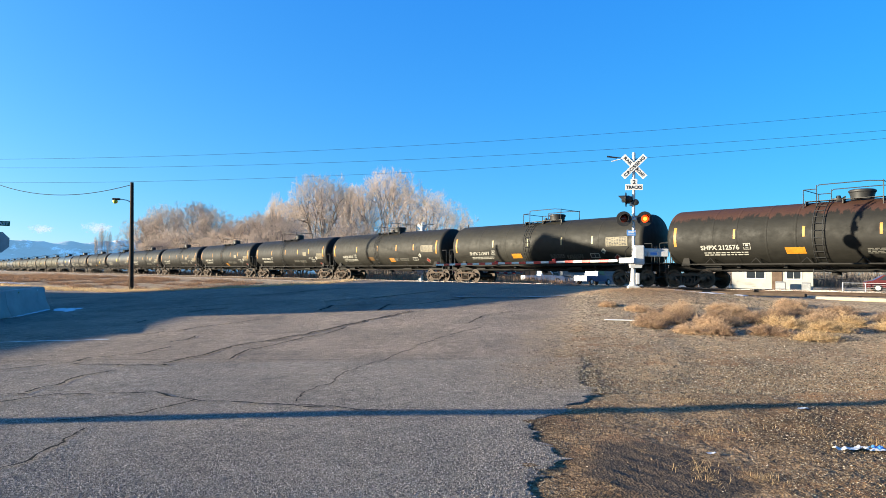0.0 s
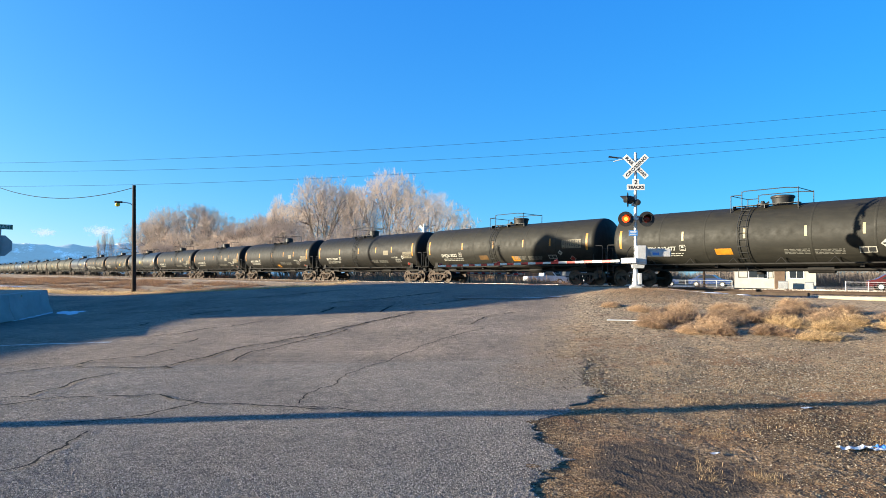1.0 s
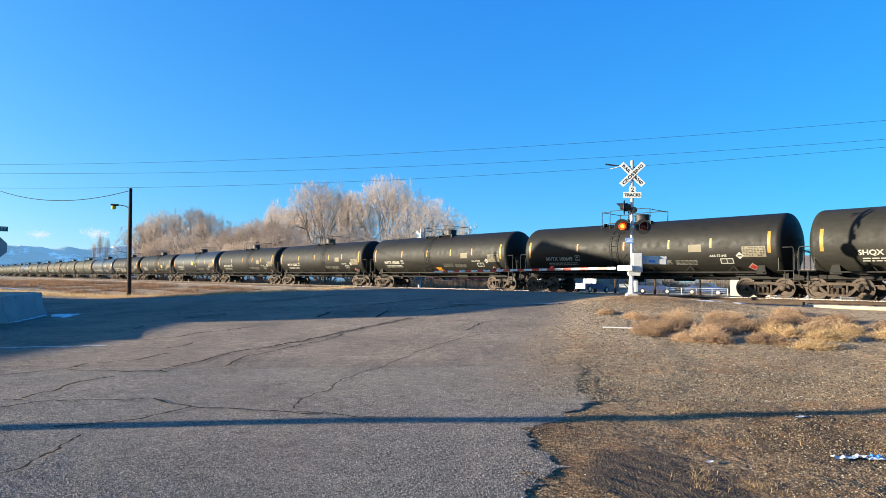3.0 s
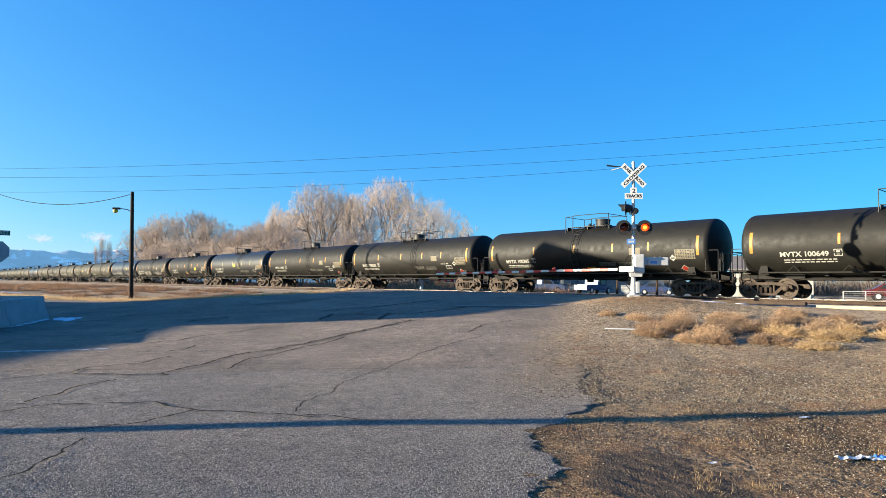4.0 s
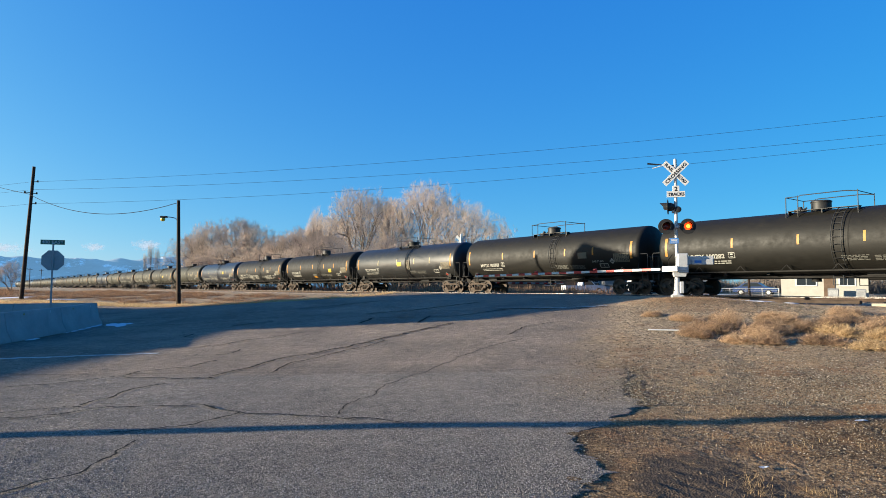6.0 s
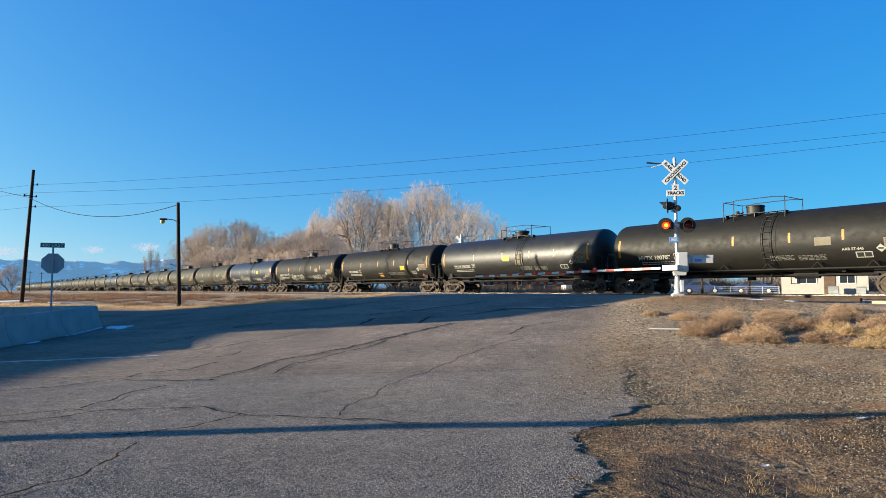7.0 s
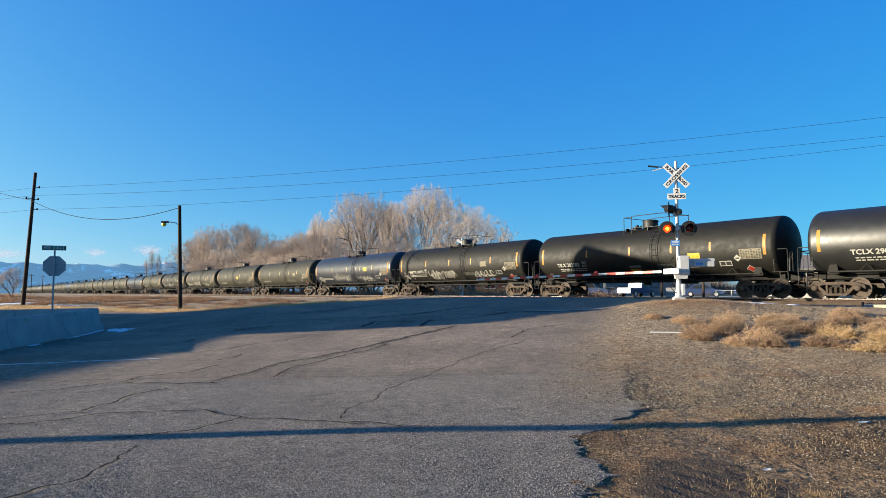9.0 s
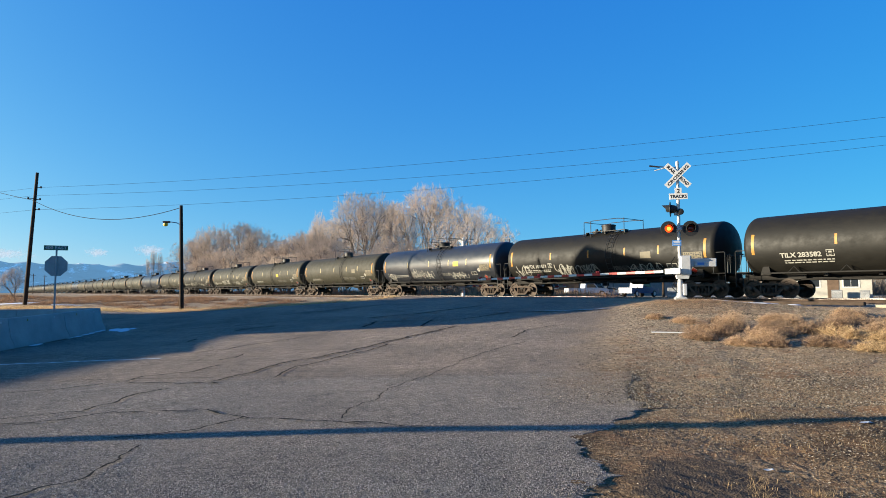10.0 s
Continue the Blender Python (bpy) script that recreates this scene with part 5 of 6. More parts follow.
def bare_tree(seed, height, width, stems, forks=5, upright=0.02, tips=17):
    """A cottonwood: stems fan out from near the ground and fork again and again to an even, rounded crown."""
    rng = random.Random(seed)
    wood, twigs = Mesh(), Mesh()

    def bend(d, amount):
        return (d + Vector((rng.gauss(0, amount), rng.gauss(0, amount), rng.gauss(0, amount * 0.7)))).normalized()

    def grow(p, d, length, r, level):
        n = 4 if level < 2 else 3
        pts, rs = [p], [r]
        for i in range(n):
            d = bend(d, 0.11)
            d = (d + Vector((0, 0, upright * (1 - d.z)))).normalized()
            pts.append(pts[-1] + d * length / n)
            rs.append(r * (1 - 0.27 * (i + 1) / n))
        (wood if level < 4 else twigs).tube(pts, rs, (7, 6, 5, 4, 3, 3)[level])
        if level == forks:
            for _ in range(tips):
                f = rng.uniform(0.15, 1.0) * n
                i = min(n - 1, int(f))
                q = pts[i].lerp(pts[i + 1], f - i)
                e = bend(d, 0.55)
                e = q + e * length * rng.uniform(0.35, 0.85)
                a = (e - q).orthogonal().normalized() * r * 0.6
                b = a.cross((e - q).normalized())
                twigs.add([q + a, q - a * 0.5 + b * 0.87, q - a * 0.5 - b * 0.87, e], [(0, 1, 3), (1, 2, 3), (2, 0, 3)])
            return
        side = d.orthogonal().normalized()
        side.rotate(Matrix.Rotation(rng.uniform(0, 6.283), 3, d))
        kids = 3 if rng.random() < 0.45 else 2
        for c in range(kids):
            s = side.copy()
            s.rotate(Matrix.Rotation(6.283 * c / kids + rng.gauss(0, 0.3), 3, d))
            t = rng.uniform(0.28, 0.70)
            grow(pts[-1], (d * math.cos(t) + s * math.sin(t)).normalized(), length * rng.uniform(0.70, 0.84), rs[-1] * rng.uniform(0.72, 0.86), level + 1)
        # a side shoot lower down
        if level:
            s = side.copy()
            s.rotate(Matrix.Rotation(rng.uniform(0, 6.283), 3, d))
            t = rng.uniform(0.5, 0.95)
            q = pts[rng.randrange(1, n)]
            grow(q, (d * math.cos(t) + s * math.sin(t)).normalized(), length * rng.uniform(0.5, 0.72), rs[-1] * 0.7, level + 1)

    for c in range(stems):
        a = 6.283 * (c + rng.uniform(-0.3, 0.3)) / stems
        t = 0.12 + 0.85 * ((c * 0.618) % 1.0)
        d = Vector((math.cos(a) * math.sin(t), math.sin(a) * math.sin(t), math.cos(t)))
        grow(Vector((0.25 * math.cos(a), 0.25 * math.sin(a), 0.0)), d, height * 0.30, height * rng.uniform(0.011, 0.017), 0)
    # brought to the height and width asked for
    zs = sorted(p[2] for p in twigs.v)
    ds = sorted(math.hypot(p[0], p[1]) for p in twigs.v)
    k, w = height / zs[int(0.96 * len(zs))], width / 2 / ds[int(0.90 * len(ds))]
    mid = height * 0.40

    def rounded(p):
        """The crown's outer shoots end near a lumpy dome."""
        q = Vector((p[0] * w / (width / 2), p[1] * w / (width / 2), (p[2] * k - mid) / (height - mid)))
        rho = q.length
        rim = 0.97 + 0.16 * noise.noise(q.normalized() * 2.2 + Vector((seed, 0, 0)))
        if rho > 0.8 * rim:
            q *= (0.8 * rim + 0.55 * (rho - 0.8 * rim)) / rho
        return (q.x * width / 2, q.y * width / 2, max(q.z * (height - mid) + mid, -0.2))

    for me in (wood, twigs):
        me.v = [rounded(p) for p in me.v]
    return wood.data("trunk", M["bark"]), twigs.data("twigs", M["twig"], 0)


TREES = [bare_tree(3, 17.0, 16.5, 7), bare_tree(11, 17.0, 15.0, 6), bare_tree(23, 17.0, 18.0, 8), bare_tree(37, 17.0, 16.0, 6)]
POPLAR = bare_tree(31, 15.0, 4.0, 5, 4, 0.4, 8)


def tree(x, y, kind, scale, turn, label, slim=1.0):
    wood, twigs = kind
    b = land(x, y)
    t = empty("tree", pose(x, y, b - 0.1, 0, 0, turn), label, "tree", "trees behind the railway")
    t.scale = (scale * slim, scale * slim, scale)
    part("trunk", wood, None, t)
    part("crown", twigs, None, t)


# crowns: direction, distance, kind, height, breadth beside the kind's own
for slope, y, i, h, wide in ((-0.022, 108, 0, 18.8, 1.12), (0.042, 97, 3, 14.0, 1.0), (-0.072, 128, 1, 19.0, 1.1), (-0.125, 122, 1, 20.0, 1.25), (-0.170, 136, 2, 16.6, 1.05), 
                             (-0.215, 112, 2, 11.4, 0.8), (-0.250, 118, 0, 11.0, 0.85), (-0.185, 103, 3, 9.6, 0.8), (-0.070, 102, 2, 9.0, 0.8), (0.000, 100, 0, 8.4, 0.8),
                             (-0.320, 142, 1, 16.4, 1.1), (-0.362, 146, 0, 15.6, 1.0), (-0.395, 150, 2, 13.0, 0.8), (-0.285, 138, 3, 14.2, 0.95), (-0.345, 132, 2, 9.6, 0.9), (-0.272, 128, 1, 9.4, 0.9),
                             (-0.300, 110, 0, 6.6, 0.7), (-0.235, 100, 3, 6.8, 0.7), (-0.155, 94, 1, 7.0, 0.7), (-0.110, 92, 2, 6.6, 0.7), (-0.040, 92, 3, 6.8, 0.7), (0.030, 92, 1, 6.2, 0.7), (-0.375, 124, 1, 7.0, 0.7)):
    tree(slope * y, y, TREES[i], h / 17.0, 61 * i + 700 * slope, "large bare cottonwood tree with pale twigs", wide * 17.0 / h)
tree(-0.197 * 110, 110, TREES[3], 14.6 / 17.0, 20, "sparse upright bare tree among the cottonwoods", 0.34)
for x, y, h in ((-102.5, 223.9, 16.8), (-102.2, 228.4, 15.5), (-103.2, 221.4, 13.3)):
    tree(x, y, POPLAR, h / 15.0, 50 * x, "narrow bare poplar tree", 0.62)
tree(-50, 74, TREES[3], 0.22, 45, "small bare shrub tree beyond the barriers")


def blades(me, x, y, z, n, h, r, rng, lean=0.5, wide=0.006, curl=0.3):
    for _ in range(n):
        a, d = rng.uniform(0, 6.283), r * math.sqrt(rng.random())
        px, py = x + d * math.cos(a), y + d * math.sin(a)
        b, k = rng.uniform(0, 6.283), rng.uniform(0.1, lean)
        hh = h * rng.uniform(0.45, 1.0)
        mx, my = px + math.cos(b) * k * hh * 0.4, py + math.sin(b) * k * hh * 0.4
        tx, ty = px + math.cos(b) * k * hh, py + math.sin(b) * k * hh
        c, s = math.cos(b + 1.57) * wide, math.sin(b + 1.57) * wide
        i = len(me.v)
        me.v += [(px - c, py - s, z), (px + c, py + s, z), (mx + c * 0.7, my + s * 0.7, z + hh * 0.6), (mx - c * 0.7, my - s * 0.7, z + hh * 0.6), (tx, ty, z + hh * (1 - curl * k))]
        me.f += [(i, i + 1, i + 2, i + 3), (i + 3, i + 2, i + 4)]


def brush(x, y, w, h, n, rng, mat="dry_brush", fine=0.0054):
    """A dry shrub: stems fan out from the root, with finer sprays at their ends."""
    me, b = Mesh(), ground_z(x, y) - 0.03
    lobes = [(rng.gauss(0, w * 0.38), rng.gauss(0, w * 0.38), rng.uniform(0.55, 1.0)) for _ in range(6)]
    for _ in range(n):
        lx, ly, lh = rng.choice(lobes)
        a, el = rng.uniform(0, 6.283), math.acos(rng.uniform(0.0, 1.0))
        k = rng.uniform(0.7, 1.08)
        d = Vector((math.cos(a) * math.sin(el) * w * 0.72, math.sin(a) * math.sin(el) * w * 0.72, max(0.08, math.cos(el)) * h * lh)) * k
        q = Vector((lx + rng.gauss(0, w * 0.1), ly + rng.gauss(0, w * 0.1), 0.0))
        tip = q + d
        side = Vector((-d.y, d.x, 0)).normalized() * fine
        i = len(me.v)
        me.v += [tuple(q - side), tuple(q + side), tuple(tip)]
        me.f.append((i, i + 1, i + 2))
        for _ in range(8):
            f = rng.uniform(0.45, 1.0)
            s = q.lerp(tip, f)
            e = s + Vector((rng.gauss(0, 0.042), rng.gauss(0, 0.042), rng.uniform(-0.01, 0.07)))
            sd = Vector((rng.gauss(0, 1), rng.gauss(0, 1), rng.gauss(0, 1))).normalized() * fine
            i = len(me.v)
            me.v += [tuple(s - sd), tuple(s + sd), tuple(e)]
            me.f.append((i, i + 1, i + 2))
    ob = thing("dry_shrub", me, mat, Matrix.Translation((x, y, b)), "dry straw-coloured shrub on gravel", "shrub", "dry shrubs", angle=0)
    return ob


rng = random.Random(5)
for x, y, w, h in ((6.3, 15.9, 0.5, 0.36), (6.9, 14.9, 0.45, 0.32), (7.5, 14.5, 0.4, 0.3), (7.0, 16.6, 0.62, 0.55), (7.9, 17.4, 0.66, 0.60), (8.3, 15.6, 0.5, 0.36), (8.5, 14.2, 0.45, 0.30), (9.1, 16.0, 0.45, 0.36),
                   (9.0, 13.4, 0.5, 0.28), (10.0, 14.6, 0.6, 0.34), (10.8, 15.6, 0.55, 0.40), (9.4, 17.4, 0.5, 0.42), (10.5, 16.8, 0.5, 0.36), (11.7, 14.3, 0.6, 0.36), (7.2, 18.9, 0.45, 0.30), (12.0, 16.7, 0.6, 0.40),
                   (7.7, 15.6, 0.5, 0.34), (8.6, 16.6, 0.5, 0.38), (9.6, 15.2, 0.5, 0.32), (11.2, 15.0, 0.55, 0.36), (11.2, 17.4, 0.5, 0.34), (12.6, 15.4, 0.6, 0.38), (8.3, 19.0, 0.4, 0.26), (9.9, 18.6, 0.45, 0.30), (11.9, 18.6, 0.5, 0.32), (6.9, 20.4, 0.35, 0.22)):
    brush(x, y, w * rng.uniform(0.9, 1.05), h * rng.uniform(0.95, 1.2), 760, rng, "straw_brush" if y < 15.3 and x > 8.8 else rng.choice(("dry_brush", "pale_brush")))


def spray(me, x, y, z, n, w, h, rng, wide, top=1.0):
    """A low dome of stems."""
    for _ in range(n):
        a, c = rng.uniform(0, 6.283), rng.random() * top
        r = math.sqrt(1 - c * c) * rng.uniform(0.8, 1.1)
        px, py = x + rng.gauss(0, w * 0.3), y + rng.gauss(0, w * 0.3)
        b = rng.uniform(0, 6.283)
        i = len(me.v)
        me.v += [(px - math.cos(b) * wide, py - math.sin(b) * wide, z), (px + math.cos(b) * wide, py + math.sin(b) * wide, z), (px + math.cos(a) * r * w, py + math.sin(a) * r * w, z + max(0.12, c) * h * rng.uniform(0.7, 1.1))]
        me.f.append((i, i + 1, i + 2))


# the strip along the railway: golden grass at the road, low reddish clumps behind it
gold, low, clumps = Mesh(), Mesh(), Mesh()


def strip_place():
    s, n = rng.uniform(-125, -34), rng.uniform(2, 24.6)
    x, y = UX * s + NX * n, UY * s + NY * n
    away = y - along(x, GRASS_EDGE)
    return (x, y, away) if away > 0.1 and not (x > -3.2 and n > 18) else None


for _ in range(9000):
    at = strip_place()
    if at:
        x, y, away = at
        z = ground_z(x, y) - 0.04
        if away < 1.1 + 2.4 * noise.noise((x * 0.16, 0, 4)):
            spray(gold, x, y, z, 60, 0.5, 0.30 * rng.uniform(0.5, 1.2), rng, 0.014, 0.7)
        elif rng.random() < 0.10:
            spray(low, x, y, z, 24, 0.5, 0.12 * rng.uniform(0.6, 1.4), rng, 0.014, 0.5)
for _ in range(3000):
    x = rng.uniform(-62, -3)
    y = along(x, GRASS_EDGE) + 0.1 + (1.2 + 1.6 * max(0.0, 0.4 + noise.noise((x * 0.2, 2, 4)))) * rng.random()
    if x * NX + y * NY < 24.5:
        spray(gold, x, y, ground_z(x, y) - 0.04, 44, 0.42, 0.34 * rng.uniform(0.6, 1.2), rng, 0.014, 0.9)
for _ in range(700):
    at = strip_place()
    if at and at[2] > 0.8 and at[0] * NX + at[1] * NY < 20.5 and noise.noise((at[0] * 0.22, at[1] * 0.22, 3)) > rng.uniform(-0.45, 0.1):
        k = rng.uniform(0.7, 1.5)
        spray(clumps, at[0], at[1], ground_z(at[0], at[1]) - 0.05, 260, 0.75 * k, 0.33 * k, rng, 0.018, 1.0)
for me, name, mat, label, cat in ((gold, "dry_grass", "gold_grass", "dry golden grass on the strip before the railway", "dry grass"), (low, "dry_grass", "dry_grass", "thin flattened dry grass before the railway", "dry grass"),
                                  (clumps, "dry_weeds", "rust_weed", "low reddish-brown dry weeds on the railway strip", "weeds")):
    tagged(thing(name, me, mat, angle=0), label, cat, kind="stuff")
me = Mesh()
for _ in range(1700):
    x, y = rng.gauss(9.4, 1.8), rng.gauss(22.8, 1.5)
    if x < along(y, EDGE) + 0.2:
        continue
    spray(me, x, y, ground_z(x, y) - 0.02, 9, 0.2, 0.10 * rng.uniform(0.4, 1.4), rng, 0.006)
for _ in range(9000):
    x, y = rng.uniform(3, 22), rng.uniform(9.5, 25.5)
    if x < along(y, EDGE) + 0.5 or noise.noise((x * 0.45, y * 0.45, 8)) < rng.uniform(-0.25, 0.45):
        continue
    spray(me, x, y, ground_z(x, y) - 0.015, 5, 0.16, 0.06 * rng.uniform(0.4, 1.6), rng, 0.004)
for _ in range(1600):
    x, y = rng.gauss(9.3, 0.9), rng.gauss(23.9, 0.7)
    spray(me, x, y, ground_z(x, y) - 0.02, 9, 0.18, 0.10 * rng.uniform(0.4, 1.3), rng, 0.006)
tagged(thing("dry_grass", me, "dry_brush", angle=0), "thin dry grass on the gravel by the signal", "dry grass", kind="stuff")

# leafless woods on the plain behind the railway
me = Mesh()
for _ in range(5200):
    a, d = radians(rng.uniform(-4, 56)), rng.uniform(165, 230)
    x, y = d * math.sin(a), d * math.cos(a)
    h = 6.0 + 4.5 * noise.noise((a * 22, d * 0.02, 1))
    spray(me, x, y, 1.0, 22, 2.6, max(2.5, h), rng, 0.06)
tagged(thing("woods", me, "bark", angle=0), "leafless woods on the plain behind the railway", "woods", kind="stuff")

# scrub along the far side of the railway
me = Mesh()
for _ in range(11000):
    s = rng.uniform(-360, -46)
    n = rng.uniform(38, 62)
    x, y = UX * s + NX * n, UY * s + NY * n
    spray(me, x, y, land(x, y) - 0.1, 16, 0.9, rng.uniform(0.6, 1.7), rng, 0.035)
tagged(thing("scrub", me, "rust_weed", angle=0), "low dry scrub along the far side of the railway", "scrub", kind="stuff")

# weeds and loose stones near the camera
me = Mesh()
for x, y, n, h in ((2.6, 5.5, 40, 0.14), (3.1, 5.4, 50, 0.16), (3.8, 8.3, 35, 0.13), (4.3, 8.3, 30, 0.10), (5.3, 9.8, 25, 0.13), (4.6, 6.8, 25, 0.22), (3.4, 6.9, 20, 0.10), (2.9, 6.3, 16, 0.1), (4.0, 9.9, 30, 0.12), (4.9, 6.1, 30, 0.16)):
    blades(me, x, y, ground_z(x, y) - 0.01, n, h * 0.6, 0.2, rng, 3.0, 0.0014)
for x, y in [(3.85, 8.39), (4.01, 8.21), (3.4, 6.95), (3.47, 6.76), (2.69, 5.57), (2.61, 5.28), (3.1, 5.35), (3.16, 5.29), (4.68, 8.66), (5.58, 11.47)]:
    spray(me, x, y, ground_z(x, y) - 0.01, 46, 0.15, rng.uniform(0.06, 0.13), rng, 0.0022)
for _ in range(700):
    x, y = rng.uniform(1.4, 11), rng.uniform(3.5, 13)
    if x < along(y, EDGE) + 0.15:
        continue
    blades(me, x, y, ground_z(x, y) - 0.003, 2, rng.uniform(0.015, 0.04), 0.08, rng, 4.0, 0.0016, 0.2)
for _ in range(900):
    x, y = rng.uniform(2.4, 9), rng.uniform(4.2, 11)
    if x < along(y, EDGE) + 0.9 or noise.noise((x * 1.1, y * 1.1, 5)) < rng.uniform(0.05, 0.5):
        continue
    spray(me, x, y, ground_z(x, y), 9, 0.13, 0.09, rng, 0.0022, 0.5)
# tufts with upright stalks, and stems that lie flat
for x, y in ((3.96, 8.65), (4.08, 8.42), (4.84, 8.99), (3.56, 7.05), (4.27, 7.18), (2.84, 5.84), (2.62, 5.21), (3.15, 5.37), (3.23, 5.27), (5.06, 6.56), (4.96, 6.31), (4.17, 9.88), (4.49, 10.01), (5.56, 11.7), (2.75, 5.5), (3.9, 6.9)):
    z = ground_z(x, y) - 0.01
    spray(me, x, y, z, 40, 0.14, 0.05, rng, 0.0022, 0.5)
    blades(me, x, y, z, 5, rng.uniform(0.05, 0.11), 0.09, rng, 1.6, 0.0022, 0.25)
    blades(me, x, y, z, 14, rng.uniform(0.06, 0.10), 0.16, rng, 2.6, 0.0024, 0.3)
for _ in range(2600):
    x, y = rng.uniform(2.6, 9), rng.uniform(4.0, 10.5)
    if x < along(y, EDGE) + 0.9 or noise.noise((x * 0.9, y * 0.9, 15)) < rng.uniform(-0.15, 0.4):
        continue
    blades(me, x, y, ground_z(x, y) - 0.002, 2, rng.uniform(0.02, 0.05), 0.10, rng, 4.5, 0.0021, 0.19)
tagged(thing("dry_weeds", me, "weed_stem", angle=0), "brittle straw-coloured weeds on gravel", "weeds", kind="stuff")


def stones(count, box, size, rng, name, label):
    me = Mesh()
    x0, x1, y0, y1 = box
    for _ in range(count):
        x = rng.uniform(x0, x1)
        y = y0 + (y1 - y0) * rng.random() ** 1.5
        d = x - along(y, EDGE)
        if d < (rng.uniform(-0.2, 0.1) if y < 9.3 else rng.gauss(-0.6, 0.9)):
            continue
        # few lie in the wet hollow
        if rng.random() > 0.06 + 0.94 * smooth(0.7, 1.9, math.hypot((x - 2.4) * 1.1, (y - 5.6) * 0.7) + 0.5 * noise.noise((x * 1.3, y * 1.3, 4))):
            continue
        r = size * rng.uniform(0.45, 1.0) ** 2 * (0.6 + y / 20)
        z = (max(ground_z(x, y), road_z(x, y) - 0.004) if d < 0.3 and y > 9 else ground_z(x, y)) - 0.003
        a = rng.uniform(0, 3)
        c, s = math.cos(a), math.sin(a)
        u, w, h = r * rng.uniform(0.8, 1.5), r, r * rng.uniform(0.5, 0.9)
        i = len(me.v)
        me.v += [(x + c * u, y + s * u, z), (x - s * w, y + c * w, z + h * 0.3), (x - c * u, y - s * u, z), (x + s * w, y - c * w, z + h * 0.2), (x + r * rng.gauss(0, 0.3), y + r * rng.gauss(0, 0.3), z + h)]
        me.f += [(i, i + 1, i + 4), (i + 1, i + 2, i + 4), (i + 2, i + 3, i + 4), (i + 3, i, i + 4)]
    tagged(thing(name, me, "pebble", angle=0), label, "gravel", kind="stuff")


stones(95000, (0.9, 8.5, 3.6, 11.0), 0.0155, rng, "gravel", "loose grey and tan gravel beside the road")
stones(80000, (1.6, 13.0, 9.0, 24.0), 0.019, rng, "gravel", "loose tan gravel towards the railway")

# ---- cracks and lines on the road ----


OPEN = set()


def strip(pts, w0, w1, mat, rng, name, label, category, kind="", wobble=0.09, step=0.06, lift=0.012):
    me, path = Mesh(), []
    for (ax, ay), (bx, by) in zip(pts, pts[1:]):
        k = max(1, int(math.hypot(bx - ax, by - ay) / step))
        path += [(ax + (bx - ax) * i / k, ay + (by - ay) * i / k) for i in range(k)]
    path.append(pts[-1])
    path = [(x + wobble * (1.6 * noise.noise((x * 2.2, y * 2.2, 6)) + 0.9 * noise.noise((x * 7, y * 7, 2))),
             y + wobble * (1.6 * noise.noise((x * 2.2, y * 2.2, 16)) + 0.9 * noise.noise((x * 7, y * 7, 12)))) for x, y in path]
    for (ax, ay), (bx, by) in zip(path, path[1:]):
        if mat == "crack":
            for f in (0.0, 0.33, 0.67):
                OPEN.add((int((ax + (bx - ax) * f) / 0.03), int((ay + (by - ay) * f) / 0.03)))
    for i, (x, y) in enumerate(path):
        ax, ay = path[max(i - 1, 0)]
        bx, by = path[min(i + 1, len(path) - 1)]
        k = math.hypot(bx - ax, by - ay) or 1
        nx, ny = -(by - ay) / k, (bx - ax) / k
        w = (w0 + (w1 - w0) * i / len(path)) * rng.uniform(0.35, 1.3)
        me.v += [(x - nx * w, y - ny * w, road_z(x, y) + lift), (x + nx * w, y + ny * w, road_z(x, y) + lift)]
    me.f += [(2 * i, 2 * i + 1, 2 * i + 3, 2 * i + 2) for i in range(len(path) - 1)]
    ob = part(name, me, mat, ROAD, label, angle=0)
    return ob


rng = random.Random(9)

def crack(pts, w0, w1):
    strip(pts, w0, w1, "crack", rng, "crack", "dark open crack in the asphalt", "", wobble=0.05)


crack([(-4.3, 11.89), (-4.12, 12.38), (-3.93, 12.94), (-3.77, 13.62), (-3.65, 14.28), (-3.36, 14.72), (-2.99, 15.25), (-2.67, 15.84), (-2.31, 16.32), (-1.63, 17.76), (-0.7, 19.29), (0.41, 20.85)], 0.032, 0.055)
crack([(-3.21, 12.33), (-3.21, 12.99), (-3.19, 13.67), (-2.9, 14.04), (-2.65, 14.77), (-2.3, 15.65), (-1.7, 16.56), (-1.5, 17.38)], 0.022, 0.03)
crack([(-8.5, 10.2), (-6.72, 11.24), (-6.3, 11.87), (-6.02, 12.18), (-5.99, 12.78), (-5.22, 13.41), (-5.06, 14.34)], 0.024, 0.028)
crack([(-5.95, 12.04), (-5.21, 11.79), (-4.65, 11.65), (-4.24, 11.79), (-4.08, 11.59)], 0.022, 0.03)
crack([(-5.1, 9.1), (-5.09, 9.51), (-5.01, 9.75), (-5.05, 10.23), (-5.04, 10.66), (-4.73, 11.12)], 0.022, 0.026)
crack([(-6.4, 8.3), (-5.35, 8.98), (-5.21, 9.05), (-5.0, 8.97)], 0.018, 0.018)
crack([(-6.0, 8.1), (-5.02, 8.42), (-4.87, 8.62), (-4.6, 8.96), (-3.94, 8.96), (-3.32, 9.08), (-3.01, 8.74), (-2.55, 8.46), (-1.88, 8.32), (-1.25, 8.08), (-0.92, 7.96)], 0.022, 0.018)
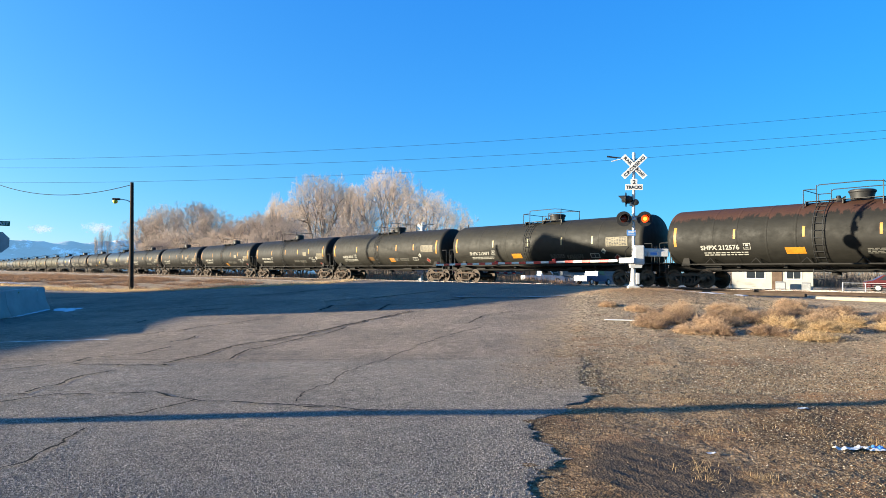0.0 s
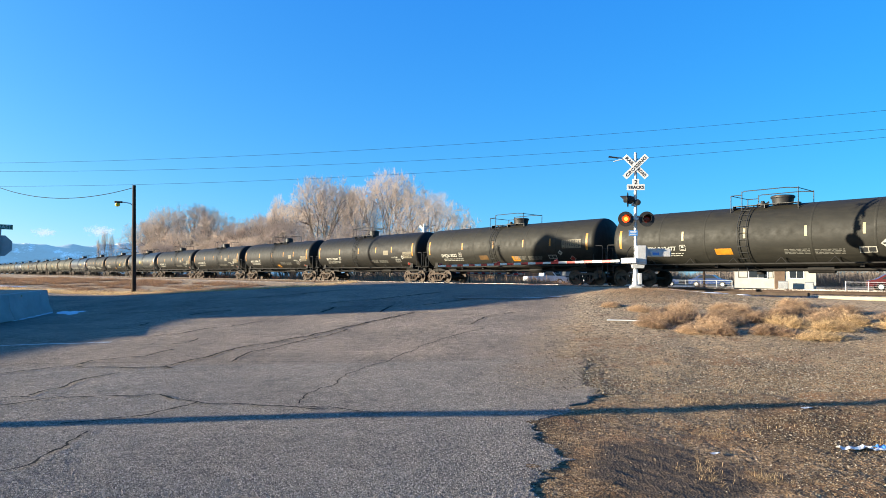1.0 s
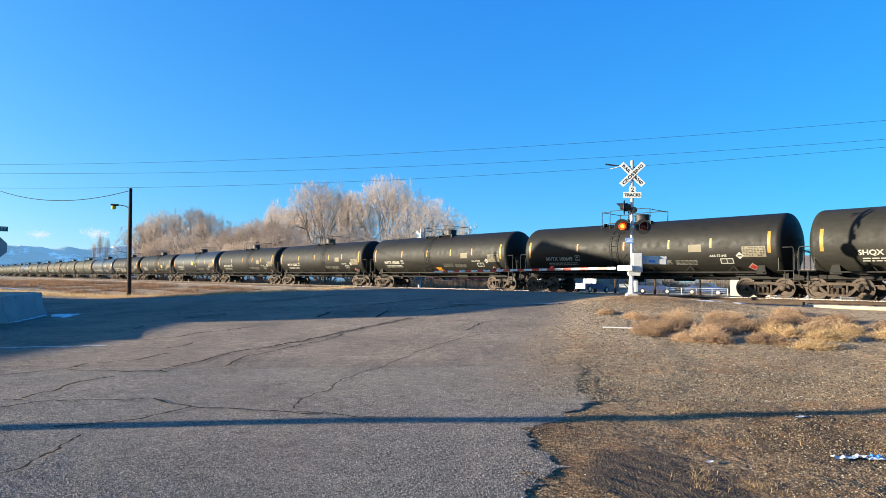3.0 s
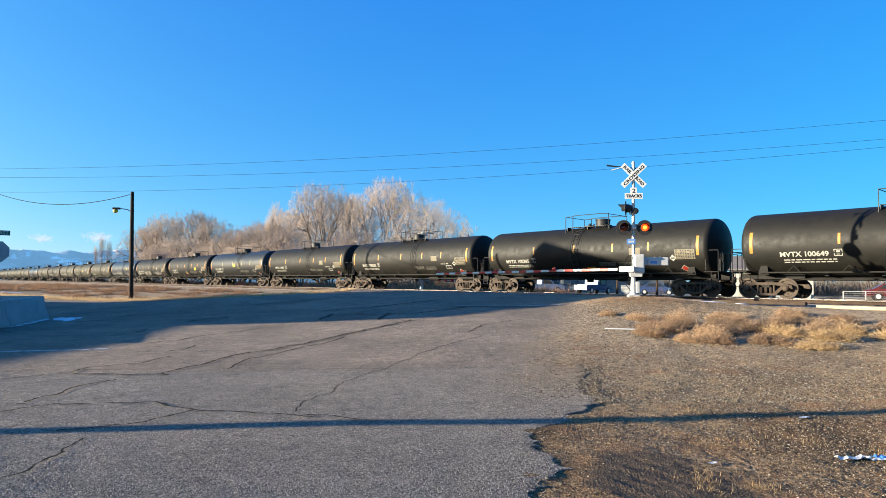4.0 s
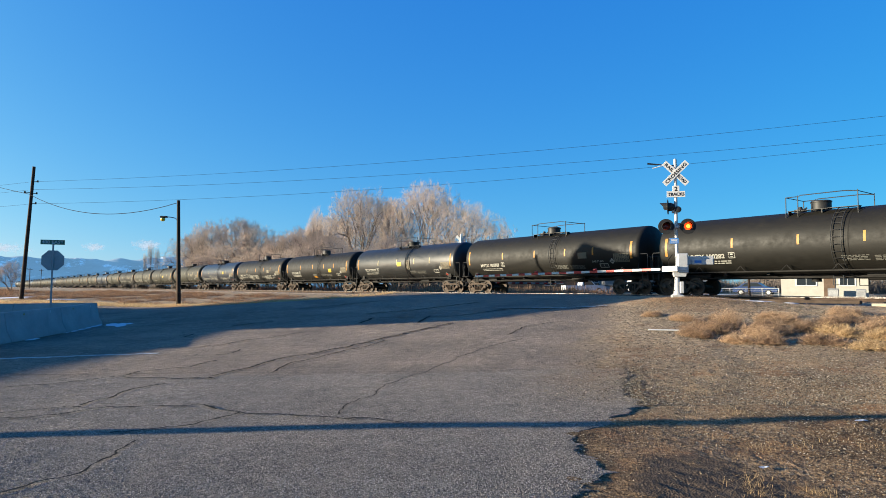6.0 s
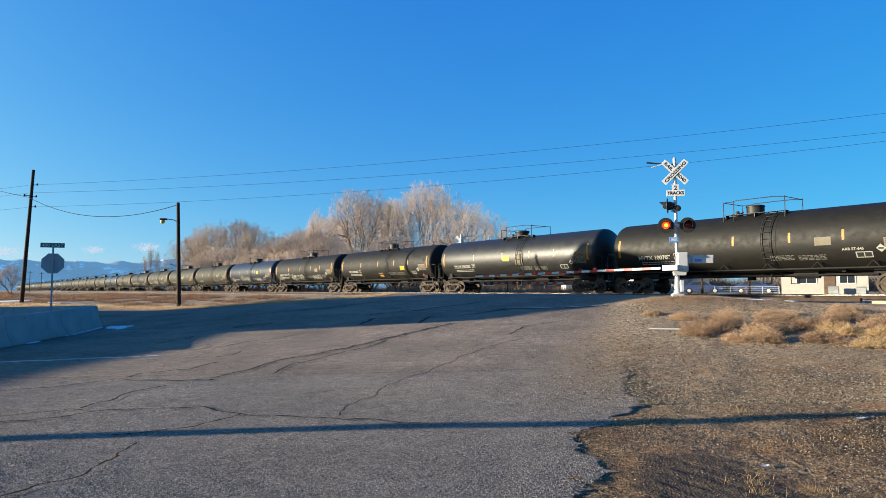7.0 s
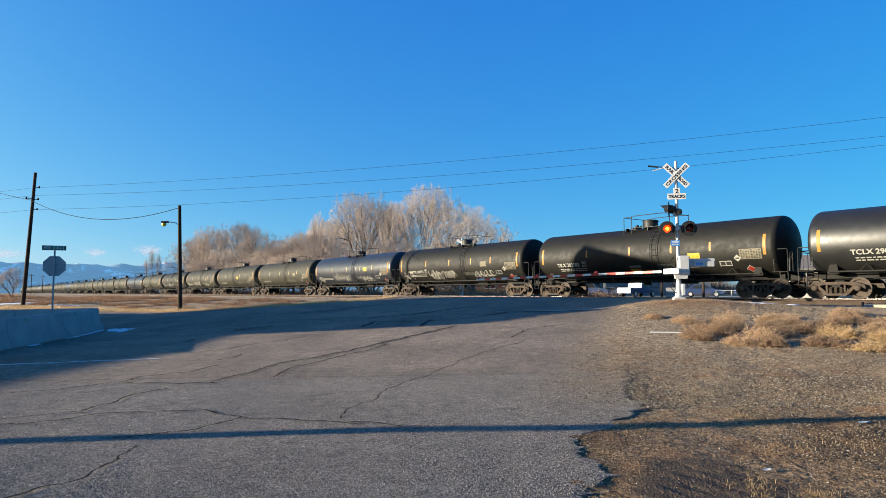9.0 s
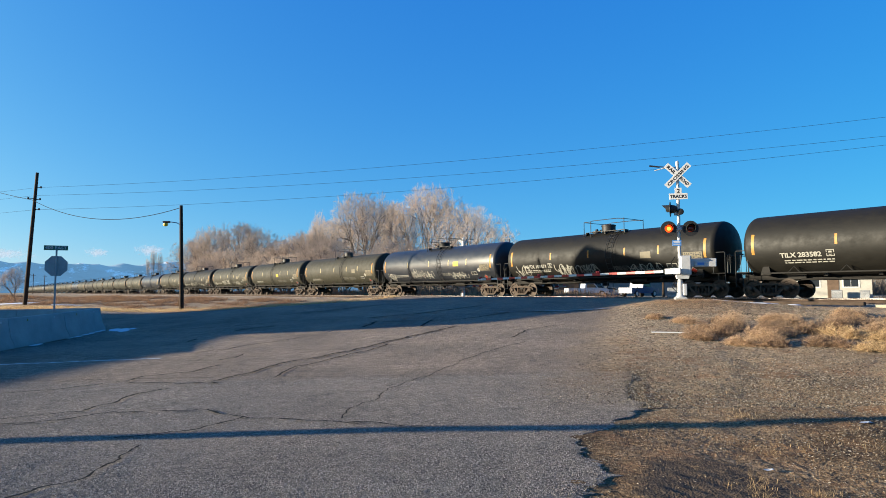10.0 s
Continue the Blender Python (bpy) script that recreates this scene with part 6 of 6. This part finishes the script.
crack([(-2.66, 8.53), (-2.74, 8.37), (-2.82, 8.07), (-2.93, 7.82), (-3.11, 7.64), (-3.41, 7.51), (-3.73, 7.29)], 0.018, 0.018)
crack([(-3.7, 5.0), (-3.45, 5.32), (-3.34, 5.56), (-3.23, 5.7), (-3.19, 5.9), (-3.2, 6.3), (-3.25, 6.6), (-3.26, 6.96)], 0.016, 0.013)
crack([(-1.27, 8.36), (-1.38, 8.87), (-1.23, 9.19), (-1.07, 9.55), (-1.0, 9.92), (-0.91, 10.74), (-0.7, 11.21), (-0.16, 12.39), (0.36, 13.72), (1.03, 15.04), (2.15, 16.62)], 0.009, 0.017)
crack([(-6.55, 17.01), (-5.85, 17.62), (-5.61, 18.37), (-5.1, 18.69), (-4.36, 19.94)], 0.036, 0.036)
crack([(-5.32, 15.3), (-5.08, 15.59), (-5.11, 16.32)], 0.03, 0.024)
crack([(-2.79, 22.16), (-2.47, 23.83), (-1.12, 23.33), (0.45, 23.07), (1.12, 23.52), (2.6, 25.0)], 0.06, 0.06)
crack([(-0.79, 21.45), (-0.4, 23.37)], 0.05, 0.05)
crack([(-1.22, 8.17), (-0.94, 8.08), (-0.47, 7.78), (-0.26, 7.8)], 0.016, 0.013)
crack([(-3.07, 25.45), (-2.26, 25.85), (-1.12, 26.27), (1.8, 29.5)], 0.07, 0.07)
crack([(-7.42, 22.85), (-7.16, 23.38), (-6.32, 24.06)], 0.06, 0.05)
crack([(-7.89, 19.64), (-7.91, 20.48)], 0.04, 0.04)
crack([(1.9, 17.5), (2.6, 19.2), (3.9, 20.1)], 0.03, 0.02)
crack([(-10, 28), (-6, 30), (-3, 33)], 0.08, 0.08)
crack([(-12, 24), (-9, 24.5), (-6, 26)], 0.06, 0.05)
# a thin dark line drawn straight across the asphalt
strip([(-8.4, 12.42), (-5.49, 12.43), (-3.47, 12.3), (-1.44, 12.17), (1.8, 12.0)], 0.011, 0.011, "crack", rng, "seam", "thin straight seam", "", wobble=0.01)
strip([(2.3, 25.8), (3.54, 25.1), (4.62, 24.7), (6.4, 24.4)], 0.30, 0.36, "line_paint", rng, "painted_line", "worn white stop line", "", wobble=0.02, lift=0.010)
strip([(-14.0, 13.3), (-9.25, 15.3), (-8.54, 15.7), (-7.12, 16.07)], 0.10, 0.10, "line_paint", rng, "painted_line", "worn white edge line", "", wobble=0.02, lift=0.003)

# aggregate that stands proud of the worn asphalt
me = Mesh()
for _ in range(120000):
    y = 4.0 + 8.0 * rng.random() ** 1.7
    x = rng.uniform(-0.72 * y, min(0.6 * y, along(y, EDGE) - abs(rng.gauss(0.0, 0.12))))
    if (int(x / 0.03), int(y / 0.03)) in OPEN:
        continue
    r = 0.0105 * rng.uniform(0.5, 1.0) * (0.75 + y / 30)
    z = road_z(x, y) - 0.006
    a = rng.uniform(0, 3)
    c, sn = math.cos(a) * r, math.sin(a) * r
    i = len(me.v)
    me.v += [(x + c, y + sn, z), (x - sn, y + c, z), (x - c, y - sn, z), (x + sn, y - c, z), (x + rng.gauss(0, 0.25) * r, y + rng.gauss(0, 0.25) * r, z + 0.005 + r * rng.uniform(0.25, 1.0) * (1.1 - y / 16))]
    me.f += [(i, i + 1, i + 4), (i + 1, i + 2, i + 4), (i + 2, i + 3, i + 4), (i + 3, i, i + 4)]
tagged(thing("aggregate", me, "aggregate", angle=0), "coarse stone aggregate in the worn asphalt", "gravel", kind="stuff")

# ---- far off ----


def ridge(dist, a0, a1, base, peaks, seed, mat, name, label):
    """A range with spurs and gullies down its flank."""
    me, n, k = Mesh(), 300, 16
    for i in range(n + 1):
        f = i / n
        a = radians(a0 + (a1 - a0) * f)
        h = base + peaks * (0.55 * noise.noise((f * 5 + seed, 0, 0)) + 0.3 * noise.noise((f * 13 + seed, 2, 0)) + 0.2 * noise.noise((f * 34 + seed, 5, 0)) + 0.1 * noise.noise((f * 80 + seed, 7, 0)))
        h *= smooth(0, 0.06, f) * (1 - smooth(0.9, 1, f))
        for j in range(k):
            g = j / (k - 2)
            spur = noise.noise((f * 22 + seed + g * 0.8, g * 1.2, 3)) + 0.4 * noise.noise((f * 55, g * 2, 8))
            r = dist * (1 + 0.06 * g + 0.012 * spur * math.sin(math.pi * min(g, 1)))
            z = h * (g ** 0.8 if j < k - 1 else 0.6)
            me.v.append((r * math.sin(a), r * math.cos(a), 1.0 + z - (6 if j == 0 else 0)))
    for i in range(n):
        me.f += [(i * k + j, (i + 1) * k + j, (i + 1) * k + j + 1, i * k + j + 1) for j in range(k - 1)]
    thing(name, me, mat, None, label, "mountains", kind="structure", angle=180)


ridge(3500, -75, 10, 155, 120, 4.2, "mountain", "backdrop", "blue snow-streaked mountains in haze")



def cloud(az, el, w, h, seed):
    """A far low puff of cloud."""
    m = Mat("cloud", (0.85, 0.83, 0.80), 1.0)
    v = m.coords((1.0 / w, 0.0, 1.0 / h))
    off = m.n.new("ShaderNodeVectorMath")
    off.operation = "LENGTH"
    m.l.new(v, off.inputs[0])
    lump = m.math("SUBTRACT", m.math("MULTIPLY", m.noise(m.coords((1.0 / h, 0.001 * seed, 1.5 / h)), 1.6, 6, 0.6), 2.3), m.math("MULTIPLY", off.outputs["Value"], 1.45))
    m.l.new(m.ramp(lump, [(0.15, (0, 0, 0)), (1.0, (0.7, 0.7, 0.7))]), m.b.inputs["Alpha"])
    # a faint warm glow stands in for sunlight on the cloud
    m.b.inputs["Emission Color"].default_value = (0.85, 0.78, 0.72, 1)
    m.b.inputs["Emission Strength"].default_value = 0.2
    a, d = radians(az), 4400
    me = Mesh()
    for i in range(9):
        for j in range(5):
            me.v.append((w * (i / 4 - 1), 0.12 * w * (i / 4 - 1) ** 2, h * (j / 2 - 1)))
    me.f += [(i * 5 + j, (i + 1) * 5 + j, (i + 1) * 5 + j + 1, i * 5 + j + 1) for i in range(8) for j in range(4)]
    M["cloud"] = m.m
    ob = thing("cloud", me, "cloud", pose(d * math.sin(a), d * math.cos(a), 1.65 + d * math.tan(radians(el)), 0, 0, -az), "small pale cloud low over the mountains", "cloud", kind="structure", angle=180)
    ob.visible_shadow = False


cloud(-24.9, 3.5, 127, 52, 1)
cloud(-28.7, 3.2, 93, 39, 2)
cloud(-35.2, 2.9, 250, 50, 3)


def building(x, y, turn, w, d, h, roof, mat, doors, wins, label, name="house"):
    b = land(x, y)
    ob = empty(name, pose(x, y, b, 0, 0, turn), label, name.replace("_", " "))
    part("wall", Mesh().box((0, 0, h / 2 - 0.1), (w, d, h + 0.2)), mat, ob)
    part("roof", Mesh().prism([(-d / 2 - 0.4, h), (d / 2 + 0.4, h), (d / 2 + 0.4, h + 0.12), (0, h + roof), (-d / 2 - 0.4, h + 0.12)], -w / 2 - 0.4, w / 2 + 0.4, pose(0, 0, 0, 0, 0, 90)), "house_roof", ob)
    for u, z, ww, hh in wins:
        wn_ = part("window", Mesh().box((u, -d / 2 - 0.01, z), (ww + 0.16, 0.06, hh + 0.16)), "sign_white", ob)
        part("pane", Mesh().box((u - ww / 4, -d / 2 - 0.035, z), (ww / 2 - 0.04, 0.03, hh)), "glass_dark", wn_)
        part("pane", Mesh().box((u + ww / 4, -d / 2 - 0.035, z), (ww / 2 - 0.04, 0.03, hh)), "glass_dark", wn_)
    for u in doors:
        part("door", Mesh().box((u, -d / 2 - 0.01, 1.02), (0.85, 0.07, 2.05)), "shed_brown", ob)
    return ob


# the white house behind the railway, facing the sun
building(35.2, 58.0, -32, 6.5, 7.0, 2.5, 1.5, "house_white", (0.45,), ((-1.3, 1.45, 1.5, 0.85), (1.75, 1.45, 1.1, 0.85)), "low white house with dark windows behind the railway")
building(60, 66, -30, 9.0, 7.0, 2.6, 1.6, "house_white", (1.5,), ((-2.0, 1.5, 1.5, 1.0),), "low white house with dark windows behind the railway")
building(16, 130, -5, 22, 12, 4.0, 1.5, "shed_brown", (0.0,), ((-6, 2, 2, 1.2), (6, 2, 2, 1.2)), "brown single-storey building far behind the railway", "shop")
building(40, 120, -10, 18, 12, 3.4, 1.2, "shed_grey", (3.0,), ((-4, 1.8, 2.4, 1.2),), "grey metal building far behind the railway", "shop")
building(30, 150, 0, 24, 12, 4.4, 1.8, "shed_grey", (0.0,), ((-6, 2, 2, 1.2), (5, 2, 2, 1.2)), "pale building far behind the railway", "shop")
# the tall barn beside the road, which throws the long shadow over it
eaves = [(-8.0, -0.5), (-8.0, 2.55), (9.8, 2.77), (12.1, 2.78), (13.5, 2.82), (14.7, 2.92), (16.0, 3.05), (17.5, 3.09), (19.5, 3.17), (20.15, 3.26), (19.6, 4.0), (18.95, 4.8), (19.5, 5.05), (20.65, 5.42), (21.05, 5.8), (22.1, 5.95),
         (22.9, 7.35), (25.2, 7.6), (25.7, 8.4), (27.4, 8.55), (29.0, 8.6), (31.9, 9.0), (36.7, 9.9), (37.2, 9.3), (37.2, -0.5)]
barn = empty("barn", pose(-28, 0, 0), "tall barn with a low annex beside the road", "barn")
part("wall", Mesh().prism(eaves, 0, 16, pose(0, 0, 0, 0, 0, 90)), "shed_brown", barn)


def vehicle(x, y, turn, mat, pickup, label):
    b = land(x, y)
    name = "pickup_truck" if pickup else "car"
    ob = empty(name, pose(x, y, b, 0, 0, turn), label, "pickup truck" if pickup else "car", "parked cars")
    if pickup:
        side = [(-2.85, 0.45), (-2.85, 1.10), (-0.55, 1.12), (-0.45, 1.80), (0.75, 1.82), (1.35, 1.18), (2.65, 1.08), (2.85, 0.85), (2.85, 0.45)]
        glass = [(-0.30, 1.20), (-0.28, 1.70), (0.70, 1.72), (1.15, 1.20)]
        wheels, r = (-1.85, 1.85), 0.40
    else:
        side = [(-2.25, 0.35), (-2.3, 0.85), (-1.7, 0.98), (-1.0, 1.42), (0.35, 1.44), (1.05, 1.0), (2.1, 0.82), (2.25, 0.6), (2.2, 0.35)]
        glass = [(-1.35, 1.0), (-0.9, 1.36), (0.30, 1.38), (0.85, 1.0)]
        wheels, r = (-1.4, 1.4), 0.33
    part("body", Mesh().prism(side, -0.9, 0.9), mat, ob, angle=25)
    for y_ in (-0.905, 0.905):
        part("side_window", Mesh().prism(glass, y_ - 0.012, y_ + 0.012), "glass_dark", ob)
    for wx in wheels:
        for y_ in (-0.82, 0.82):
            w = part("wheel", Mesh().lathe([(r * 0.5, -0.12), (r * 0.92, -0.12), (r, -0.08), (r, 0.08), (r * 0.92, 0.12), (r * 0.5, 0.12)], pose(wx, y_, r, 90), 20), "tyre", ob)
            part("rim", Mesh().lathe([(r * 0.6, -0.13), (r * 0.2, -0.11), (0.02, -0.125)], pose(wx, y_, r, 90 if y_ < 0 else -90) @ pose(0, 0, 0, 180), 14), "mast_silver", w)


vehicle(19.5, 86.2, 8, "car_white", True, "white pickup truck parked behind the railway")
for x, y, a, mt, pk, lb in ((30, 112, -15, "car_grey", False, "grey car parked behind the railway"), (35.7, 71.6, -35, "car_blue", False, "dark blue car parked by the white house"),
                            (50, 160, 60, "car_white", False, "white car parked far behind the railway"), (43.5, 150, 70, "car_red", False, "red car parked far behind the railway"),
                            (41.5, 50.5, -32, "car_red", False, "dark red car parked by the white house"), (45.5, 118, -60, "car_blue", False, "dark blue car parked in the yard behind the railway"), (33.0, 128, 12, "car_grey", False, "grey car parked far behind the railway"), (40, 131, -20, "car_blue", False, "dark blue car parked far behind the railway"), (46, 124, 30, "car_white", False, "white car parked far behind the railway"), (50.5, 130, -10, "car_red", False, "red car parked far behind the railway"), (31.0, 75.0, -25, "car_blue", False, "dark blue car parked in the yard behind the railway"),
                            (23.5, 76.0, 40, "car_blue", True, "dark blue pickup truck parked in the yard"), (25, 104, 5, "car_grey", True, "grey pickup truck parked behind the railway")):
    vehicle(x, y, a, mt, pk, lb)


def snow(x, y, w, d, seed, m=None):
    """A thin crust of old snow with a ragged outline."""
    me, n, rg = Mesh(), 22, random.Random(seed)
    ring = [(math.cos(6.2832 * i / n), math.sin(6.2832 * i / n), rg.uniform(0.35, 1.15)) for i in range(n)]
    for f, lift in ((1.0, -0.03), (0.8, 0.006), (0.3, 0.014)):
        for c, s_, k in ring:
            px, py = x + c * k * f * w / 2, y + s_ * k * f * d / 2
            me.v.append((px, py, (road_z(px, py) if px < along(py, EDGE) else ground_z(px, py)) + 0.012 + lift * rg.uniform(0.7, 1.3)))
    for r in range(2):
        me.f += [(r * n + i, r * n + (i + 1) % n, (r + 1) * n + (i + 1) % n, (r + 1) * n + i) for i in range(n)]
    me.f.append(tuple(range(2 * n, 3 * n)))
    thing("snow_patch", me, "snow", None, "thin patch of old snow on the ground", "snow", "snow patches", angle=60)


for i, (x, y, w, d) in enumerate(((10.9, 24.9, 1.7, 0.5), (12.2, 24.5, 1.9, 0.5), (13.4, 24.0, 1.1, 0.35),
                                  (-36, 50, 7, 1.6), (-31, 52, 4, 1.2), (-40, 57, 9, 2), (-28, 47, 3, 0.8), (18, 70, 8, 3), (27, 66, 6, 2), (34, 80, 9, 3), (22, 60, 5, 1.6))):
    snow(x, y, w, d, i)
# old snow along the foot of the barriers, heaped past their end
for i, (f, w, d) in enumerate(((0.30, 0.16, 0.5), (0.34, 0.14, 0.35), (0.62, 0.12, 0.5), (0.68, 0.16, 0.45), (0.76, 0.2, 0.6), (0.83, 0.2, 0.5), (0.9, 0.22, 0.6), (0.96, 0.3, 0.5))):
    y = 17.2 + 8.3 * f
    snow(-13.87 + (25.56 - y) * 0.1477 + 0.36 + rng.gauss(0, 0.03), y, w, d, 40 + i)
for i in range(12):
    snow(-13.2 + rng.uniform(0, 0.9), 25.3 + rng.gauss(0, 0.45), rng.uniform(0.2, 0.7), rng.uniform(0.3, 0.9), 70 + i)


def fence(x0, y0, x1, y1, n):
    """A chain-link fence: pipe posts, top rail and thin wires."""
    b = land(x0, y0)
    f = empty("wire_fence", pose(x0, y0, b), "galvanised wire fence behind the railway", "fence")
    dx, dy = x1 - x0, y1 - y0
    for i in range(n + 1):
        part("post", Mesh().rod((dx * i / n, dy * i / n, -0.1), (dx * i / n, dy * i / n, 0.75), 0.03, n=8), "mast_silver", f)
    part("top_rail", Mesh().rod((0, 0, 0.72), (dx, dy, 0.72), 0.025, n=6), "mast_silver", f)
    for z in (0.2, 0.38, 0.56):
        part("wire", Mesh().rod((0, 0, z), (dx, dy, z), 0.008, n=4), "mast_silver", f)


fence(25.9, 59.8, 30.5, 57, 4)
fence(37.5, 51.5, 50, 44, 9)
for x, y, w, h in ((33.3, 53.6, 0.8, 0.75), (35.0, 52.6, 0.7, 0.7), (22.5, 62, 0.9, 1.0)):
    b = land(x, y)
    unit = empty("air_conditioner", pose(x, y, b, 0, 0, -32), "grey metal air conditioner unit beside the house", "air conditioner", "yard units")
    part("casing", Mesh().box((0, 0, h / 2), (w, w, h), bevel=0.03), "shed_grey", unit)
    for i in range(6):
        part("louvre", Mesh().box((0, -w / 2 - 0.008, 0.12 + i * h / 8), (w * 0.86, 0.02, 0.04)), "box_silver", unit)
for x, y, w, h in ((26, 63, 1.2, 1.3), (29, 60, 1.0, 1.0), (38.5, 54, 1.1, 0.9), (41, 52, 1.2, 1.2), (45, 50, 1.0, 1.0)):
    brush(x, y, w, h, 260, rng, "rust_weed")
# pale planks left beside the near rail
for s, w in ((-13.2, 8.4), (-6.3, 4.7)):
    x, y = UX * s + NX * 25.3, UY * s + NY * 25.3
    thing("timber", Mesh().box((0, 0, 0.05), (w, 0.22, 0.13), bevel=0.02), "plank" if w < 6 else "tie_wood", TRACK @ pose(s, 25.3, land(x, y)), "pale sawn timber lying beside the track" if w < 6 else "dark old timber lying beside the track", "timber", "loose timbers")
# a pale streak on the gravel, built as a thin white bar
thing("board", Mesh().box((0, 0, 0.02), (0.95, 0.10, 0.03), bevel=0.008), "sign_white", pose(6.05, 16.95, ground_z(6.05, 16.95), 0, 0, -14), "short pale weathered board lying on gravel", "board")
# litter on the gravel
for x, y, w, d, mat, lb in ((3.08, 6.1, 0.10, 0.05, "sign_white", "scrap of white paper litter"), (5.2, 7.9, 0.16, 0.06, "sign_white", "scrap of white plastic litter")):
    me = Mesh()
    for i in range(5):
        for j in range(4):
            me.v.append((w * (i / 4 - 0.5) + 0.01 * noise.noise((i, j, x)), d * (j / 3 - 0.5), 0.012 + 0.022 * abs(noise.noise((i * 0.9, j * 0.9, y)))))
    me.f += [(i * 4 + j, (i + 1) * 4 + j, (i + 1) * 4 + j + 1, i * 4 + j + 1) for i in range(4) for j in range(3)]
    thing("litter", me, mat, pose(x, y, ground_z(x, y), 0, 0, 20), lb, "litter", "litter", angle=0)
bag = empty("litter_wrapper", pose(4.78, 6.25, ground_z(4.78, 6.25)), "crumpled blue and white plastic wrapper on gravel", "litter", "litter")
for nm, mat, dx, w, h in (("white_sheet", "sign_white", -0.16, 0.34, 0.05), ("blue_sheet", "sign_blue", 0.12, 0.12, 0.06), ("white_fold", "sign_white", 0.12, 0.26, 0.03)):
    me = Mesh()
    for i in range(9):
        for j in range(5):
            me.v.append((dx + w * (i / 8 - 0.5), (0.10 if nm != "white_fold" else 0.06) * (j / 4 - 0.5) - (0.05 if nm == "white_fold" else 0) + 0.03 * noise.noise((i * 0.5, 3, dx)), 0.015 + h * abs(noise.noise((i * 0.7, j * 0.8, dx * 9)))))
    me.f += [(i * 5 + j, (i + 1) * 5 + j, (i + 1) * 5 + j + 1, i * 5 + j + 1) for i in range(8) for j in range(4)]
    part(nm, me, mat, bag, angle=0)


# ---- what moves ----
def motions():
    times = [i * 0.5 for i in range(21)]
    for k, car in CARS.items():
        walk(car, [(t, TRACK @ pose(station(k, t), FAR_N, RAIL_Z)) for t in times])
    # the wheels of the cars that pass the crossing roll
    for k in range(-2, -13, -1):
        for tr in [o for o in CARS[k].children if o.name.split(".")[0] == "truck"]:
            for w in [o for o in tr.children if o.name.split(".")[0] == "wheelset"]:
                x = w.location.x
                rows = []
                for i in range(301):
                    t = i / 30
                    rows.append((t, pose(x, 0, 0.457, 0, math.degrees((car_shift(t)) / 0.457), 0)))
                walk(w, rows)
    # the lit lamp of the signal changes sides
    turns = (0.55, 1.15, 1.7, 2.3, 2.9, 3.5, 4.1, 4.7, 5.3, 5.9, 6.5, 7.1, 7.65, 8.2, 8.8, 9.35, 9.95)
    side, rows = 0.41, [(0.0, pose(0.41, -0.185, LAMP_Z))]
    for t in turns:
        rows += [(t - 0.017, pose(side, -0.185, LAMP_Z)), (t + 0.017, pose(-side, -0.185, LAMP_Z))]
        side = -side
    rows.append((10.0, pose(side, -0.185, LAMP_Z)))
    walk(LIT, rows)


motions()
